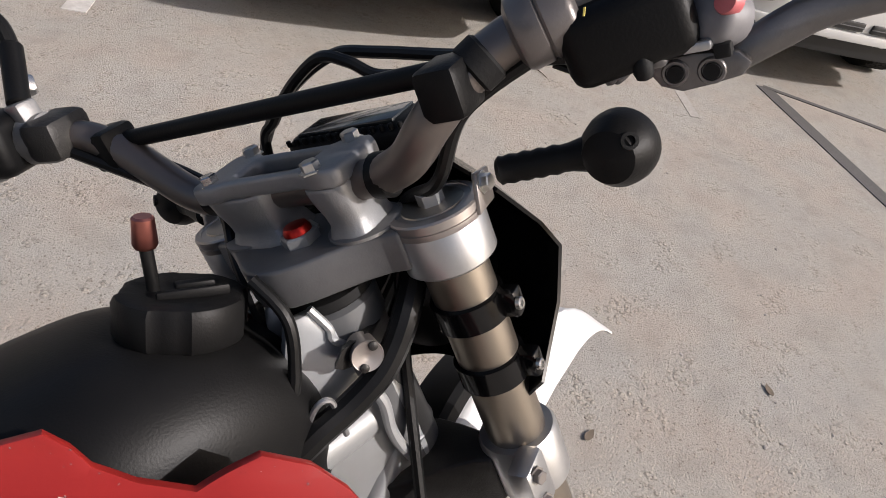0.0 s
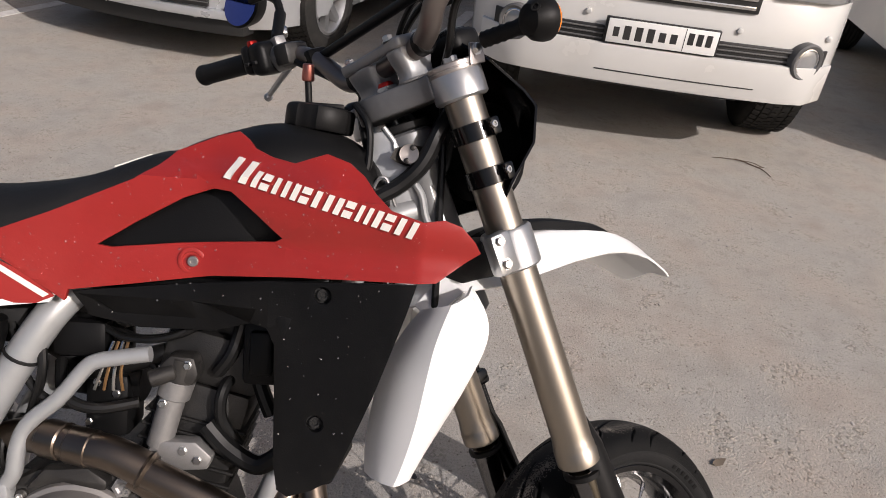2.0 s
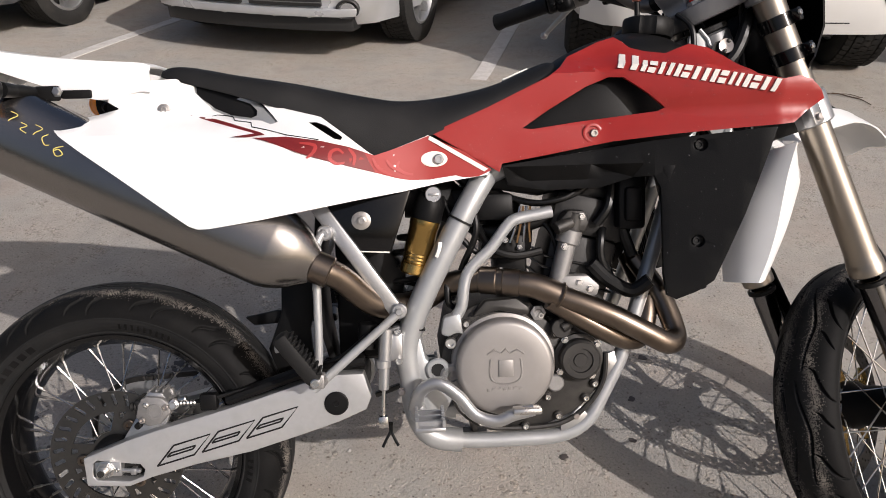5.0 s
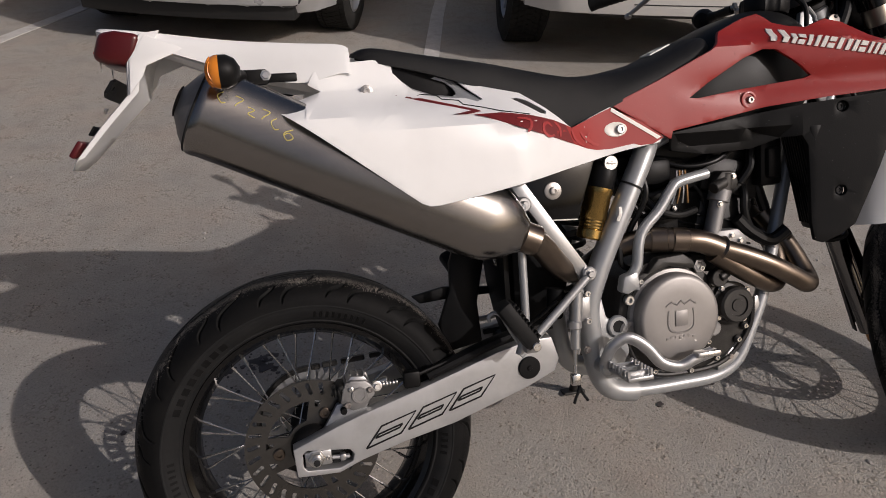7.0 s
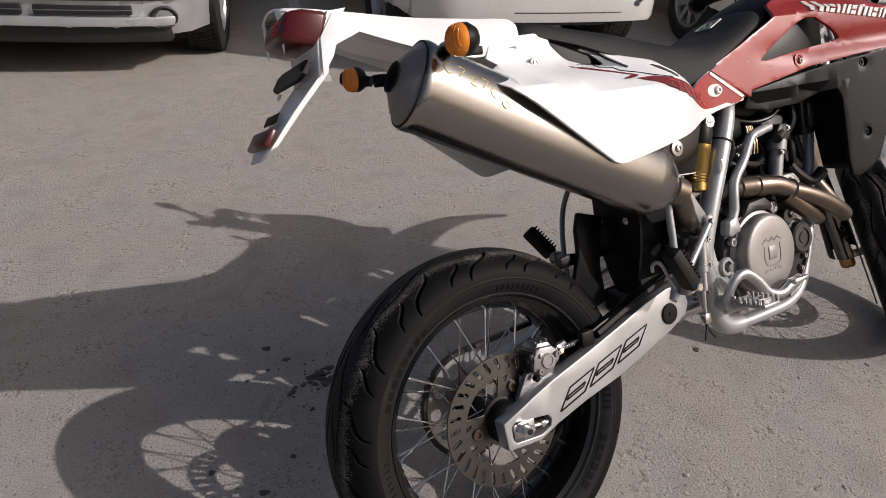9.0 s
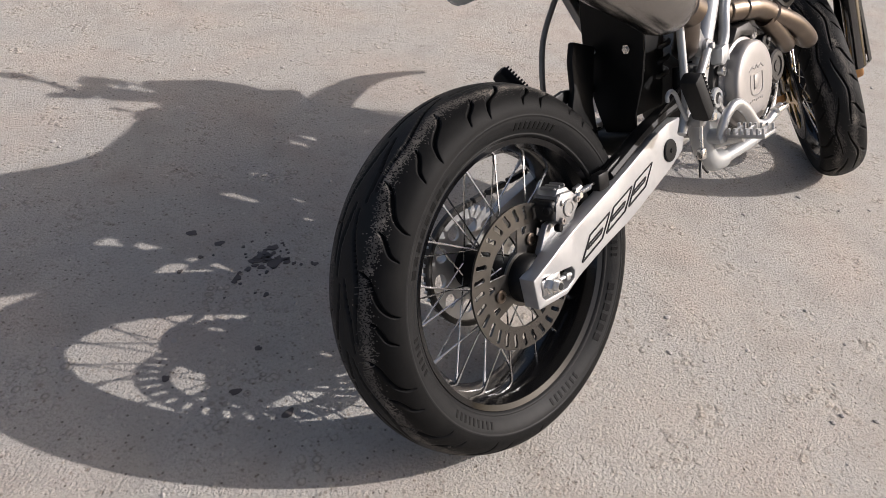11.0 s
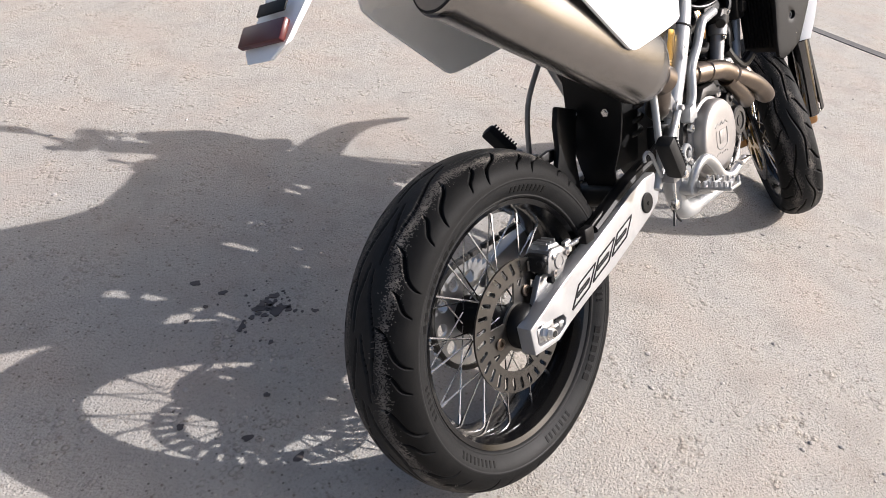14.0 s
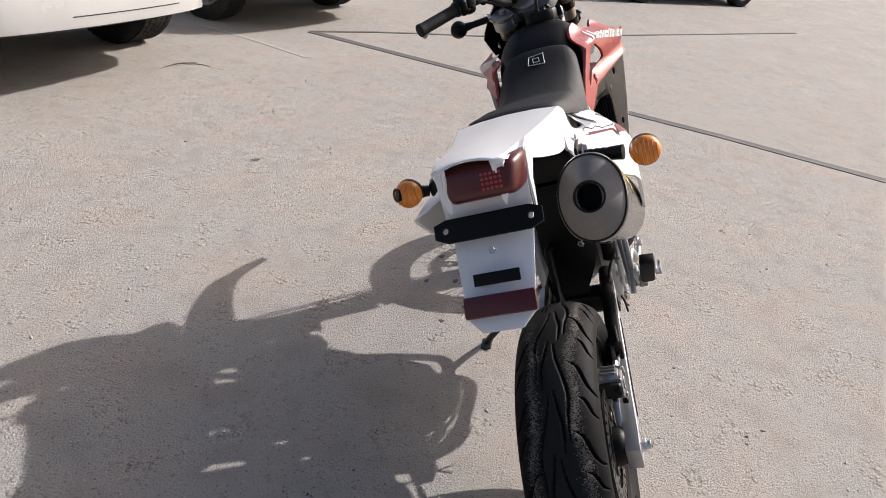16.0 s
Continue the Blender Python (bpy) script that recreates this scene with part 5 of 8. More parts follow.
for sign in (1, -1):
    bm = block([(1.052, 1.030), (1.073, 1.037), (1.110, 1.005), (1.150, 0.955), (1.175, 0.892), (1.19, 0.83), (1.10, 0.85), (1.04, 0.92), (1.048, 0.985)], sign * 0.022, sign * 0.034, 0.003)
    on_bike("head_gusset", bm, SILVER_PAINT, "silver welded head gusset")
    on_bike("weld_bead", tube([(1.070, sign * 0.0345, 1.040), (1.085, sign * 0.0355, 1.022), (1.088, sign * 0.036, 1.012), (1.104, sign * 0.0355, 1.0), (1.12, sign * 0.0355, 0.975)], 0.0036, 8, 5), SILVER_PAINT, "")
    on_bike("main_spar", tube([(1.12, sign * 0.022, 0.93), (0.98, sign * 0.045, 0.88), (0.80, sign * 0.06, 0.84), (0.66, sign * 0.065, 0.785)], 0.019, 14), SILVER_PAINT, "silver frame spar")
    on_bike("down_brace", tube([(1.15, sign * 0.02, 0.90), (1.10, sign * 0.035, 0.80), (1.03, sign * 0.05, 0.70)], 0.014, 12), SILVER_PAINT, "silver frame brace")
lock = on_bike("steering_lock", loft([[(1.118 - 0.034 * f + d * 0.45 * w, y, 1.004 + 0.002 * f + d * w) for d in (-1, -0.3, 0.5, 1)] + [(1.122 - 0.034 * f + d * 0.45 * w, y + 0.012, 1.004 + d * w) for d in (1, 0.5, -0.3, -1)]
                                  for f, y, w in ((-0.2, -0.028, 0.014), (0.3, -0.046, 0.014), (0.7, -0.056, 0.011), (1.0, -0.060, 0.007))]), DARK_CAST, "grey steering lock housing with a round cap")
on_bike("lock_cap", turned((1.106, -0.062, 1.006), (-0.12, -1, 0.05), [(0.0124, -0.02), (0.0128, -0.001), (0.0132, 0.002), (0.0126, 0.003), (0.0115, 0.0026), (0.004, 0.0028), (0.003, 0.0024)], 28), BAR_CAP, "pale riveted lock cap", lock)
for dx, dz in ((0.004, 0.0085), (-0.003, -0.009)):
    on_bike("lock_rivet", turned((1.106 + dx, -0.0648, 1.006 + dz), (-0.12, -1, 0.05), [(0.0038, 0), (0.0038, 0.0015), (0.002, 0.0024)], 10), DARK_CAST, "", lock)
on_bike("wire_clip", tube([(1.060, -0.052, 0.945), (1.063, -0.056, 0.962), (1.070, -0.058, 0.972), (1.078, -0.058, 0.971), (1.084, -0.056, 0.956), (1.092, -0.052, 0.935)], 0.0026, 8), ALU, "bent wire cable clip")
on_bike("frame_pipe", tube([(1.118, -0.042, 0.966), (1.128, -0.044, 0.950), (1.134, -0.044, 0.925), (1.144, -0.044, 0.905), (1.160, -0.042, 0.885)], 0.0052, 10), SILVER_PAINT, "thin silver pipe at the frame head")
for pts, r in (([(1.030, -0.03, 1.068), (1.050, -0.048, 1.040), (1.053, -0.05, 0.997), (1.046, -0.052, 0.965), (1.02, -0.06, 0.90), (0.98, -0.06, 0.82)], 0.0052),
               ([(1.165, -0.03, 1.075), (1.144, -0.055, 1.038), (1.132, -0.058, 1.008), (1.118, -0.058, 0.985), (1.094, -0.056, 0.962), (1.06, -0.058, 0.940), (1.0, -0.06, 0.89), (0.95, -0.07, 0.80)], 0.0115),
               ([(1.18, 0.02, 1.06), (1.16, 0.055, 0.98), (1.10, 0.06, 0.90), (1.0, 0.06, 0.82)], 0.008)):
    on_bike("cable", tube(pts, r, 10, 8), HOSE, "black hose beside the frame head")

# bodywork: how far the right side stands out
SX = [0.0, 0.3, 0.59, 0.70, 0.86, 1.0, 1.12, 1.2]
SY = [0.125, 0.12, 0.112, 0.120, 0.138, 0.188, 0.228, 0.232]


def side_y(x, z=0.0):
    y = curve_at(x, SX, SY)
    if x > 0.62:
        top = curve_at(x, [0.62, 0.8, 0.9, 1.0, 1.1, 1.2], [0.935, 0.960, 0.966, 0.960, 0.938, 0.93])
        if z > top:
            y -= 0.05 * math.tanh((z - top) * 1.9 / 0.05)
        y -= 0.012 * math.exp(-((z - 0.885) / 0.02) ** 2) * min(1, max(0, (x - 0.7) / 0.2))
    return -y


shroud_out = [(0.580, 0.866), (0.694, 0.797), (0.698, 0.811), (0.777, 0.824), (0.878, 0.842), (0.977, 0.851), (1.06, 0.856), (1.119, 0.859), (1.140, 0.861), (1.188, 0.897), (1.18, 0.910),
              (1.164, 0.926), (1.145, 0.932), (1.122, 0.928), (1.086, 0.938), (1.067, 0.955), (1.053, 0.973), (1.034, 0.988), (1.006, 0.997), (0.986, 0.990), (0.968, 0.983), (0.938, 0.989), (0.916, 0.998), (0.906, 1.009),
              (0.893, 1.018), (0.868, 1.012), (0.817, 0.989), (0.80, 0.969), (0.777, 0.952), (0.675, 0.905)]
shroud_hole = [(0.733, 0.869), (0.777, 0.898), (0.837, 0.933), (0.874, 0.947), (0.896, 0.945), (0.928, 0.921), (0.960, 0.894), (0.95, 0.889), (0.828, 0.877), (0.75, 0.867)]


def shroud(crest=1.1):
    """crest cuts the upper edge: the left shroud sits lower against the tank."""
    return sheet([[(x, min(z, crest)) for x, z in shroud_out], shroud_hole], side_y, 0.007, 0.0125, 0.0022)


shroud_right = on_bike("tank_shroud", shroud(), RED, "red plastic tank shroud with a triangular opening")
bm = shroud(0.972)
bm.transform(MIRROR)
shroud_left = on_bike("tank_shroud", bm, RED, "red plastic tank shroud with a triangular opening")


def lettering(parent, mirror=False):
    """Slanted off-white bars along the shroud in place of its lettering."""
    x = 0.886
    for i, w in enumerate((0.030, 0.022, 0.019, 0.022, 0.022, 0.022, 0.016, 0.022, 0.022)):
        h = 0.026 if i == 0 else 0.0185
        P = lambda a, b: (x + a * w + 0.45 * b * h, 0.961 - (x - 0.886) * 0.235 - 0.235 * a * w + b * h)
        bars = [(0.0, 0.30, 0.0, 1.0), (0.62, 0.92, 0.0, 1.0)]
        if i % 2:
            bars = [(0.0, 0.30, 0.0, 1.0), (0.45, 0.92, 0.0, 0.42), (0.45, 0.92, 0.6, 1.0)]
        bm = None
        for a0, a1, b0, b1 in bars:
            b = sheet([[P(a0, b0), P(a1, b0), P(a1, b1), P(a0, b1)]], lambda u, v: side_y(u, v) - 0.0026, 0.0022, 0.010)
            bm = merge(bm, b) if bm else b
        if mirror:
            bm.transform(MIRROR)
        on_bike("letter_bar", bm, LETTER, "", parent)
        x += w + 0.0035


lettering(shroud_right)
lettering(shroud_left, True)
on_bike("bolt_seat", turned((0.849, side_y(0.849, 0.857) + 0.0015, 0.857), (0, -1, 0), [(0.0165, 0), (0.0165, 0.0018), (0.0145, 0.0026), (0.0118, 0.0022), (0.0112, 0.0002), (0.008, 0.0)], 24), RED, "", shroud_right)
on_bike("shroud_bolt", capbolt((0.851, side_y(0.851, 0.857) + 0.001, 0.857), (0, -1, 0), 0.0066, 0.005), BAR_CAP, "", shroud_right)

panel_out = [(0.700, 0.808), (0.80, 0.822), (0.948, 0.842), (1.119, 0.856), (1.110, 0.823), (1.095, 0.775), (1.077, 0.719), (1.055, 0.661), (1.035, 0.611), (1.01, 0.592), (0.98, 0.578), (0.966, 0.584),
             (0.960, 0.62), (0.958, 0.696), (0.955, 0.765), (0.945, 0.784), (0.919, 0.782), (0.869, 0.766), (0.777, 0.763), (0.712, 0.774)]


panel_holes = [circle(x, z, 0.0105, 16) for x, z in ((1.012, 0.832), (1.010, 0.676))]


def panel():
    return sheet([panel_out] + panel_holes, lambda x, z: side_y(x, 0.8) + 0.009 + (0.02 if z < 0.8 and x < 0.93 else 0), 0.008, 0.025, 0.002)


panel_right, panel_left = both("radiator_panel", panel, BLACK, "black plastic radiator side panel")
# the bolts are black so that the panel holes look shaded
for x, z in ((1.012, 0.832), (1.010, 0.676)):
    y = side_y(x, 0.8) + 0.009
    on_bike("panel_bolt", merge(turned((x, y + 0.0105, z), (0, -1, 0), [(0.013, 0), (0.013, 0.002), (0.007, 0.002), (0.007, 0.006), (0.004, 0.006), (0.0035, 0.004)], 18)), SOOT_SHADE_BLACK, "recessed black panel bolt", panel_right)

back_edge = [(1.130, -0.150, 0.815), (1.111, -0.146, 0.787), (1.088, -0.142, 0.741), (1.076, -0.14, 0.685), (1.071, -0.14, 0.634), (1.072, -0.142, 0.600)]
fold_edge = [(1.162, -0.198, 0.832), (1.146, -0.204, 0.785), (1.137, -0.204, 0.735), (1.130, -0.202, 0.690), (1.120, -0.198, 0.645), (1.108, -0.192, 0.604)]
front_edge = [(1.20, -0.09, 0.838), (1.222, -0.095, 0.80), (1.223, -0.105, 0.765), (1.20, -0.12, 0.715), (1.165, -0.135, 0.655), (1.134, -0.150, 0.606)]


def scoop():
    rows = []
    for b, f, g in zip(back_edge, fold_edge, front_edge):
        b, f, g = Vector(b), Vector(f), Vector(g)
        rows.append([b, b.lerp(f, 0.35) + Vector((-0.004, -0.004, 0)), b.lerp(f, 0.7) + Vector((-0.003, -0.004, 0)), f, f.lerp(g, 0.15) + Vector((0.004, -0.002, 0)), f.lerp(g, 0.5) + Vector((0.007, -0.004, 0)), g])
    rows = [list(r) for r in zip(*[spline(c, 4) for c in zip(*rows)])]
    bm = loft(rows, close=False)
    shell(bm, 0.0035)
    return bm


both("radiator_scoop", scoop, WHITE, "white folded radiator scoop")


for sign in (-1, 1):
    rad_at = Matrix.Translation((1.005, sign * 0.115, 0.70)) @ Matrix.Rotation(radians(-14), 4, "Y") @ Matrix.Rotation(radians(sign * 12), 4, "Z")
    bm = box((0.028, 0.11, 0.22), (0, 0, 0), 0.006, 2)
    bm.transform(rad_at)
    radiator = on_bike("radiator", bm, BLACK, "black finned radiator")
    for k in range(12):
        bm = box((0.034, 0.0035, 0.19), (0, -0.048 + k * 0.0087, 0), 0)
        bm.transform(rad_at)
        on_bike("radiator_fin", bm, BLACK, "", radiator)

# tank and cap
tank_x = [0.70, 0.76, 0.82, 0.88, 0.93, 0.99, 1.04, 1.075, 1.09]
tank_top = [0.922, 0.960, 1.000, 1.024, 1.036, 1.033, 1.014, 0.978, 0.93]
tank_low = [0.80, 0.79, 0.785, 0.79, 0.80, 0.82, 0.84, 0.87, 0.90]
tank_half = [0.10, 0.115, 0.122, 0.126, 0.122, 0.102, 0.076, 0.050, 0.03]
rings = []
for x, zt, zl, h in zip(tank_x, tank_top, tank_low, tank_half):
    ring = []
    for i in range(40):
        a = 2 * math.pi * i / 40
        cx, cz = math.cos(a), math.sin(a)
        y = h * math.copysign(abs(cx) ** 0.55, cx)
        z = (zt + zl) / 2 + (zt - zl) / 2 * math.copysign(abs(cz) ** 0.5, cz)
        if z > (zt + zl) / 2:
            y *= 1 - 0.24 * ((z - (zt + zl) / 2) / ((zt - zl) / 2)) ** 2.2
        ring.append((x, y, z))
    rings.append(ring)
rings = [list(r) for r in zip(*[spline(c, 4) for c in zip(*rings)])]
tank = on_bike("fuel_tank", loft(rings), BLACK, "black plastic fuel tank")
cap_out = []
for k in range(60):
    a = 2 * math.pi * k / 60
    notch = 1.0 if (k % 15) < 10 else 0.93
    cap_out.append((0.047 * notch, a))
bm = bmesh.new()
cap_rows = []
for h, f in ((0, 0.95), (0.004, 1.0), (0.026, 1.0), (0.031, 0.95), (0.033, 0.86), (0.031, 0.5), (0.031, 0.1)):
    cap_rows.append([bm.verts.new((r * f * math.cos(a), r * f * math.sin(a), h)) for r, a in cap_out])
for a, b in zip(cap_rows, cap_rows[1:]):
    for k in range(60):
        bm.faces.new((a[k], a[(k + 1) % 60], b[(k + 1) % 60], b[k]))
bm.faces.new(cap_rows[-1])
bm.faces.new(cap_rows[0][::-1])
bm.transform(Matrix.Translation((0.981, -0.014, 1.030)) @ Matrix.Rotation(radians(5), 4, "Y"))
cap = on_bike("fuel_cap", bm, BLACK, "black notched fuel cap", tank)
on_bike("cap_rib", merge(box((0.05, 0.006, 0.008), (0.990, -0.026, 1.063), 0.002), box((0.028, 0.010, 0.006), (0.994, -0.004, 1.062), 0.002)), BLACK, "", tank)
on_bike("breather_tube", tube([(0.966, -0.004, 1.045), (0.965, -0.008, 1.07), (0.963, -0.012, 1.097)], 0.0048, 12), HOSE, "black breather tube", tank)
on_bike("breather_valve", turned((0.963, -0.0115, 1.096), (0, -0.16, 1), [(0.0075, 0), (0.0088, 0.003), (0.0076, 0.022), (0.006, 0.0235)], 20), PINK, "rose anodised breather valve", tank)
# seat
seat_x = [0.130, 0.16, 0.25, 0.35, 0.43, 0.48, 0.53, 0.60, 0.69, 0.76, 0.79, 0.802]
seat_top = [0.984, 0.990, 0.973, 0.956, 0.939, 0.929, 0.922, 0.927, 0.945, 0.974, 0.984, 0.982]
seat_low = [0.972, 0.962, 0.938, 0.904, 0.868, 0.830, 0.842, 0.870, 0.908, 0.938, 0.95, 0.96]
seat_wide = [0.082, 0.094, 0.105, 0.111, 0.113, 0.113, 0.113, 0.113, 0.108, 0.102, 0.096, 0.086]
rings = []
for x, zt, zl, w in zip(seat_x, seat_top, seat_low, seat_wide):
    wt = min(w * 0.86, 0.092) * (1 if x < 0.6 else 0.9)
    ring = [(x, -w, zl), (x, -w, zl + (zt - zl) * 0.25), (x, -(w * 0.6 + wt * 0.4), zl + (zt - zl) * 0.6), (x, -(wt + 0.004), zl + (zt - zl) * 0.86), (x, -(wt - 0.008), zl + (zt - zl) * 0.985), (x, -wt * 0.5, zt + 0.004),
            (x, 0, zt + 0.006)]
    ring = ring + [(px, -py, pz) for px, py, pz in ring[-2::-1]]
    rings.append(ring)
rings = [list(r) for r in zip(*[spline(c, 4) for c in zip(*rings)])]
seat = on_bike("seat", loft(rings), VINYL, "long black vinyl seat", None, 50)
# pale emblem on the seat nose, kept as plain shapes
for pts in ([(0.715, -0.022), (0.72, 0.022), (0.755, 0.02), (0.76, -0.018)], [(0.728, -0.008), (0.745, -0.006), (0.745, 0.01), (0.728, 0.008)]):
    loop = pts + pts[:1] if len(pts) > 2 else pts
    on_bike("emblem_line", tube([(x, y, curve_at(x, seat_x, seat_top) + 0.0068) for x, y in loop], 0.0015, 6, smooth=False), LETTER, "pale emblem shape printed on the seat", seat)
# side number panels, flared out over the muffler
def ease(a, b, x):
    t = min(1.0, max(0.0, (x - a) / (b - a)))
    return t * t * (3 - 2 * t)


def panel_y(x, z):
    return side_y(min(x, 0.6)) - 0.084 * ease(0.925, 0.872 - 0.16 * max(0, x - 0.05), z) * ease(0.58, 0.36, x) + 0.12 * max(0, z - 0.9) + 0.022 * ease(0.84, 0.91, z) * ease(0.50, 0.20, x) - 0.002



panel_white = [(-0.013, 0.889), (0.043, 0.910), (0.066, 0.919), (0.046, 0.931), (0.057, 0.951), (0.119, 0.965), (0.157, 0.967), (0.186, 0.959), (0.188, 0.944), (0.203, 0.928), (0.219, 0.913), (0.249, 0.900), (0.284, 0.894), (0.303, 0.892), (0.320, 0.885), (0.331, 0.889),
               (0.302, 0.920), (0.290, 0.931), (0.339, 0.912), (0.399, 0.896), (0.437, 0.867), (0.478, 0.834), (0.487, 0.829),
               (0.575, 0.862), (0.680, 0.803), (0.674, 0.793), (0.63, 0.787), (0.602, 0.783), (0.528, 0.769), (0.45, 0.758), (0.376, 0.746), (0.307, 0.734), (0.228, 0.723), (0.212, 0.723), (0.199, 0.728), (0.161, 0.757), (0.089, 0.813), (0.03, 0.858)]
plate_out = [(0.184, 0.962), (0.284, 0.935), (0.297, 0.920), (0.331, 0.888), (0.31, 0.882), (0.28, 0.886), (0.24, 0.894), (0.21, 0.910), (0.184, 0.935)]
grab_hole = [(0.200, 0.944), (0.241, 0.936), (0.278, 0.924), (0.290, 0.912), (0.292, 0.902), (0.284, 0.898), (0.249, 0.904), (0.219, 0.917), (0.198, 0.936)]
small_hole = [(0.380, 0.887), (0.393, 0.887), (0.408, 0.881), (0.436, 0.861), (0.434, 0.856), (0.423, 0.858)]


def side_panel():
    return sheet([panel_white, small_hole], panel_y, 0.006, 0.025, 0.002)


side_right, side_left = both("side_panel", side_panel, WHITE, "white side number panel with a red front corner")


def decal(loop, mat, lift, name="decal", label=""):
    bm = sheet([loop], lambda x, z: panel_y(x, z) - lift, 0.0006, 0.03)
    return on_bike(name, bm, mat, label, side_right)


decal([(0.445, 0.845), (0.478, 0.833), (0.485, 0.830), (0.512, 0.8385), (0.575, 0.861), (0.635, 0.833), (0.665, 0.818), (0.681, 0.801), (0.659, 0.791), (0.634, 0.790), (0.62, 0.794), (0.575, 0.788), (0.542, 0.788), (0.52, 0.792), (0.487, 0.802), (0.448, 0.813)],
      DECAL_RED, 0.0008, "red_decal", "red printed corner of the panel")
decal([(0.299, 0.862), (0.35, 0.863), (0.403, 0.855), (0.445, 0.845), (0.47, 0.836), (0.478, 0.818), (0.487, 0.802), (0.448, 0.813), (0.409, 0.824), (0.367, 0.838), (0.318, 0.857)], DEEP_RED, 0.0012, "decal_band", "dark red tapering stripe")
decal([(0.182, 0.906), (0.23, 0.8965), (0.309, 0.871), (0.305, 0.868), (0.22, 0.8935)], DEEP_RED, 0.0012, "decal_sliver", "")
decal([(0.265, 0.864), (0.309, 0.871), (0.316, 0.867), (0.29, 0.8635)], DEEP_RED, 0.0014, "decal_sliver", "")


def ribbon(pts, w):
    up, low = [], []
    for i, p in enumerate(pts):
        a, b = pts[max(0, i - 1)], pts[min(len(pts) - 1, i + 1)]
        d = Vector((b[0] - a[0], b[1] - a[1])).normalized()
        f = 0.4 + 0.6 * math.sin(math.pi * (i + 0.5) / len(pts))
        up.append((p[0] - d.y * w * f, p[1] + d.x * w * f))
        low.append((p[0] + d.y * w * f, p[1] - d.x * w * f))
    return up + low[::-1]


for pts in ([(0.372, 0.852), (0.395, 0.848), (0.393, 0.836), (0.384, 0.828)], [(0.440, 0.820), (0.428, 0.818), (0.418, 0.826), (0.420, 0.837), (0.430, 0.841), (0.438, 0.834)], [(0.446, 0.842), (0.455, 0.830), (0.453, 0.815)],
            [(0.483, 0.826), (0.488, 0.814), (0.496, 0.806), (0.512, 0.797)], [(0.505, 0.822), (0.512, 0.812), (0.526, 0.803)], [(0.526, 0.82), (0.522, 0.81), (0.534, 0.800), (0.548, 0.797)]):
    decal(ribbon(spline([(x, 0, z) for x, z in pts], 3) and [(v[0], v[2]) for v in spline([(x, 0, z) for x, z in pts], 3)], 0.0028), PALE_RED, 0.0017, "decal_scroll", "pale red scroll print")
decal([(0.578, 0.861), (0.675, 0.803), (0.668, 0.799), (0.575, 0.855)], LETTER, 0.0022, "decal_line", "")
for loop, t in (([(0.222, 0.902), (0.23, 0.904), (0.255, 0.901), (0.261, 0.893), (0.288, 0.889), (0.292, 0.881), (0.318, 0.875), (0.349, 0.866), (0.40, 0.857)], 0.0009),):
    on_bike("decal_edge", tube([(x, panel_y(x, z) - 0.0016, z) for x, z in loop], t, 5, smooth=False), GRIP, "", side_right)
on_bike("panel_screw", merge(turned((0.140, panel_y(0.140, 0.915) - 0.001, 0.915), (0, -1, 0), [(0.0105, 0), (0.0105, 0.003), (0.008, 0.004)], 20), capbolt((0.140, panel_y(0.140, 0.915) - 0.003, 0.915), (0, -1, 0), 0.0062, 0.004)), BOLT_PINK, "", side_right)
bm = turned((0, 0, 0), (0, -1, 0), [(0.0155, 0), (0.0155, 0.002), (0.0135, 0.003), (0.009, 0.002)], 28, 0.85)
bmesh.ops.scale(bm, vec=(1.45, 1, 1), verts=bm.verts)
bmesh.ops.translate(bm, vec=(0.584, side_y(0.584) - 0.003, 0.822), verts=bm.verts)
on_bike("bolt_boss", bm, LETTER, "white oval boss round the seat bolt", side_right)
on_bike("seat_bolt", capbolt((0.592, side_y(0.592) - 0.0055, 0.822), (0, -1, 0), 0.0085, 0.005), STEEL, "", side_right)
on_bike("grab_plate", sheet([plate_out, grab_hole], lambda x, z: panel_y(x, z) + 0.007, 0.005, 0.03, 0.001), SILVER_PAINT, "silver subframe plate round the grab hole", side_right)
# added black sheet stands for the shade inside the panel holes
on_bike("panel_shade_sheet", block([(0.19, 0.955), (0.30, 0.925), (0.42, 0.885), (0.46, 0.84), (0.30, 0.85), (0.19, 0.89)], -0.092, -0.088, 0.001), BLACK, "", side_right)

# rear fender
rows = []
for x, z, h in ((-0.272, 1.042, 0.034), (-0.262, 1.042, 0.050), (-0.20, 1.034, 0.062), (-0.07, 1.014, 0.074), (0.03, 1.003, 0.090), (0.10, 0.997, 0.100), (0.118, 0.990, 0.101)):
    side = curve_at(x, [-0.26, -0.206, -0.136, -0.037, 0.034, 0.12], [0.008, 0.022, 0.040, 0.056, 0.068, 0.045])
    row = [(x, -h - 0.004, z - side), (x, -h - 0.002, z - side * 0.5), (x, -h, z - 0.010), (x, -h * 0.93, z - 0.002), (x, -h * 0.5, z + 0.003), (x, 0, z + 0.005)]
    rows.append(row + [(a, -b, c) for a, b, c in row[-2::-1]])
rows = [list(r) for r in zip(*[spline(c, 4) for c in zip(*rows)])]
bm = loft(rows, close=False)
shell(bm, 0.003)
fender = on_bike("rear_fender", bm, WHITE, "white rear fender")
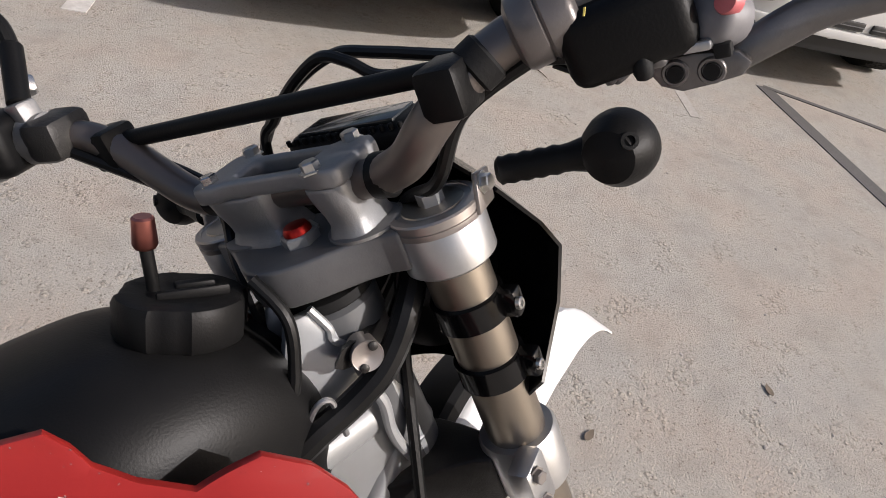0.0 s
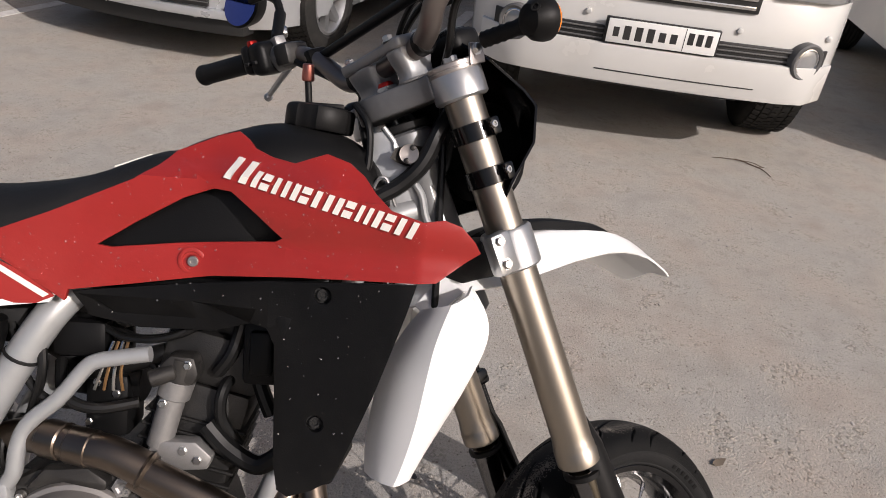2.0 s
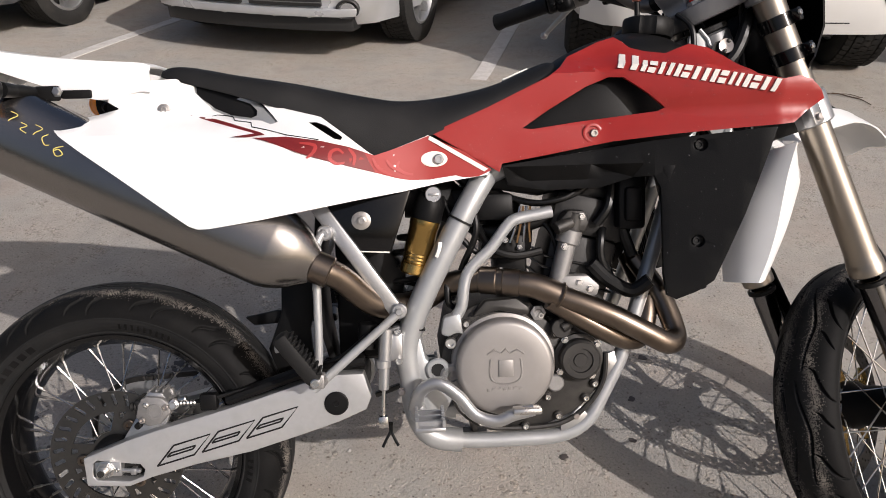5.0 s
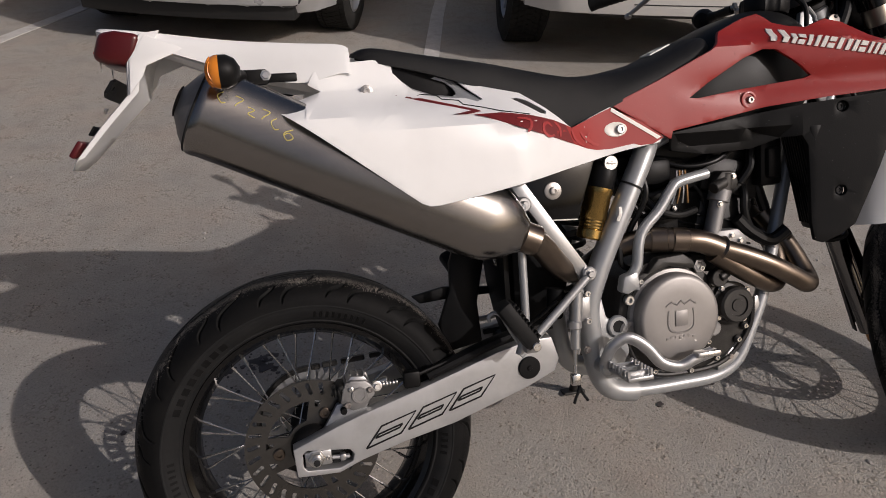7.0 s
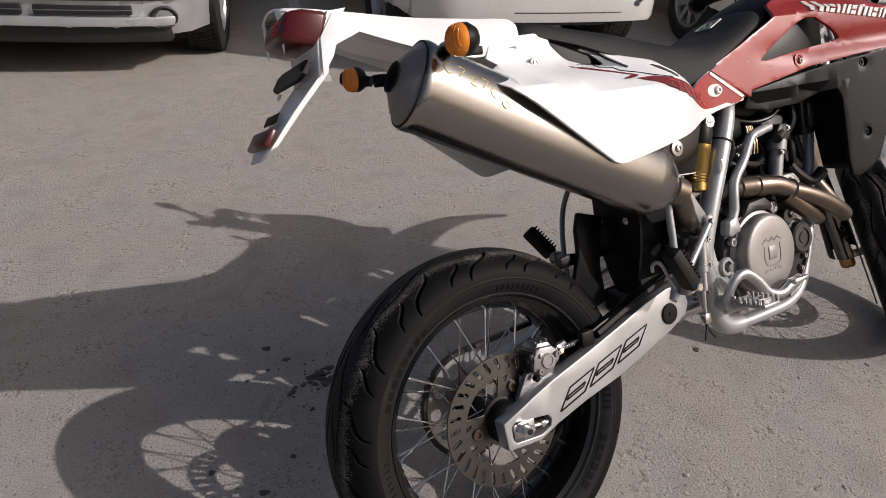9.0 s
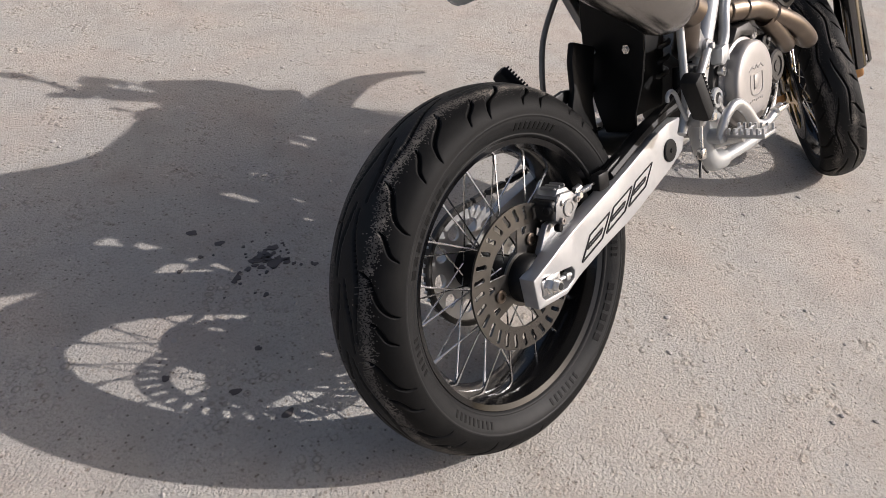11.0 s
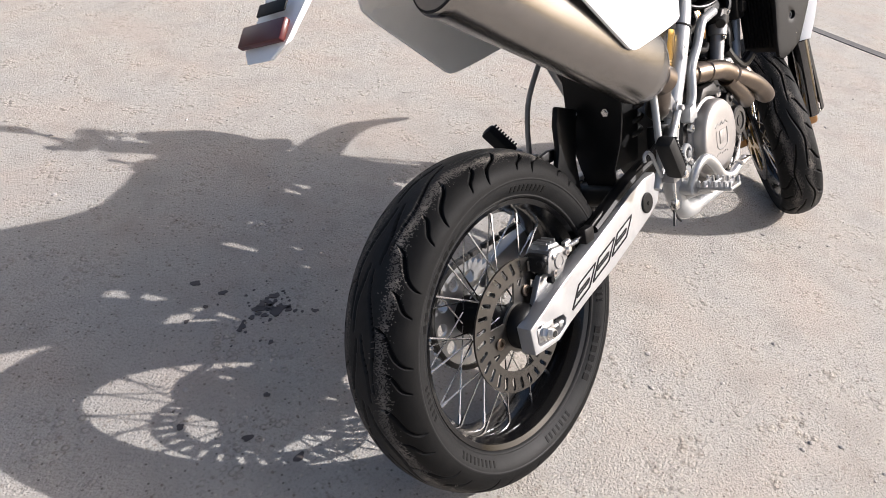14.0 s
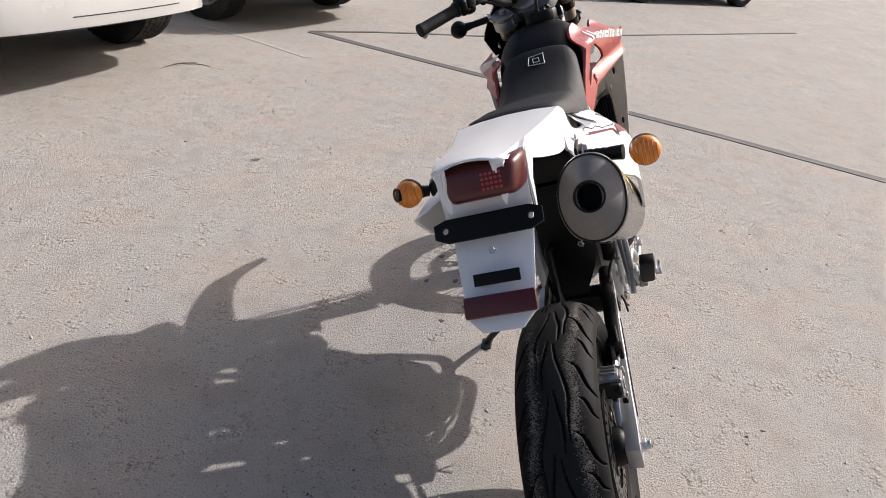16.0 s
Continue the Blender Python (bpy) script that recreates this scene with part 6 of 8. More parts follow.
on_bike("fender_underside", loft([[(x, -h, z), (x, -h * 0.8, z - d), (x, h * 0.8, z - d), (x, h, z)] for x, h, z, d in ((-0.20, 0.045, 1.026, 0.015), (-0.12, 0.052, 1.010, 0.03), (-0.02, 0.060, 0.998, 0.045), (0.08, 0.068, 0.985, 0.055), (0.15, 0.072, 0.97, 0.055))]), WHITE, "pale inner fender channel", fender)
# tail
def on_tail(name, bm, mat, label="", parent=None):
    bm.transform(Matrix.Translation((0.003, -0.010, 0)))
    return on_bike(name, bm, mat, label, parent)


bm = loft([[(-0.205, -0.064, 1.027), (-0.205, 0.066, 1.027), (-0.222, 0.056, 0.978), (-0.222, -0.056, 0.978)],
           [(-0.245, -0.060, 1.035), (-0.245, 0.062, 1.035), (-0.262, 0.050, 0.984), (-0.262, -0.050, 0.984)],
           [(-0.270, -0.050, 1.034), (-0.270, 0.052, 1.034), (-0.285, 0.042, 0.995), (-0.285, -0.042, 0.995)]])
soften(bm, 0.010, 3, 30)
tail = on_tail("tail_light", bm, RED_LENS, "dark red tail light lens")
for k in range(5):
    for j in range(4):
        on_tail("reflector_cell", box((0.002, 0.0042, 0.0042), (-0.2705 - (1.034 - 1.005 - 0.006 * j) * 0.385, -0.030 + 0.006 * k, 1.005 + 0.006 * j), 0.001, 1), LED_RED, "", tail)
holder_rows = []
for x, z, h, t in ((-0.240, 1.028, 0.066, 0.03), (-0.264, 0.985, 0.064, 0.022), (-0.270, 0.935, 0.060, 0.016), (-0.318, 0.887, 0.054, 0.015), (-0.362, 0.838, 0.048, 0.012), (-0.373, 0.823, 0.03, 0.006)):
    holder_rows.append([(x, -h, z), (x - 0.003, -h * 0.9, z), (x - 0.003, h * 0.9, z), (x, h, z), (x + t, h, z + 0.004), (x + t * 0.7, h * 0.85, z), (x + t * 0.7, -h * 0.85, z), (x + t, -h, z + 0.004)])
bm = loft(holder_rows)
bmesh.ops.translate(bm, vec=(0.034, 0.008, 0), verts=bm.verts)
holder = on_tail("plate_holder", bm, WHITE, "white number plate holder")
for y in (-0.058, 0.072):
    on_tail("holder_arm", block([(-0.200, 1.026), (-0.141, 1.002), (-0.202, 0.978), (-0.209, 0.962), (-0.232, 0.934), (-0.226, 0.990)], y - 0.002, y + 0.002, 0.0015), WHITE, "", holder)
tilt = Matrix.Translation((-0.246, 0.008, 0.935)) @ Matrix.Rotation(radians(35), 4, "Y")
bm = fill([[(-0.078, -0.010), (-0.06, -0.018), (0.06, -0.018), (0.078, -0.010), (0.078, 0.010), (0.06, 0.016), (-0.06, 0.016), (-0.078, 0.010)], circle(-0.062, 0, 0.005, 10), circle(0.062, 0, 0.005, 10)])
thicken(bm, (0, 0.006, 0))
bm.transform(tilt @ Matrix.Translation((-0.014, 0, 0.002)) @ Matrix.Rotation(radians(90), 4, "Z"))
on_tail("plate_bracket", bm, BLACK, "black plate bracket with two holes", holder)
tilt2 = Matrix.Translation((-0.321, 0.006, 0.852)) @ Matrix.Rotation(radians(35), 4, "Y")
bm = box((0.010, 0.102, 0.030), (-0.006, 0, 0), 0.003)
bm.transform(tilt2)
on_tail("reflector", bm, RED_LENS, "red rear reflector", holder)
bm = box((0.003, 0.066, 0.017), (-0.004, 0, 0.037), 0.001)
bm.transform(tilt2)
on_tail("label_strip", bm, BLACK, "dark label strip", holder)
bm = hexbolt((-0.006, 0, 0.075), (-1, 0, 0), 0.004, 0.003)
bm.transform(tilt2)
on_tail("holder_screw", bm, STEEL, "", holder)
for sign in (-1, 1):
    base, ball = Vector((0.02, sign * 0.10, 0.945)), Vector((-0.078, 0.160 if sign > 0 else -0.225, 0.955 if sign > 0 else 0.942))
    arm = Vector((-0.055, sign * 0.135, 0.945))
    ind = on_bike("rear_indicator", merge(turned(arm, (ball - arm), [(0.010, 0)] + [(0.0095 + 0.0012 * (i % 2), 0.004 + 0.005 * i) for i in range(8)] + [(0.012, 0.06)], 18),
                                          turned(ball, (-1, 0, 0), [(0.006, -0.026), (0.018, -0.019), (0.0235, -0.008), (0.0235, 0.002)], 28),
                                          box((0.04, 0.008, 0.024), (-0.035, sign * 0.128, 0.944), 0.004, 2), box((0.05, 0.006, 0.014), (0.005, sign * 0.118, 0.943), 0.003, 2)), BLACK, "black round rear indicator on a short stalk")
    bm = turned(ball, (-1, 0, 0), [(0.0238, 0.002), (0.0232, 0.006)] + [(0.0232 * math.cos(t), 0.006 + 0.015 * math.sin(t)) for t in (0.3, 0.6, 0.9, 1.2, 1.45)], 28)
    on_bike("lens", bm, AMBER, "ribbed amber indicator lens", ind)
    for k in range(-3, 4):
        h = math.sqrt(max(0, 0.021 ** 2 - (k * 0.0057) ** 2))
        rib = tube([(ball.x - 0.006 - 0.015 * math.sqrt(max(0, 1 - (k * 0.0057 / 0.0235) ** 2 - (zz / 0.0235) ** 2)) - 0.0005, ball.y + k * 0.0057, ball.z + zz) for zz in np.linspace(-h, h, 9)], 0.0009, 5, smooth=False)
        on_bike("lens_rib", rib, AMBER, "", ind)
    on_bike("stalk_screw", hexbolt((-0.018, sign * 0.132, 0.946), (0, sign, 0), 0.006, 0.005), STEEL, "", ind)

# exhaust
m0, m1 = Vector((-0.147, -0.135, 0.912)), Vector((0.347, -0.152, 0.669))
ax = (m1 - m0).normalized()


def canister(cap):
    """An oval silencer body with a stepped rear cone and a tapered front."""
    side = ax.cross(Vector((0, 0, 1))).normalized()
    up = side.cross(ax)
    ln = (m1 - m0).length
    bm = bmesh.new()
    rows_ = []
    prof = ((-0.002, 0.34), (0.0, 0.40), (0.002, 0.44), (0.012, 0.70), (0.024, 0.92), (0.026, 0.95), (0.028, 0.98), (0.032, 1.015), (0.042, 1.015), (0.045, 1.0), (0.2, 1.0), (0.35, 1.0), (ln - 0.038, 1.0), (ln - 0.033, 0.985), (ln - 0.022, 0.95), (ln - 0.005, 0.86), (ln + 0.012, 0.72), (ln + 0.026, 0.56), (ln + 0.034, 0.47), (ln + 0.038, 0.42))
    for t, f in prof[:6] if cap else prof[5:]:
        row = []
        for k in range(48):
            a = 2 * math.pi * k / 48
            c, s_ = math.cos(a), math.sin(a)
            row.append(bm.verts.new(m0 + ax * t + side * 0.053 * f * math.copysign(abs(c) ** 0.95, c) + up * 0.0695 * f * math.copysign(abs(s_) ** 0.95, s_)))
        rows_.append(row)
    for a, b in zip(rows_, rows_[1:]):
        for k in range(48):
            bm.faces.new((a[k], a[(k + 1) % 48], b[(k + 1) % 48], b[k]))
    if not cap:
        bm.faces.new(rows_[-1])
    return bm


muffler = on_bike("muffler", canister(False), MUFFLER, "brushed grey titanium oval muffler")
on_bike("end_cap", canister(True), CONE, "matte grey end cap", muffler)
seam = []
for k in range(41):
    a = 2 * math.pi * k / 40
    sd = ax.cross(Vector((0, 0, 1))).normalized()
    c, s_ = math.cos(a), math.sin(a)
    seam.append(m0 + ax * 0.0265 + sd * 0.0505 * math.copysign(abs(c) ** 0.95, c) + sd.cross(ax) * 0.0662 * math.copysign(abs(s_) ** 0.95, s_))
on_bike("end_seam", tube(seam, 0.0022, 6, smooth=False), SOOT_SHADE_BLACK, "dark seam round the end cap", muffler)
on_bike("outlet", turned(m0 + ax * 0.06, -ax, [(0.021, 0), (0.0215, 0.062), (0.0245, 0.064), (0.0235, 0.0645), (0.0205, 0.058), (0.0205, 0.02)], 28), SOOT_SHADE_BLACK, "sooty exhaust outlet", muffler)
sd = ax.cross(Vector((0, 0, 1))).normalized()


def on_can(t, deg):
    a = radians(deg)
    return m0 + ax * t + sd * 0.0536 * math.cos(a) + sd.cross(ax) * 0.0702 * math.sin(a)


for t, deg, kind in ((0.058, 24, 0), (0.082, 26, 1), (0.104, 19, 2), (0.124, 23, 1), (0.142, 17, 0), (0.166, 10, 3)):
    shape = ([(0, 7), (-0.006, 0), (0.002, -7), (0.008, -5)], [(-0.006, 6), (0.006, 5), (0, -3), (-0.002, -7)], [(-0.006, 5), (0.004, 4), (-0.003, -3), (0.008, -5)], [(0.004, 8), (-0.007, 0), (0.0, -7), (0.008, -2), (0.0, 2), (-0.006, -2)])[kind]
    on_bike("paint_mark", tube([on_can(t + a, deg + b) for a, b in shape], 0.0008, 5, 4), CHALK, "yellow hand-marked stroke", muffler)
pipe = on_bike("exhaust_pipe", tube([m1 - ax * 0.01, m1 + ax * 0.04, (0.42, -0.135, 0.628), (0.475, -0.10, 0.575), (0.54, -0.06, 0.565), (0.60, -0.058, 0.595), (0.655, -0.085, 0.608), (0.71, -0.105, 0.605), (0.755, -0.112, 0.598), (0.80, -0.117, 0.578)], 0.0225, 24, 6), HEADER, "browned steel exhaust pipe")
on_bike("header_pipe", tube([(0.785, -0.117, 0.584), (0.835, -0.126, 0.566), (0.89, -0.132, 0.542), (0.945, -0.132, 0.512), (0.985, -0.124, 0.491), (1.008, -0.095, 0.50), (0.995, -0.06, 0.56), (0.955, -0.03, 0.63)], 0.0195, 22, 6), HEADER, "upper header pipe", pipe)
on_bike("header_pipe", tube([(0.78, -0.113, 0.575), (0.825, -0.112, 0.545), (0.875, -0.11, 0.515), (0.92, -0.10, 0.495), (0.955, -0.075, 0.50), (0.97, -0.045, 0.56), (0.955, 0.01, 0.63)], 0.0195, 22, 6), HEADER, "lower header pipe", pipe)
for p, d, r in (((0.675, -0.094, 0.608), (1, -0.36, -0.03), 0.0245), ((0.712, -0.1055, 0.605), (1, -0.2, -0.1), 0.0240), (m1 + ax * 0.050, (ax.x, ax.y, ax.z), 0.0275)):
    on_bike("pipe_sleeve", turned(p, d, [(r - 0.002, -0.016), (r, -0.014), (r, 0.014), (r - 0.002, 0.016)], 26), HEADER, "", pipe)
on_bike("header_weld", turned((0.795, -0.117, 0.581), (0.9, -0.05, -0.4), [(0.022, -0.004), (0.0255, 0), (0.022, 0.004)], 24), HEADER, "", pipe)

# subframe, passenger footrest hangers
def strut():
    bm = box((0.24, 0.018, 0.026), (0, 0, 0), 0.003)
    bm.transform(Matrix.Translation((0.45, -0.108, 0.652)) @ Matrix.Rotation(radians(55.5), 4, "Y"))
    return bm


strut_right, strut_left = both("subframe_strut", strut, ALU, "bare alloy subframe strut")
on_bike("hanger", tube([(0.396, -0.128, 0.706), (0.384, -0.138, 0.685), (0.381, -0.142, 0.62), (0.379, -0.145, 0.50), (0.372, -0.142, 0.462), (0.365, -0.14, 0.44)], 0.0072, 12), SILVER_PAINT, "silver footrest hanger rod")
on_bike("hanger", tube([(0.366, -0.14, 0.438), (0.44, -0.132, 0.50), (0.516, -0.122, 0.563)], 0.0078, 12, smooth=False), SILVER_PAINT, "silver footrest brace rod")
for p in ((0.396, -0.128, 0.704), (0.516, -0.124, 0.565)):
    on_bike("hanger_bolt", merge(turned((p[0], p[1] + 0.012, p[2]), (0, -1, 0), [(0.0135, 0), (0.0135, 0.012), (0.011, 0.014)], 18), hexbolt((p[0], p[1] - 0.002, p[2]), (0, -1, 0), 0.0062, 0.006)), ALU, "")


def folded_peg(top, bottom):
    a, b = Vector(top), Vector(bottom)
    d = a - b
    m = Matrix.Translation((a + b) / 2) @ Vector((0, 0, 1)).rotation_difference(d).to_matrix().to_4x4()
    bm = box((0.028, 0.034, d.length), (0, 0, 0), 0.008, 2)
    bm.transform(m)
    peg = on_bike("passenger_footrest", bm, GRIP, "black rubber passenger footrest, folded up")
    for k in range(9):
        bm = box((0.008, 0.032, 0.004), (0.015, 0, (k - 4) * d.length * 0.095), 0.0012, 1)
        bm.transform(m)
        on_bike("rubber_rib", bm, GRIP, "", peg)
    on_bike("pivot", rod((b.x, b.y - 0.02, b.z), (b.x, b.y + 0.02, b.z), 0.008, 12), STEEL, "", peg)
    inner = math.copysign(0.145, b.y)
    on_bike("peg_arm", merge(rod((b.x, b.y, b.z), (b.x + 0.006, inner, b.z - 0.012), 0.009, 12), box((0.026, 0.022, 0.026), (b.x, b.y - math.copysign(0.012, b.y), b.z - 0.004), 0.005, 2)), CAST, "grey footrest knuckle", peg)


folded_peg((0.322, -0.186, 0.546), (0.378, -0.178, 0.466))
folded_peg((0.330, 0.244, 0.578), (0.364, 0.208, 0.512))
on_bike("left_hanger", tube([(0.40, 0.125, 0.70), (0.36, 0.14, 0.62), (0.355, 0.152, 0.51), (0.37, 0.15, 0.44), (0.46, 0.13, 0.46)], 0.006, 10), CAST, "dark left footrest hanger rod")
on_bike("chain_guide", block([(0.300, 0.625), (0.364, 0.605), (0.352, 0.558), (0.340, 0.506), (0.345, 0.425), (0.275, 0.413), (0.258, 0.47), (0.286, 0.54), (0.288, 0.59)], 0.02, 0.034, 0.004), BLACK, "black curved guard plate")
on_bike("linkage_bar", block([(0.211, 0.530), (0.276, 0.542), (0.388, 0.530), (0.390, 0.516), (0.28, 0.516), (0.228, 0.513)], 0.038, 0.05, 0.004), BLACK, "black guard bar")
on_bike("footrest_hook", tube([(0.311, -0.15, 0.508), (0.310, -0.15, 0.518), (0.320, -0.151, 0.524), (0.333, -0.152, 0.516), (0.345, -0.153, 0.492), (0.360, -0.155, 0.465)], 0.0036, 8), SILVER_PAINT, "silver hook on the footrest hanger")
# mud flap between wheel and shock
flap_rows = []
for z, x, y0, y1 in ((0.75, 0.368, -0.062, 0.07), (0.66, 0.360, -0.062, 0.07), (0.58, 0.358, -0.06, 0.07), (0.53, 0.362, -0.048, 0.067), (0.47, 0.372, -0.022, 0.06), (0.42, 0.385, -0.012, 0.052), (0.39, 0.395, -0.006, 0.042)):
    flap_rows.append([(x + 0.008, y0 - 0.019, z), (x + 0.008, y1 - 0.019, z), (x + 0.020, y1 - 0.023, z), (x + 0.020, y0 - 0.015, z)])
bm = soften(loft(flap_rows), 0.002, 2, 50)
flap = on_bike("mud_flap", bm, BLACK, "black mud flap ahead of the rear wheel")
for y in (-0.045, 0.027):
    on_bike("flap_bolt", hexbolt((0.363, y, 0.594), (-1, 0, 0), 0.006, 0.004), STEEL, "", flap)
on_bike("inner_guard", block([(0.40, 0.46), (0.50, 0.46), (0.53, 0.62), (0.44, 0.74), (0.40, 0.72)], -0.03, 0.05, 0.006), BLACK, "black inner guard")
# this block is added to keep the sun off the left panel's inner face
on_bike("airbox", block([(0.20, 0.925), (0.36, 0.885), (0.47, 0.83), (0.53, 0.80), (0.52, 0.755), (0.40, 0.755), (0.26, 0.80), (0.19, 0.88)], -0.086, 0.086, 0.01), BLACK, "black airbox block under the seat, added to shade the left panel")
airbox = on_bike("airbox_cover", block([(0.395, 0.752), (0.545, 0.775), (0.505, 0.664), (0.44, 0.668)], -0.112, 0.10, 0.005), GLOSS_BLACK, "glossy black airbox side cover")
on_bike("cover_edge", tube([(0.398, -0.1125, 0.750), (0.441, -0.1125, 0.670), (0.503, -0.1125, 0.666)], 0.0014, 6, smooth=False), LETTER, "pale worn edge", airbox)
on_bike("cover_bolt", merge(turned((0.457, -0.112, 0.722), (0, -1, 0), [(0.0165, 0), (0.0165, 0.003), (0.014, 0.004)], 24, 0.95), capbolt((0.458, -0.116, 0.722), (0, -1, 0), 0.008, 0.004)), BOLT_PINK, "pale bolt boss", airbox)
on_bike("shock_reservoir", turned((0.541, -0.074, 0.622), (0.037, 0, 0.135), [(0.022, 0), (0.0245, 0.003), (0.0245, 0.018), (0.023, 0.020), (0.0245, 0.022), (0.023, 0.025), (0.0245, 0.028), (0.023, 0.031), (0.0245, 0.034), (0.023, 0.037), (0.0255, 0.041), (0.0255, 0.085), (0.0268, 0.087), (0.0268, 0.098), (0.025, 0.100)], 36), GOLD,
        "gold shock absorber reservoir")
rescap = on_bike("reservoir_cap", turned((0.567, -0.074, 0.717), (0.037, 0, 0.135), [(0.0265, 0), (0.0275, 0.003), (0.0275, 0.03), (0.023, 0.048)], 28), BLACK, "black reservoir head")
on_bike("adjuster", merge(turned((0.581, -0.094, 0.762), (0, -1, 0), [(0.0145, 0), (0.0145, 0.004), (0.013, 0.006), (0.004, 0.006), (0.004, 0.004)], 26), box((0.018, 0.003, 0.004), (0.581, -0.100, 0.762), 0.001)), STEEL, "round steel adjuster", rescap)
spring_line = [(0.50 + 0.0006 * k + 0.04 * math.cos(k * 0.5) * 0.8, 0.0 + 0.034 * math.sin(k * 0.5), 0.50 + 0.0022 * k) for k in range(90)]
on_bike("shock_spring", tube(spring_line, 0.006, 8, smooth=False), DARK_CAST, "dark shock spring")

# engine
case_out = [(0.60, 0.54), (0.65, 0.566), (0.70, 0.576), (0.75, 0.566), (0.785, 0.525), (0.83, 0.51), (0.872, 0.488), (0.885, 0.45), (0.872, 0.405), (0.83, 0.36), (0.77, 0.336), (0.70, 0.335), (0.64, 0.36), (0.60, 0.41), (0.585, 0.47)]
engine = on_bike("crankcase", block(case_out, -0.092, 0.085, 0.008), DARK_CAST, "dark grey engine crankcase")
clutch = on_bike("clutch_cover", turned((0.697, -0.090, 0.458), (0, -1, 0), [(0.092, 0), (0.094, 0.004), (0.092, 0.010), (0.086, 0.012), (0.086, 0.028), (0.0845, 0.034), (0.081, 0.038), (0.076, 0.0395), (0.05, 0.040)], 64), CLUTCH, "round grey clutch cover with an embossed crest")
# embossed crest, as plain raised shapes
cy = -0.1305
on_bike("crest_bar", box((0.026, 0.003, 0.030), (0.697, cy, 0.459), 0.001), CLUTCH, "", clutch)
shield = [(-0.026, 0.018), (-0.028, -0.006), (-0.022, -0.022), (0, -0.028), (0.022, -0.022), (0.028, -0.006), (0.026, 0.018)]
on_bike("crest_shield", tube([(0.697 + x, cy + 0.001, 0.458 + z) for x, z in shield], 0.0022, 6, 4), CLUTCH, "", clutch)
on_bike("crest_crown", tube([(0.697 + x, cy + 0.001, 0.458 + z) for x, z in ((-0.032, 0.026), (-0.02, 0.034), (-0.008, 0.027), (0, 0.035), (0.008, 0.027), (0.02, 0.034), (0.032, 0.026))], 0.002, 6, smooth=False), CLUTCH, "", clutch)
for k in range(7):
    on_bike("crest_mark", box((0.006, 0.002, 0.005), (0.667 + k * 0.0092, cy + 0.0005, 0.421 + (0.002 if k % 3 else 0)), 0.0006, 1), CLUTCH, "", clutch)
for x, z in ((0.765, 0.543), (0.791, 0.509), (0.800, 0.440), (0.776, 0.393), (0.752, 0.374), (0.735, 0.340), (0.795, 0.357), (0.607, 0.416), (0.632, 0.532), (0.606, 0.503), (0.861, 0.414), (0.690, 0.561), (0.655, 0.350), (0.845, 0.388)):
    on_bike("case_lug", rod((x, -0.084, z), (x, -0.098, z), 0.0082, 14), DARK_CAST, "", engine)
    on_bike("case_bolt", turned((x, -0.0975, z), (0, -1, 0), [(0.0052, 0), (0.0052, 0.004), (0.0045, 0.0048), (0.0028, 0.0048), (0.0026, 0.002)], 12), STEEL, "", engine)
on_bike("case_rib", tube([(0.60, -0.094, 0.42), (0.618, -0.094, 0.375), (0.66, -0.094, 0.343), (0.72, -0.094, 0.336), (0.80, -0.094, 0.342), (0.85, -0.094, 0.375), (0.878, -0.094, 0.42), (0.882, -0.094, 0.47)], 0.005, 8, 5), DARK_CAST, "raised rim of the engine case", engine)
on_bike("water_pump", merge(rod((0.80, -0.088, 0.52), (0.80, -0.108, 0.52), 0.018, 20), rod((0.80, -0.104, 0.52), (0.845, -0.100, 0.545), 0.010, 12)), DARK_CAST, "dark water pump stub", engine)
on_bike("inspection_plug", turned((0.76, -0.096, 0.548), (0, -1, 0), [(0.014, 0), (0.014, 0.005), (0.009, 0.006), (0.006, 0.004)], 6), CAST, "", engine)
on_bike("kick_boss", turned((0.605, -0.094, 0.44), (0, -1, 0), [(0.022, 0), (0.022, 0.008), (0.018, 0.011), (0.010, 0.011), (0.009, 0.006)], 24), CAST, "", engine)
filter_cover = on_bike("oil_filter_cover", turned((0.832, -0.090, 0.463), (0, -1, 0), [(0.044, 0), (0.044, 0.008), (0.037, 0.010), (0.036, 0.024), (0.032, 0.028), (0.022, 0.028), (0.021, 0.025), (0.013, 0.025), (0.012, 0.027)], 40), DARK_CAST, "dark round oil filter cover")
for k in range(4):
    a = 2 * math.pi * (k + 0.4) / 4
    on_bike("cover_bolt", hexbolt((0.832 + 0.041 * math.cos(a), -0.098, 0.463 + 0.041 * math.sin(a)), (0, -1, 0), 0.005, 0.005), STEEL, "", filter_cover)
on_bike("oil_cap", turned((0.79, -0.092, 0.418), (0, -1, 0), [(0.016, 0), (0.016, 0.006), (0.013, 0.009)], 20), CAST, "", engine)
on_bike("case_bump", block([(0.64, 0.545), (0.665, 0.575), (0.72, 0.578), (0.745, 0.56), (0.742, 0.545), (0.69, 0.556)], -0.11, -0.085, 0.006), DARK_CAST, "", engine)
cyl_m = Matrix.Translation((0.835, 0, 0.60)) @ Matrix.Rotation(radians(14), 4, "Y")


def at_cyl(bm):
    bm.transform(cyl_m)
    return bm


barrel = on_bike("cylinder", at_cyl(box((0.125, 0.13, 0.16), (0, 0, 0), 0.012, 2)), SOOTY_CYL, "dark engine cylinder")
for k in range(5):
    on_bike("fin", at_cyl(box((0.137, 0.142, 0.004), (0, 0, -0.05 + 0.02 * k), 0.0015, 1)), SOOTY_CYL, "", barrel)
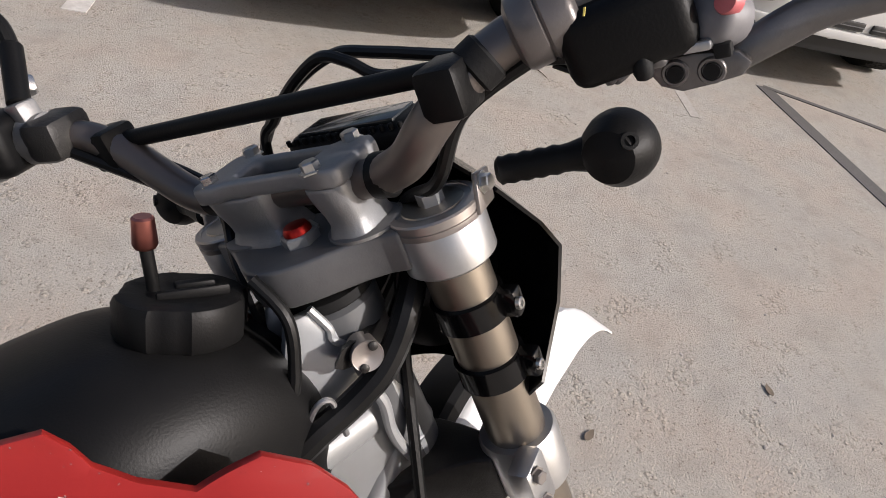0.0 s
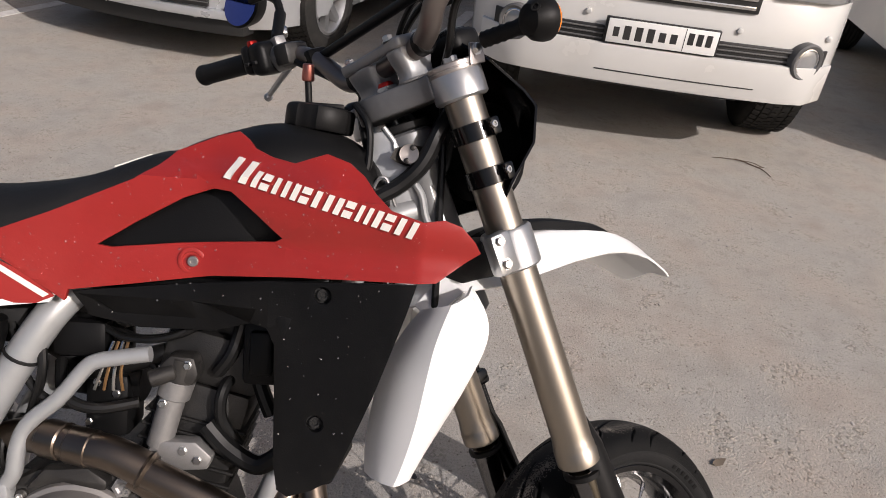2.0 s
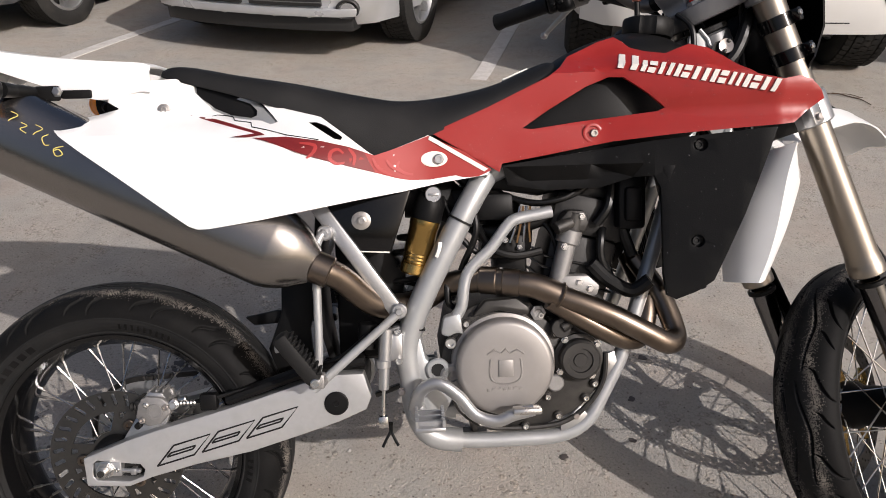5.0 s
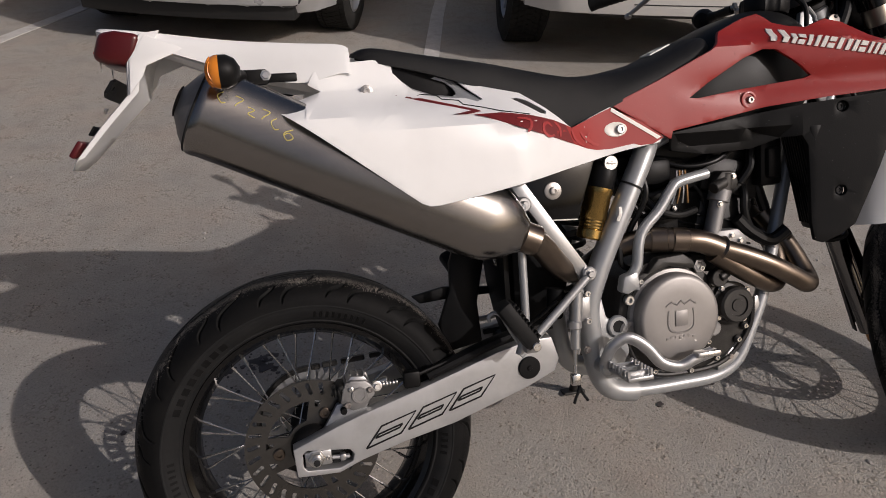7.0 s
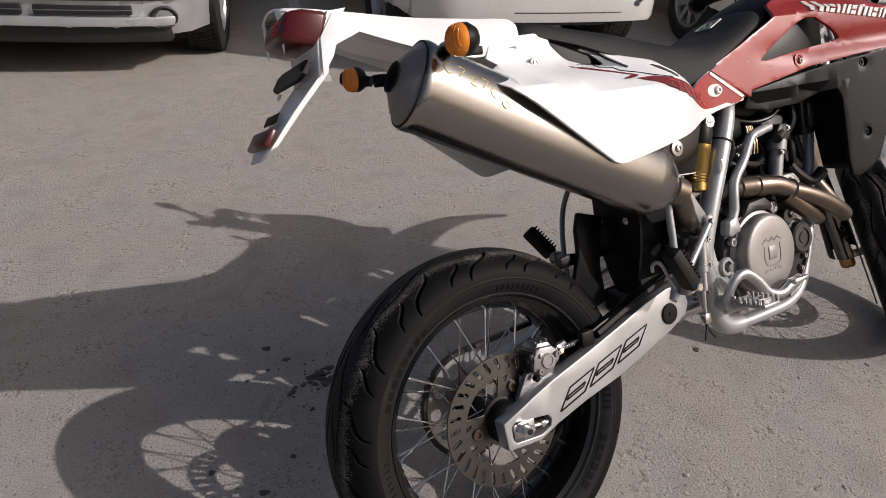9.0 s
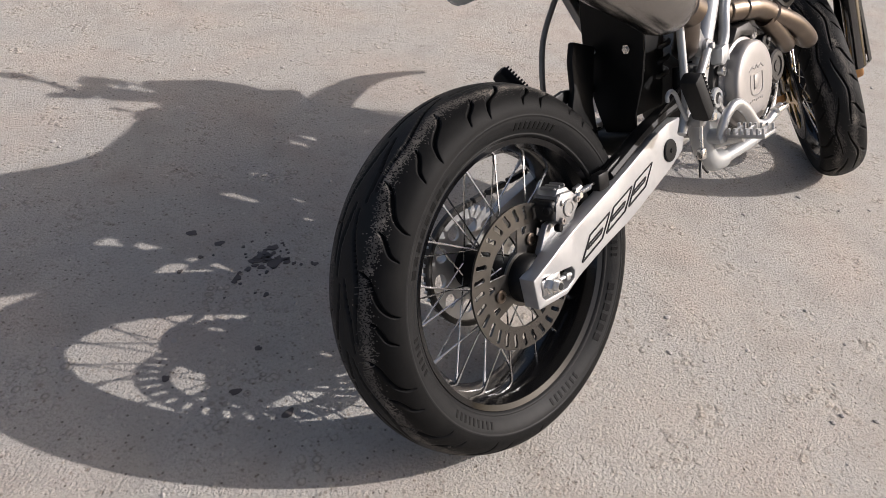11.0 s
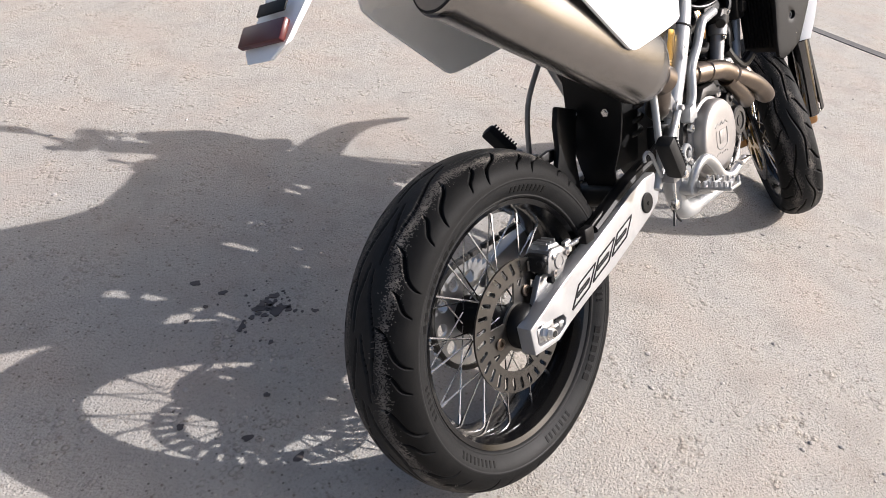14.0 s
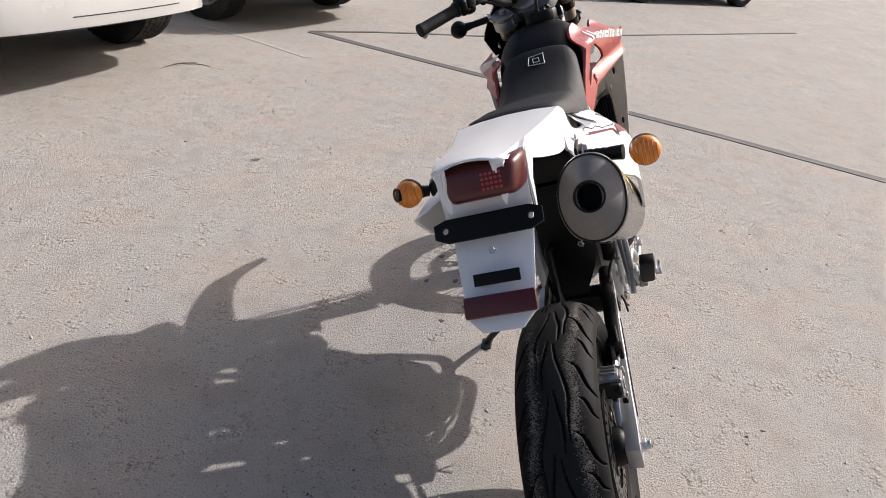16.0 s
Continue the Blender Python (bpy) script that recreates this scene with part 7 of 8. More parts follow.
head = on_bike("cylinder_head", at_cyl(merge(box((0.14, 0.135, 0.075), (0, 0, 0.115), 0.014, 2), box((0.115, 0.11, 0.035), (0, 0, 0.165), 0.012, 2))), SOOTY_CYL, "dark cylinder head")
tunnel = on_bike("coolant_housing", merge(rod((0.799, -0.082, 0.600), (0.820, -0.082, 0.682), 0.0165, 24), rod((0.816, -0.082, 0.668), (0.823, -0.082, 0.692), 0.0215, 24),
                                          block([(0.778, 0.588), (0.800, 0.612), (0.850, 0.612), (0.872, 0.592), (0.866, 0.574), (0.800, 0.570)], -0.098, -0.072, 0.004)), CAST, "grey cast coolant housing")
on_bike("housing_top", merge(rod((0.823, -0.082, 0.690), (0.831, -0.082, 0.722), 0.0205, 20), block([(0.806, 0.690), (0.800, 0.712), (0.815, 0.728), (0.846, 0.726), (0.852, 0.704), (0.846, 0.688)], -0.100, -0.066, 0.006)), DARK_CAST, "", tunnel)
on_bike("outlet_stub", rod((0.822, -0.094, 0.706), (0.792, -0.102, 0.696), 0.0115, 16), DARK_CAST, "", tunnel)
for p in ((0.834, -0.098, 0.600), (0.853, -0.098, 0.588), (0.808, -0.100, 0.664), (0.838, -0.100, 0.716)):
    on_bike("housing_bolt", hexbolt(p, (0, -1, 0.0), 0.0045, 0.004), STEEL, "", tunnel)
carb = on_bike("carburettor", merge(rod((0.67, -0.01, 0.68), (0.76, -0.01, 0.67), 0.036, 24), box((0.06, 0.07, 0.09), (0.72, -0.02, 0.64), 0.012, 2), rod((0.72, -0.02, 0.69), (0.72, -0.02, 0.745), 0.024, 20)), BLACK, "black carburettor")
for p in ((0.70, -0.058, 0.62), (0.735, -0.058, 0.66), (0.71, -0.058, 0.675)):
    on_bike("carb_screw", hexbolt(p, (0, -1, 0), 0.004, 0.004), STEEL, "", carb)
on_bike("intake_boot", loft([[(x + dx * 0.3, w * math.cos(a), z + h * math.sin(a)) for a in np.linspace(0, 2 * math.pi, 20, endpoint=False)] for x, dx, z, w, h in ((0.53, 0, 0.765, 0.062, 0.048), (0.575, 0, 0.758, 0.060, 0.047), (0.59, 0, 0.755, 0.054, 0.042), (0.61, 0, 0.748, 0.056, 0.045), (0.625, 0, 0.74, 0.048, 0.040), (0.65, 0, 0.72, 0.044, 0.036), (0.68, 0, 0.69, 0.038, 0.034))]), GRIP, "black rubber intake boot", carb)
# added black block closes the see-through gap below the tank
on_bike("under_tank_filler", block([(0.60, 0.806), (0.84, 0.79), (0.835, 0.766), (0.77, 0.752), (0.70, 0.765), (0.64, 0.772)], -0.06, 0.06, 0.008), BLACK, "black filler block under the tank")
on_bike("breather_hose", tube([(0.655, -0.03, 0.690), (0.70, -0.045, 0.688), (0.76, -0.05, 0.705), (0.83, -0.045, 0.728)], 0.014, 14, 5), HOSE, "thick black hose", carb)
on_bike("oil_tube", tube([(0.788, -0.088, 0.7255), (0.745, -0.090, 0.7185), (0.722, -0.092, 0.7135), (0.708, -0.093, 0.703), (0.678, -0.095, 0.664), (0.650, -0.097, 0.639), (0.636, -0.098, 0.620), (0.629, -0.1, 0.595), (0.625, -0.1, 0.565), (0.613, -0.1, 0.545)], 0.0105, 16, 4), SILVER_PAINT, "silver bent guard tube")
on_bike("tube_foot", block([(0.592, 0.548), (0.622, 0.556), (0.626, 0.515), (0.615, 0.52), (0.60, 0.512), (0.586, 0.518)], -0.112, -0.086, 0.006), SILVER_PAINT, "", engine)
on_bike("foot_bolt", capbolt((0.604, -0.098, 0.50), (0, -1, 0), 0.010, 0.010), STEEL, "", engine)
hoses = (([(0.66, -0.05, 0.70), (0.68, -0.085, 0.665), (0.72, -0.09, 0.65), (0.77, -0.075, 0.655)], 0.0075),
         ([(0.72, -0.04, 0.75), (0.77, -0.07, 0.74), (0.83, -0.08, 0.755), (0.88, -0.07, 0.79)], 0.006),
         ([(0.70, -0.05, 0.76), (0.75, -0.075, 0.742), (0.81, -0.085, 0.748), (0.86, -0.07, 0.775), (0.90, -0.06, 0.80)], 0.0045),
         ([(0.90, -0.07, 0.77), (0.89, -0.08, 0.73), (0.87, -0.075, 0.70)], 0.009),
         ([(0.96, -0.10, 0.60), (0.93, -0.09, 0.58), (0.89, -0.085, 0.60), (0.86, -0.08, 0.63)], 0.013),
         ([(0.64, -0.07, 0.77), (0.655, -0.09, 0.70), (0.63, -0.07, 0.63), (0.61, -0.06, 0.57)], 0.006),
         ([(0.97, 0.0, 0.80), (0.93, -0.05, 0.76), (0.92, -0.06, 0.70), (0.94, -0.06, 0.64)], 0.011))
hoses += (([(0.90, -0.03, 0.70), (0.88, -0.075, 0.68), (0.878, -0.08, 0.64), (0.90, -0.07, 0.60)], 0.008), ([(0.60, -0.055, 0.75), (0.625, -0.075, 0.69), (0.66, -0.08, 0.655), (0.71, -0.075, 0.648)], 0.0055),
          ([(0.585, -0.04, 0.60), (0.60, -0.075, 0.60), (0.605, -0.08, 0.565), (0.64, -0.07, 0.55)], 0.006), ([(0.76, -0.05, 0.72), (0.79, -0.06, 0.69), (0.80, -0.062, 0.65), (0.79, -0.06, 0.61)], 0.0045))
on_bike("throttle_body_cover", merge(box((0.07, 0.05, 0.05), (0.69, -0.045, 0.735), 0.01, 2), box((0.10, 0.08, 0.04), (0.66, -0.01, 0.75), 0.01, 2)), BLACK, "black cover over the carburettor")
on_bike("tie_wrap", tube([(0.583, -0.112, 0.655), (0.588, -0.114, 0.668), (0.590, -0.110, 0.680)], 0.0035, 6, flat=0.5), LETTER, "pale cable tie end")
for pts, r in hoses:
    on_bike("hose", tube(pts, r, 10, 8), HOSE, "black rubber engine hose")
for k in range(4):
    on_bike("wire", tube([(0.735 + 0.006 * k, -0.07, 0.735), (0.725 + 0.008 * k, -0.082, 0.70), (0.715 + 0.012 * k, -0.08, 0.672)], 0.0022, 6), COPPER if k % 2 else STEEL, "thin engine wire")
on_bike("wire_plug", box((0.03, 0.03, 0.06), (0.93, -0.09, 0.735), 0.006, 2), BLACK, "black wiring connector")
on_bike("coil_box", box((0.05, 0.05, 0.10), (0.93, -0.07, 0.74), 0.008, 2), BLACK, "black electrical box")
on_bike("engine_mount", block([(0.872, 0.462), (0.900, 0.470), (0.908, 0.440), (0.896, 0.424), (0.872, 0.430)], -0.088, -0.082, 0.002), ALU, "silver engine mount plate")
on_bike("engine_mount", block([(0.800, 0.340), (0.835, 0.372), (0.850, 0.356), (0.838, 0.334), (0.800, 0.324)], -0.094, -0.086, 0.002), ALU, "silver lower mount plate")
for p in ((0.884, -0.088, 0.447), (0.828, -0.094, 0.354), (0.562, -0.10, 0.36), (0.515, -0.1, 0.415)):
    on_bike("frame_bolt", hexbolt(p, (0, -1, 0), 0.0055, 0.005), BAR_CAP, "")
on_bike("pivot_boss", turned((0.580, -0.096, 0.452), (0, -1, 0), [(0.021, 0), (0.021, 0.006), (0.0185, 0.009), (0.0125, 0.009), (0.0115, 0.003)], 28), SILVER_PAINT, "silver ring round the swingarm pivot")
# black disc in the ring stands for the shade of the hole
on_bike("pivot_hole_shade", turned((0.580, -0.0965, 0.452), (0, -1, 0), [(0.0118, 0), (0.0118, 0.0045), (0.004, 0.005)], 20), SOOT_SHADE_BLACK, "")

# rear brake master cylinder
bmc = on_bike("rear_master_cylinder", merge(rod((0.487, -0.115, 0.475), (0.492, -0.115, 0.535), 0.012, 18), rod((0.484, -0.115, 0.425), (0.487, -0.115, 0.475), 0.009, 16), box((0.03, 0.02, 0.05), (0.505, -0.105, 0.50), 0.005, 2),
                                            rod((0.484, -0.115, 0.465), (0.485, -0.115, 0.48), 0.014, 18)), ALU, "small silver rear brake master cylinder")
on_bike("push_rod", rod((0.481, -0.115, 0.37), (0.484, -0.115, 0.43), 0.0035, 10), STEEL, "", bmc)
on_bike("clevis", box((0.018, 0.014, 0.022), (0.481, -0.115, 0.367), 0.003), STEEL, "", bmc)
on_bike("reservoir", rod((0.455, -0.095, 0.495), (0.46, -0.095, 0.54), 0.016, 18), BLACK, "", bmc)
for p in ((0.512, -0.116, 0.527), (0.512, -0.116, 0.475)):
    on_bike("mount_bolt", capbolt(p, (0, -1, 0), 0.006, 0.005), STEEL, "", bmc)

# brake pedal and footrests
pedal = on_bike("brake_pedal", tube([(0.535, -0.125, 0.385), (0.548, -0.135, 0.425), (0.578, -0.142, 0.44), (0.612, -0.146, 0.418), (0.640, -0.15, 0.385), (0.675, -0.155, 0.374), (0.705, -0.158, 0.385), (0.74, -0.158, 0.393)], 0.0115, 14, 6, flat=0.8), ALU, "silver forged brake pedal")
on_bike("pedal_tip", box((0.05, 0.022, 0.012), (0.728, -0.162, 0.394), 0.004, 2), STEEL, "", pedal)
on_bike("pedal_pivot", turned((0.54, -0.10, 0.385), (0, -1, 0), [(0.016, 0), (0.016, 0.03), (0.012, 0.034)], 18), SILVER_PAINT, "", pedal)


def footrest(sign):
    bm = box((0.05, 0.075, 0.008), (0.562, sign * 0.175, 0.385), 0.002)
    for k in range(7):
        for j in (-1, 1):
            bm = merge(bm, box((0.006, 0.005, 0.016), (0.562 + j * 0.022, sign * (0.142 + 0.011 * k), 0.393), 0.001, 1))
    for k in range(3):
        bm = merge(bm, box((0.044, 0.006, 0.014), (0.562, sign * (0.150 + 0.024 * k), 0.390), 0.001, 1))
    return merge(bm, tube([(0.555, sign * 0.09, 0.36), (0.558, sign * 0.13, 0.375), (0.562, sign * 0.16, 0.38)], 0.012, 12))


on_bike("footrest", footrest(-1), ALU, "silver serrated footrest")
on_bike("footrest", footrest(1), ALU, "silver serrated footrest")
on_bike("drain_hose", tube([(0.49, -0.10, 0.36), (0.492, -0.105, 0.345), (0.484, -0.108, 0.33), (0.478, -0.11, 0.318)], 0.0028, 7), HOSE, "short black drain hose")
on_bike("drain_hose", tube([(0.495, -0.10, 0.36), (0.494, -0.105, 0.345), (0.50, -0.108, 0.33), (0.506, -0.112, 0.32)], 0.0028, 7), HOSE, "short black drain hose")
stand = on_bike("side_stand", tube([(0.62, 0.115, 0.36), (0.64, 0.19, 0.30), (0.665, 0.28, 0.228), (0.68, 0.360, 0.156)], (0.012, 0.010), 12), DARK_CAST, "dark side stand, folded out")
on_bike("stand_foot", box((0.06, 0.05, 0.008), (0.68, 0.366, 0.152), 0.003), DARK_CAST, "", stand)

# ---- parked cars ----


def wheel_parts(car, x, y, r, w, rim_r, n_spokes, steer=0.0, facing=1, paint=None, tread=False):
    at = Matrix.Translation((x, y, r)) @ Matrix.Rotation(steer, 4, "Z") @ Matrix.Rotation(radians(90) * facing, 4, "Z")
    t = [(rim_r, -w * 0.42), (rim_r + 0.02, -w * 0.5), (r - 0.05, -w * 0.52), (r - 0.012, -w * 0.44)]
    for k in range(6):
        yy = -w * 0.36 + w * 0.72 * k / 5
        t += [(r, yy - 0.012), (r, yy + 0.010), (r - 0.008, yy + 0.012), (r - 0.008, yy + 0.016)]
    t += [(r - 0.012, w * 0.44), (r - 0.05, w * 0.52), (rim_r + 0.02, w * 0.5), (rim_r, w * 0.42)]
    wheel = part("wheel", ring_band([(rim_r + 0.004, -w * 0.44), (rim_r - 0.012, -w * 0.46), (rim_r - 0.03, -w * 0.3), (rim_r - 0.04, w * 0.3), (rim_r, w * 0.42)], 48), paint or ALU, car, "alloy car wheel", at)
    rubber = part("tyre", ring_band(t, 72), CAR_TYRE, wheel, "worn dusty car tyre", at)
    if tread:
        bm = None
        verts, faces = [], []
        for k in range(58):
            for col in range(5):
                a0, a1 = 2 * math.pi * (k + 0.5 * (col % 2)) / 58, 2 * math.pi * (k + 0.5 * (col % 2) + 0.72) / 58
                y0, y1 = -w * 0.45 + w * 0.9 * col / 5 + 0.004, -w * 0.45 + w * 0.9 * (col + 1) / 5 - 0.004
                o, skew = len(verts), 0.012 * (1 if col < 2 else -1 if col > 2 else 0) / r
                for rr, g in ((r - 0.012, 0), (r + 0.004, 0.1)):
                    for aa, yy in ((a0, y0), (a1, y0), (a1, y1), (a0, y1)):
                        aa = aa + (skew if yy == y1 else 0)
                        verts.append((rr * math.cos(aa), yy, rr * math.sin(aa)))
                faces += [(o + 4, o + 5, o + 6, o + 7)] + [(o + i, o + (i + 1) % 4, o + 4 + (i + 1) % 4, o + 4 + i) for i in range(4)]
        me = bpy.data.meshes.new("tread")
        me.from_pydata([at @ Vector(v) for v in verts], [], faces)
        me.materials.append(CAR_TYRE)
        ob = new("tread", me)
        ob.parent = rubber
        ob["kind"] = "stuff"
    bm = None
    for k in range(n_spokes):
        a = 2 * math.pi * k / n_spokes
        b = loft([[(0.03, -w * 0.36, -0.03), (0.03, -w * 0.36, 0.03), (0.03, -w * 0.22, 0.03), (0.03, -w * 0.22, -0.03)],
                  [(rim_r - 0.02, -w * 0.40, -0.022), (rim_r - 0.02, -w * 0.40, 0.022), (rim_r - 0.02, -w * 0.2, 0.022), (rim_r - 0.02, -w * 0.2, -0.022)]])
        b.transform(Matrix.Rotation(-a, 4, "Y"))
        bm = merge(bm, b) if bm else b
    part("wheel_spokes", merge(bm, turned((0, -w * 0.2, 0), (0, -1, 0), [(0.07, 0), (0.07, w * 0.17), (0.05, w * 0.2)], 24)), paint or ALU, wheel, "", at)
    part("wheel_back", turned((0, w * 0.1, 0), (0, -1, 0), [(rim_r - 0.035, 0), (rim_r - 0.035, 0.01), (0.05, 0.012)], 40), CAR_BLACK, wheel, "", at)


def car_body(half, length, profile, bow, corner, tuck=0.06):
    """A car shell: the side profile carried across the width, bowed at the nose and rounded at its corners."""
    stations = [-1, -0.985, -0.94, -0.85, -0.7, -0.45, -0.2, 0.2, 0.45, 0.7, 0.85, 0.94, 0.985, 1]
    rings = []
    for t in stations:
        ring = []
        for y, z in profile:
            k = abs(t)
            shift = bow * k ** 2.2 + corner * max(0, (k - 0.7) / 0.3) ** 2.5
            yy = y + shift * max(0, 1 - y / 1.0) if y < 1.0 else y - shift * 0.6 * max(0, 1 - (length - y) / 1.0) if y > length - 1.0 else y
            xx = t * half
            if z > 0.95:
                xx *= 1 - 0.20 * (z - 0.95) / 0.6
            if k > 0.97:
                zz = z * (1 - 0.0) + (0.03 if z < 0.4 else -0.02)
            else:
                zz = z
            if z < 0.45:
                xx *= 1 - tuck * (0.45 - z)
            ring.append((xx, yy, zz))
        rings.append(ring)
    bm = bmesh.new()
    rows_ = [[bm.verts.new(p) for p in r] for r in rings]
    n = len(profile)
    for a, b in zip(rows_, rows_[1:]):
        for k in range(n):
            bm.faces.new((a[k], a[(k + 1) % n], b[(k + 1) % n], b[k]))
    for r in (rows_[0], rows_[-1]):
        es = [bm.edges.get((r[k], r[(k + 1) % n])) for k in range(n)]
        bmesh.ops.triangle_fill(bm, use_beauty=True, edges=es)
    return bm


def arch(y, r, z0, n=9):
    """Points of a wheel arch from front to back along the sill."""
    out = []
    for k in range(n):
        a = math.pi * k / (n - 1)
        out.append((y - r * math.cos(a), max(z0, 0.36 + r * math.sin(a) * 1.0)))
    return out


def front_y(x, half, bow, corner, y=0.0):
    k = abs(x) / half
    return y + (bow * k ** 2.2 + corner * max(0, (k - 0.7) / 0.3) ** 2.5) * max(0, 1 - y)


def nose_strip(x0, x1, z0, z1, depth, half, bow, corner, base=0.0, n=14, th=0.03):
    """A band that follows the nose, standing depth proud of it."""
    rows_ = []
    for i in range(n + 1):
        x = x0 + (x1 - x0) * i / n
        y = front_y(x, half, bow, corner) + base - depth
        rows_.append([(x, y, z0), (x, y, z1), (x, y + th, z1), (x, y + th, z0)])
    bm = loft(rows_)
    return soften(bm, min(0.006, (z1 - z0) * 0.3), 2, 50)


def make_car(label, paint, half, length, bow, corner, sill, hood, roof, axle, base, r, w, rim_r, n_spokes, at, steer=0.0, suv=False, lift=0.0):
    """A parked car; lift raises or lowers the fittings of its nose."""
    car = new("car")
    tagged(car, label, "car", "cars parked round the motorcycle")
    rear = axle + base
    prof = [(0.06, sill), (0.02, sill + 0.05), (0.0, 0.50), (0.015, 0.66), (0.05, hood - 0.16), (0.16, hood - 0.05), (0.5, hood), (1.05, hood + 0.06), (1.75, roof - 0.03), (2.3, roof), (length - 0.9, roof - 0.04),
            (length - 0.3, hood + 0.12), (length - 0.02, hood), (length, 0.55), (length - 0.1, sill)]
    under = [(y, z) for y, z in arch(rear, r * 1.16, sill)[::-1]] + [(rear - r * 1.25, sill), (axle + r * 1.25, sill)] + [(y, z) for y, z in arch(axle, r * 1.16, sill)[::-1]]
    part("body", car_body(half, length, prof + under, bow, corner), paint, car, "", None, 40)
    N = lambda *a, **k: nose_strip(*a, half=half, bow=bow, corner=corner, **k)
    part("windscreen", loft([[(x, 1.12 + 0.05 * abs(x), hood + 0.10), (x * 0.86, 1.72, roof - 0.05), (x * 0.86, 1.745, roof - 0.035), (x, 1.14, hood + 0.135)] for x in (-half * 0.82, -half * 0.4, 0, half * 0.4, half * 0.82)]), CAR_GLASS, car)
    for s in (-1, 1):
        wheel_parts(car, s * (half - w * 0.55), axle, r, w, rim_r, n_spokes, steer, s, None, True)
        wheel_parts(car, s * (half - w * 0.55), rear, r, w, rim_r, n_spokes, 0, s, None)
        part("headlight", N(s * half * 0.97 if s < 0 else half * 0.52, -half * 0.52 if s < 0 else half * 0.97, hood - 0.2, hood - 0.06, 0.012, base=0.03, th=0.08), LAMP_GLASS, car, "clear headlight")
        part("wheel_well", turned((s * (half - w * 0.9), axle, r + 0.2), (s, 0, 0), [(r * 0.85, -0.3), (r * 0.86, 0.02), (r * 0.7, 0.021)], 28), CAR_BLACK, car)
    part("underbody", box((half * 1.7, length - 0.7, 0.08), (0, length / 2, sill + 0.05), 0.02, 1), CAR_BLACK, car)
    if suv:
        part("bumper_lip", N(-half * 0.93, half * 0.93, sill - 0.005, sill + 0.18, 0.035, th=0.1), paint, car, "white lower bumper")
        part("lip_slot", N(-half * 0.30, half * 0.52, sill + 0.052, sill + 0.058, 0.0375, th=0.03), CAR_BLACK, car, "thin dark slot")
        part("lip_underside", N(-half * 0.5, half * 0.5, sill - 0.05, sill + 0.0, 0.0, th=0.25, base=0.10), CAR_BLACK, car, "dark skid panel")
        for a, b in ((-half * 0.86, -0.27), (0.27, half * 0.86)):
            part("lower_grille", N(a, b, 0.565 + lift, 0.665 + lift, 0.005, th=0.02), CAR_BLACK, car, "dark lower grille")
            for k in range(4):
                part("grille_slat", N(a if a > 0 else a + 0.18, b - 0.18 if b > 0 and a > 0 else b, 0.578 + lift + 0.023 * k, 0.585 + lift + 0.023 * k, 0.012, th=0.02), CAR_GREY_TRIM, car)
            fx = (half * 0.745) * (1 if a > 0 else -1)
            fy = front_y(fx, half, bow, corner)
            out = 0.45 * (1 if a > 0 else -1)
            part("fog_lamp_bezel", turned((fx, fy - 0.01, 0.615 + lift), (out, -1, 0.0), [(0.088, -0.05), (0.088, 0.010), (0.080, 0.018), (0.066, 0.012), (0.062, -0.01)], 28), CAR_GREY_TRIM, car, "grey fog lamp bezel")
            part("lamp_ring", turned((fx, fy - 0.01, 0.615 + lift), (out, -1, 0.0), [(0.066, -0.01), (0.066, 0.010), (0.060, 0.012), (0.057, 0.004)], 28), CHROME, car, "chrome lamp ring")
            part("fog_lamp", turned((fx, fy - 0.01, 0.615 + lift), (out, -1, 0), [(0.058, -0.03), (0.058, 0.002), (0.05, 0.007), (0.02, 0.009)], 28), LAMP_GLASS, car, "round fog lamp")
        part("grille", N(-0.42, 0.42, 0.80 + lift, 0.93 + lift, 0.014, th=0.04, base=0.03), CAR_BLACK, car, "dark upper grille")
        for k in range(3):
            part("grille_bar", N(-0.40, 0.40, 0.815 + lift + 0.04 * k, 0.835 + lift + 0.04 * k, 0.022, th=0.02, base=0.03), CHROME, car, "chrome grille bar")
        for x in (-0.36, 0.36, -0.78, 0.80):
            part("parking_sensor", turned((x, front_y(x, half, bow, corner) + 0.012, 0.72 + lift), (0, -1, 0), [(0.014, -0.01), (0.014, 0.006), (0.011, 0.008)], 16), paint, car)
        plate = part("number_plate", box((0.52, 0.008, 0.112), (0.0, -0.034, 0.655 + lift), 0.004), PLATE_WHITE, car, "white number plate with dark bars")
        part("plate_frame", N(-0.272, 0.272, 0.592 + lift, 0.716 + lift, 0.026, th=0.02), CAR_BLACK, plate, "", None)
        x = -0.235
        for wd, h in ((0.035, 0.045), (0.042, 0.065), (0.042, 0.065), (0.042, 0.065), (0.04, 0.045), (0.04, 0.045)):
            part("plate_bar", box((wd * 0.8, 0.002, h), (x + wd / 2, -0.0385, 0.652 + lift), 0.002, 1), PLATE_DARK, plate)
            x += wd + 0.014
        for k in range(3):
            part("plate_bar", box((0.028, 0.002, 0.055), (0.135 + 0.042 * k, -0.0385, 0.663 + lift), 0.002, 1), PLATE_DARK, plate)
        part("plate_line", box((0.003, 0.002, 0.105), (0.106, -0.0385, 0.655 + lift), 0.0005, 1), PLATE_DARK, plate)
    else:
        part("bumper_trim", N(-half * 0.74, half * 0.74, sill - 0.03, sill + 0.06, 0.0, th=0.12, base=0.02), CAR_BLACK, car, "black plastic lower valance")
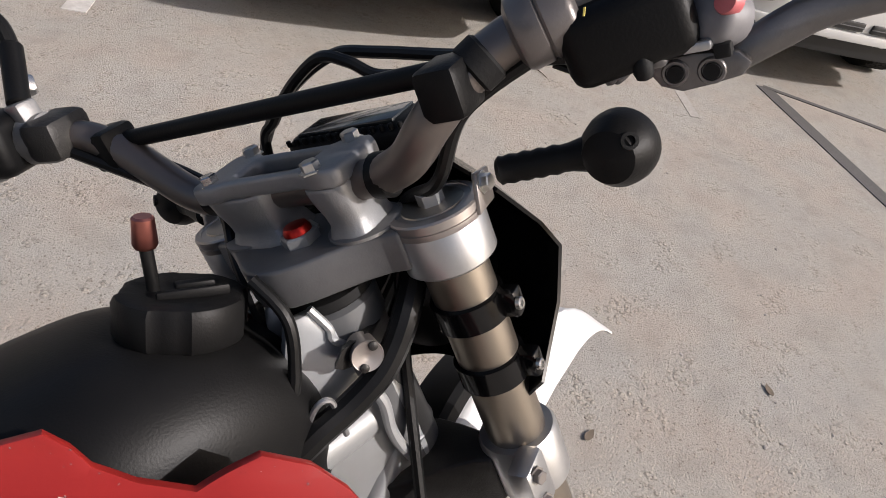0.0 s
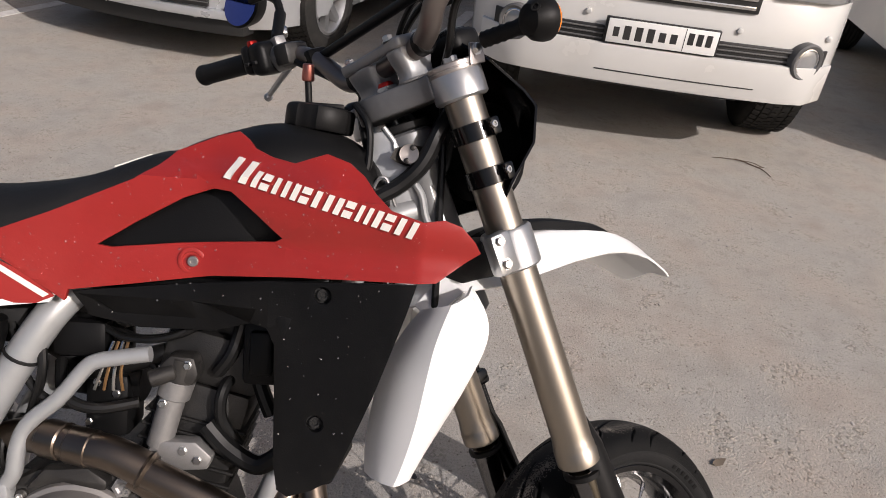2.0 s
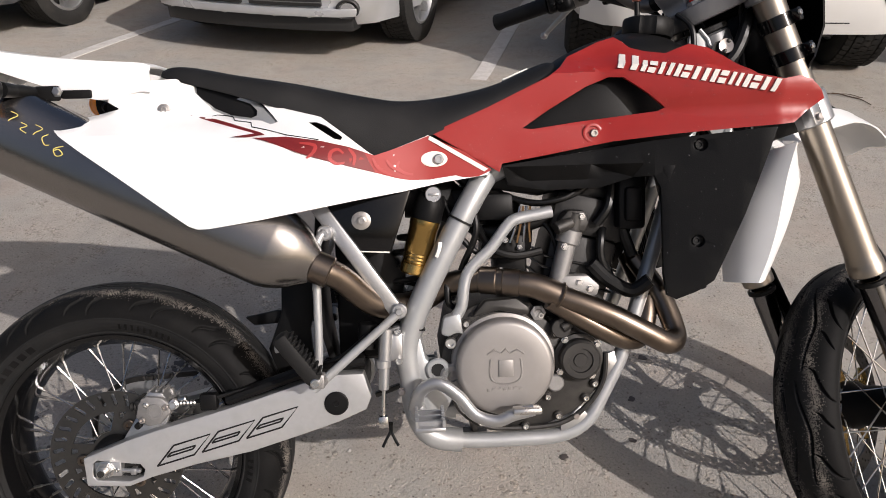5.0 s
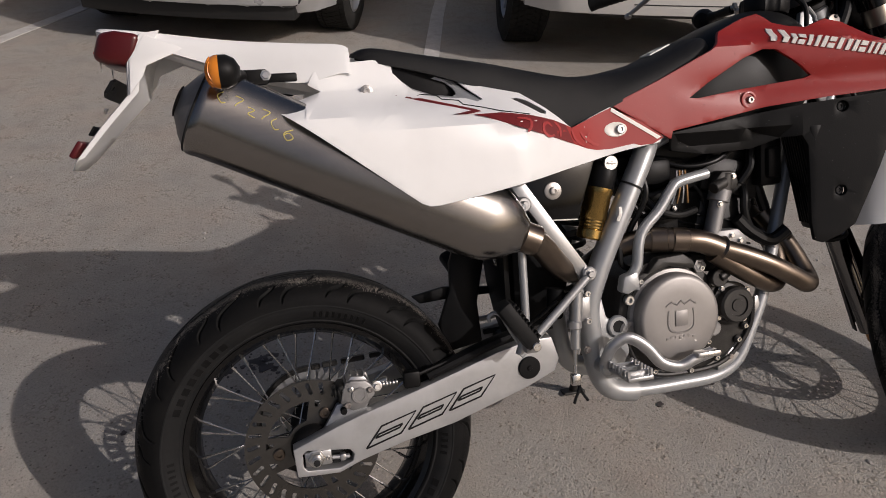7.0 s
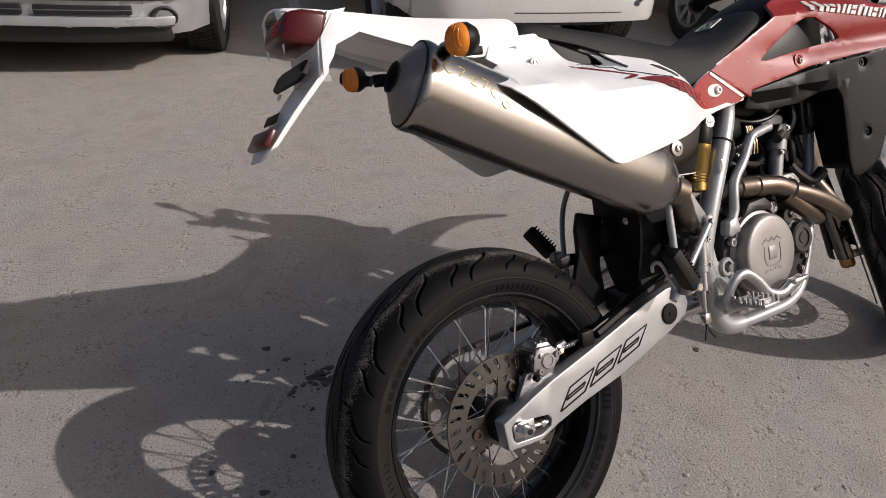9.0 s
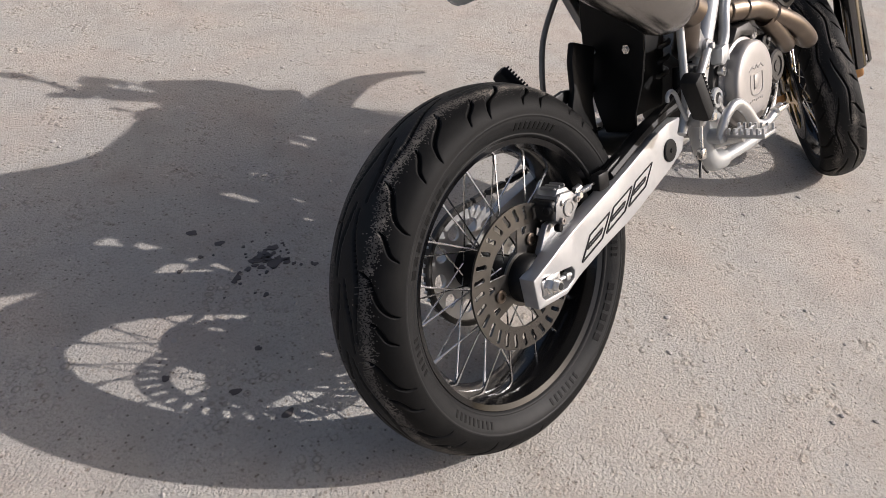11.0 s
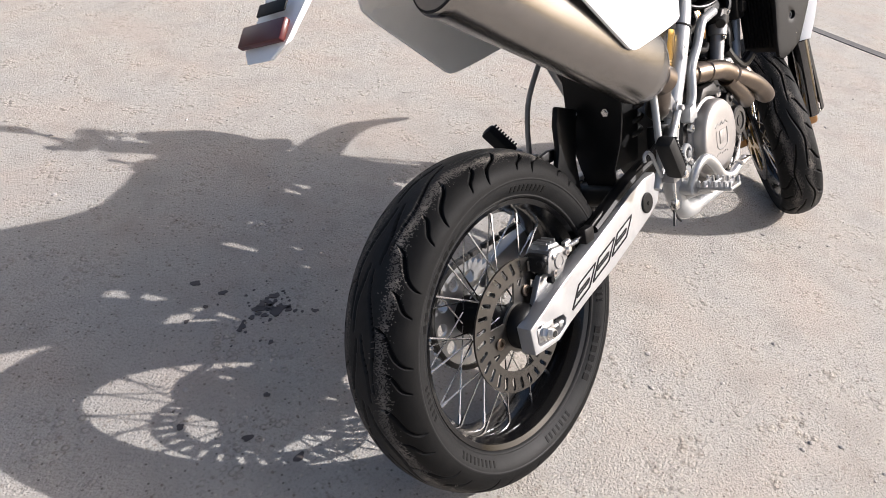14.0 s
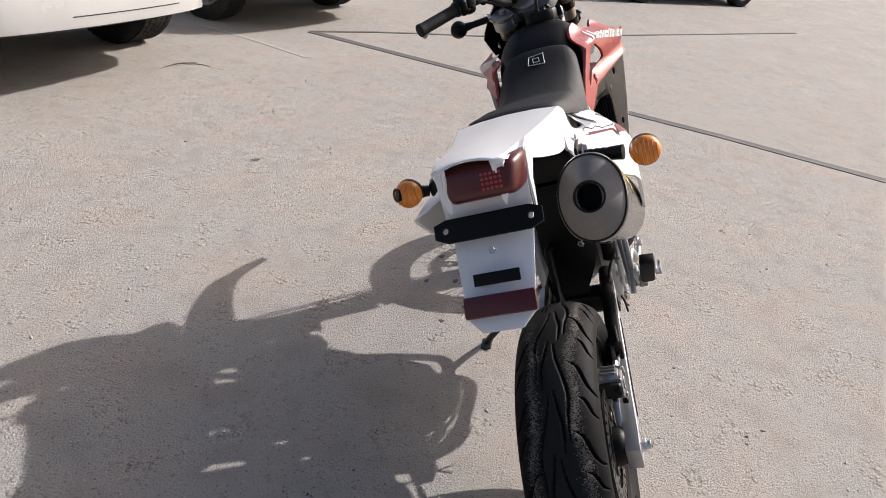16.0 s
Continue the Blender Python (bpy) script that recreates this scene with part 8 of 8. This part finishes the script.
        part("bumper_lip", N(-half * 0.78, half * 0.78, sill + 0.065, sill + 0.115, 0.022, th=0.1), paint, car, "bumper lip")
        for a, b in ((-half * 0.55, -half * 0.03), (half * 0.03, half * 0.55)):
            part("lower_intake", N(a, b, sill + 0.125, sill + 0.175, 0.008, th=0.02), CAR_BLACK, car, "dark lower intake slot")
            part("intake_bar", N(a, b, sill + 0.147, sill + 0.153, 0.012, th=0.02), CAR_GREY_TRIM, car)
        part("bumper_line", N(-half * 0.9, half * 0.9, 0.53 + lift, 0.54 + lift, 0.006, th=0.02), CAR_BLACK, car)
        part("grille", N(-half * 0.42, half * 0.42, 0.58 + lift, hood - 0.10, 0.008, th=0.03), CAR_BLACK, car, "dark front grille")
        for k in range(4):
            z = 0.60 + lift + (hood - 0.72 - lift) * k / 3
            part("grille_bar", N(-half * 0.40, half * 0.40, z, z + 0.012, 0.016, th=0.02), CHROME, car, "chrome grille bar")
        for s in (-1, 1):
            fx = half * 0.72 * s
            fy = front_y(fx, half, bow, corner)
            part("fog_lamp_bezel", turned((fx, fy, 0.44 + lift), (0.35 * s, -1, 0), [(0.075, -0.04), (0.075, 0.004), (0.068, 0.008), (0.058, 0.004), (0.055, -0.02)], 28, 0.8), CAR_BLACK, car, "black fog lamp recess")
            part("fog_lamp", turned((fx, fy, 0.44 + lift), (0.35 * s, -1, 0), [(0.050, -0.03), (0.050, -0.004), (0.046, 0.0), (0.02, 0.003)], 24, 0.8), LAMP_GLASS, car, "round fog lamp")
    car.matrix_basis = at
    return car


make_car("white off-road car with a wide front bumper", CAR_WHITE, 0.95, 4.8, 0.10, 0.26, 0.37, 1.04, 1.82, 0.80, 2.79, 0.385, 0.27, 0.235, 6, pose(2.393, 2.618, 0, 0, 0, -12.5), 0.0, True, -0.039)
make_car("silver car with a grey lower bumper", CAR_SILVER, 0.95, 4.5, 0.16, 0.55, 0.23, 0.82, 1.58, 0.80, 2.75, 0.345, 0.235, 0.225, 7, pose(-0.45, 3.64, 0, 0, 0, -22), 0.0, False, -0.10)
make_car("white car parked beside the off-road car", CAR_WHITE, 0.92, 4.4, 0.12, 0.3, 0.30, 0.95, 1.55, 0.80, 2.65, 0.34, 0.225, 0.225, 9, pose(4.99, 2.13, 0, 0, 0, -19), 0.0, False, 0.10)
make_car("dark car in the shade behind", CAR_DARK, 0.88, 4.4, 0.12, 0.3, 0.25, 0.85, 1.48, 0.80, 2.6, 0.325, 0.215, 0.215, 7, pose(-3.12, 4.29, 0, 0, 0, -20), 0.0)
make_car("dark car across the parking lot", CAR_DARK, 0.88, 4.4, 0.12, 0.3, 0.25, 0.85, 1.48, 0.86, 2.67, 0.325, 0.215, 0.215, 7, pose(10.63, 0.23, 0, 0, 0, -135.8), 0.0)


# ---- marks on the ground ----
def strip(name, pts, width, mat, label, category, lift=0.004):
    """A flat band on the ground along the points."""
    line = [Vector((x, y, lift)) for x, y in pts]
    bm = bmesh.new()
    rows_ = []
    for i, p in enumerate(line):
        d = (line[min(i + 1, len(line) - 1)] - line[max(i - 1, 0)]).normalized()
        nrm = Vector((-d.y, d.x, 0)) * width / 2
        rows_.append((bm.verts.new(p + nrm), bm.verts.new(p - nrm)))
    for a, b in zip(rows_, rows_[1:]):
        bm.faces.new((a[0], a[1], b[1], b[0]))
    thick = bmesh.ops.extrude_face_region(bm, geom=bm.faces[:], use_keep_orig=True)
    bmesh.ops.translate(bm, vec=(0, 0, -lift - 0.002), verts=[v for v in thick["geom"] if isinstance(v, bmesh.types.BMVert)])
    return tagged(finish(name, bm, mat), label, category, kind="structure")


# two flat dark strips stand in for shadow lines cast by something unseen
strip("shadow_strip", [(4.62, 2.30), (4.14, 0.67), (3.66, -1.0), (3.31, -1.98), (2.2, -5.1)], 0.095, SHADOW_STRIP, "straight dark strip painted as a cast shadow across the asphalt", "tar seam")
strip("shadow_strip", [(4.62, 2.30), (5.05, 1.83), (5.36, 1.43), (5.70, 0.95), (7.1, -0.44), (10.0, -3.2)], 0.04, SHADOW_STRIP, "thin dark strip painted as a cast shadow across the asphalt", "tar seam", 0.005)
strip("painted_line", [(4.16, 3.05), (4.05, 2.66), (3.90, 2.30), (3.76, 2.0)], 0.055, FAINT_PAINT, "nearly worn-off pale parking line", "painted line", 0.002)
strip("painted_line", [(1.0, 3.05), (1.05, 3.19), (1.385, 4.306), (1.84, 5.7)], 0.10, ROAD_PAINT, "worn white parking line", "painted line")
strip("painted_line", [(-1.80, 3.54), (-1.57, 4.13), (-1.29, 4.784), (-0.9, 5.8)], 0.10, ROAD_PAINT, "worn white parking line", "painted line")

# ---- small things on the ground and on the bodywork ----
rng = random.Random(7)


def blob_outline(cx, cy, r, n=18, rough=0.35):
    ph = [rng.uniform(0, 6.28) for _ in range(4)]
    out = []
    for k in range(n):
        a = 2 * math.pi * k / n
        f = 1 + rough * sum(math.sin((i + 2) * a + p) / (i + 2) for i, p in enumerate(ph)) + rng.uniform(-0.08, 0.08)
        out.append((cx + r * f * math.cos(a), cy + r * 0.75 * f * math.sin(a)))
    return out


def stain(name, spots, mat, label, category):
    """Flat dark blots on the asphalt."""
    bm = None
    for i, (cx, cy, r) in enumerate(spots):
        b = fill([blob_outline(cx, cy, r)])
        thicken(b, (0, 0.003, 0))
        b.transform(Matrix(((1, 0, 0, 0), (0, 0, 1, 0), (0, 1, 0, -0.0012 + 0.0003 * (i % 4)), (0, 0, 0, 1))))
        bm = merge(bm, b) if bm else b
    return tagged(finish(name, bm, mat), label, category, kind="structure")


near = [(-0.093, 0.518, 0.020), (-0.123, 0.548, 0.014), (-0.068, 0.563, 0.012)]
for k in range(70):
    a, d = rng.uniform(0, 6.28), abs(rng.gauss(0, 0.055))
    near.append((-0.103 + 1.3 * d * math.cos(a), 0.538 + d * math.sin(a), 0.0025 + 0.007 * rng.random() ** 2))
drips = [(-0.355, 0.253, 0.010), (-0.310, 0.153, 0.011), (-0.435, 0.358, 0.008), (-0.265, 0.318, 0.007), (-0.155, 0.648, 0.010), (-0.185, 0.718, 0.012), (-0.135, -0.097, 0.008), (0.815, 0.280, 0.012), (0.875, 0.340, 0.010), (0.945, 0.260, 0.011), (1.035, 0.400, 0.013), (1.115, 0.320, 0.010),
         (0.765, 0.400, 0.009), (0.995, 0.500, 0.010), (1.195, 0.480, 0.012), (0.895, 0.140, 0.010), (1.075, 0.180, 0.009)]
stain("oil_stain", near, OIL, "dark oil stain on the asphalt", "oil stain")
stain("oil_drips", drips, OIL, "small dark oil drips on the asphalt", "oil stain")

# loose grit: small stones lying on the asphalt round the motorcycle
bm = bmesh.new()
ico = [(0, 0, 1), (0.89, 0, 0.45), (0.28, 0.85, 0.45), (-0.72, 0.53, 0.45), (-0.72, -0.53, 0.45), (0.28, -0.85, 0.45), (0.72, 0.53, -0.45), (-0.28, 0.85, -0.45), (-0.89, 0, -0.45), (-0.28, -0.85, -0.45), (0.72, -0.53, -0.45), (0, 0, -1)]
tri = [(0, 1, 2), (0, 2, 3), (0, 3, 4), (0, 4, 5), (0, 5, 1), (1, 6, 2), (2, 7, 3), (3, 8, 4), (4, 9, 5), (5, 10, 1), (6, 7, 2), (7, 8, 3), (8, 9, 4), (9, 10, 5), (10, 6, 1), (11, 7, 6), (11, 8, 7), (11, 9, 8), (11, 10, 9), (11, 6, 10)]
verts, faces = [], []
for i in range(10600):
    x, y = rng.uniform(-1.6, 3.4), rng.uniform(-1.4, 2.6)
    if noise.noise((x * 1.7, y * 1.7, 3.0)) + rng.uniform(-0.5, 0.5) < -0.1:
        continue
    r = 0.0010 + 0.0022 * rng.random() ** 4
    if i > 6600:
        if noise.noise((x * 3.1, y * 3.1, 9.0)) < 0.12:
            continue
        r = 0.0025 + 0.0045 * rng.random() ** 2
    sx, sy, sz, a = rng.uniform(0.7, 1.4), rng.uniform(0.7, 1.2), rng.uniform(0.5, 0.9), rng.uniform(0, 6.28)
    o = len(verts)
    for p in ico:
        px, py, pz = p[0] * sx * r * rng.uniform(0.8, 1.2), p[1] * sy * r * rng.uniform(0.8, 1.2), p[2] * sz * r
        verts.append((x + px * math.cos(a) - py * math.sin(a), y + px * math.sin(a) + py * math.cos(a), pz + r * sz * (0.1 if i > 6600 else 0.45)))
    faces += [(o + p, o + q, o + s) for p, q, s in tri]
me = bpy.data.meshes.new("grit")
me.from_pydata(verts, [], faces)
GRIT = material("pale grit", (0.36, 0.335, 0.31), 0.9, vary=0.3, scale=3.0, bump=0.3, bump_scale=800)
me.materials.append(GRIT)
tagged(new("grit", me), "loose pale grit scattered on the asphalt", "grit", kind="stuff")

# twig and leaves
bm = merge(tube([(2.975, 2.622, 0.008), (3.010, 2.598, 0.010), (3.036, 2.566, 0.008), (3.070, 2.527, 0.007), (3.084, 2.490, 0.006), (3.088, 2.430, 0.004)], (0.0045, 0.002), 6, 4),
           tube([(2.856, 2.638, 0.004), (2.91, 2.634, 0.006), (2.978, 2.620, 0.008)], (0.0012, 0.0026), 5, 4), tube([(2.985, 2.612, 0.008), (3.045, 2.574, 0.016), (3.092, 2.528, 0.010)], 0.0022, 5, 4),
           tube([(3.062, 2.535, 0.008), (3.100, 2.529, 0.012)], 0.002, 5))
tagged(finish("twig", bm, TWIG), "thin dry brown twig lying on the asphalt", "twig")
for x, y, a in ((2.00, 0.54, 0.4), (2.66, 0.50, 1.2), (1.75, 1.50, 2.2)):
    bm = fill([[(-0.022, 0), (-0.012, 0.009), (0.004, 0.011), (0.020, 0.003), (0.026, 0), (0.018, -0.006), (0.0, -0.011), (-0.014, -0.007)]], (-0.01, 0.0, 0.01), (0.0,))
    thicken(bm, (0, 0.0012, 0))
    bm.transform(Matrix.Translation((x, y, 0.004)) @ Matrix.Rotation(a, 4, "Z") @ Matrix.Rotation(radians(90), 4, "X"))
    for v in bm.verts:
        v.co.z += 6.0 * ((v.co.x - x) ** 2 + (v.co.y - y) ** 2)
    tagged(finish("leaf", bm, LEAF), "small dry curled brown leaf on the asphalt", "leaf", "fallen leaves")

# water drops on the shroud, the tank and the panel
WATER = bpy.data.materials.new("water drops")
WATER.use_nodes = True
wb = WATER.node_tree.nodes["Principled BSDF"]
wb.inputs["Transmission Weight"].default_value = 0.9
wb.inputs["Roughness"].default_value = 0.03
wb.inputs["IOR"].default_value = 1.33
wb.inputs["Base Color"].default_value = (1, 1, 1, 1)


def inside(x, z, loop):
    hit = False
    for (x0, z0), (x1, z1) in zip(loop, loop[1:] + loop[:1]):
        if (z0 > z) != (z1 > z) and x < (x1 - x0) * (z - z0) / (z1 - z0) + x0:
            hit = not hit
    return hit


def drops(loop, holes, yf, count, parent, normal=(0.2, -1, 0.15)):
    verts, faces = [], []
    nrm = Vector(normal).normalized()
    q = nrm.to_track_quat("Z", "Y").to_matrix()
    xs, zs = [p[0] for p in loop], [p[1] for p in loop]
    while count > 0:
        x, z = rng.uniform(min(xs), max(xs)), rng.uniform(min(zs), max(zs))
        if not inside(x, z, loop) or any(inside(x, z, h) for h in holes):
            continue
        count -= 1
        r = 0.0004 + 0.0011 * rng.random() ** 3
        c = Vector((x, yf(x, z), z))
        o = len(verts)
        for lift, f in ((0.0, 1.0), (0.35, 0.85), (0.6, 0.45)):
            for k in range(7):
                a = 2 * math.pi * k / 7
                verts.append(c + q @ Vector((r * f * math.cos(a), r * f * math.sin(a), r * lift)))
        verts.append(c + nrm * r * 0.68)
        for row in range(2):
            for k in range(7):
                faces.append((o + row * 7 + k, o + row * 7 + (k + 1) % 7, o + row * 7 + 7 + (k + 1) % 7, o + row * 7 + 7 + k))
        for k in range(7):
            faces.append((o + 14 + k, o + 14 + (k + 1) % 7, o + 21))
    me = bpy.data.meshes.new("rain_water")
    me.from_pydata([BIKE @ v for v in verts], [], faces)
    me.polygons.foreach_set("use_smooth", [True] * len(faces))
    me.materials.append(WATER)
    ob = new("rain_water", me)
    ob.parent = parent
    ob["kind"] = "stuff"
    ob["label"] = "tiny clear water drops"


drops(shroud_out, [shroud_hole], lambda x, z: side_y(x, z) - 0.0002, 420, shroud_right)
drops(panel_out, panel_holes, lambda x, z: side_y(x, 0.8) + 0.0088 + (0.02 if z < 0.8 and x < 0.93 else 0), 90, panel_right)
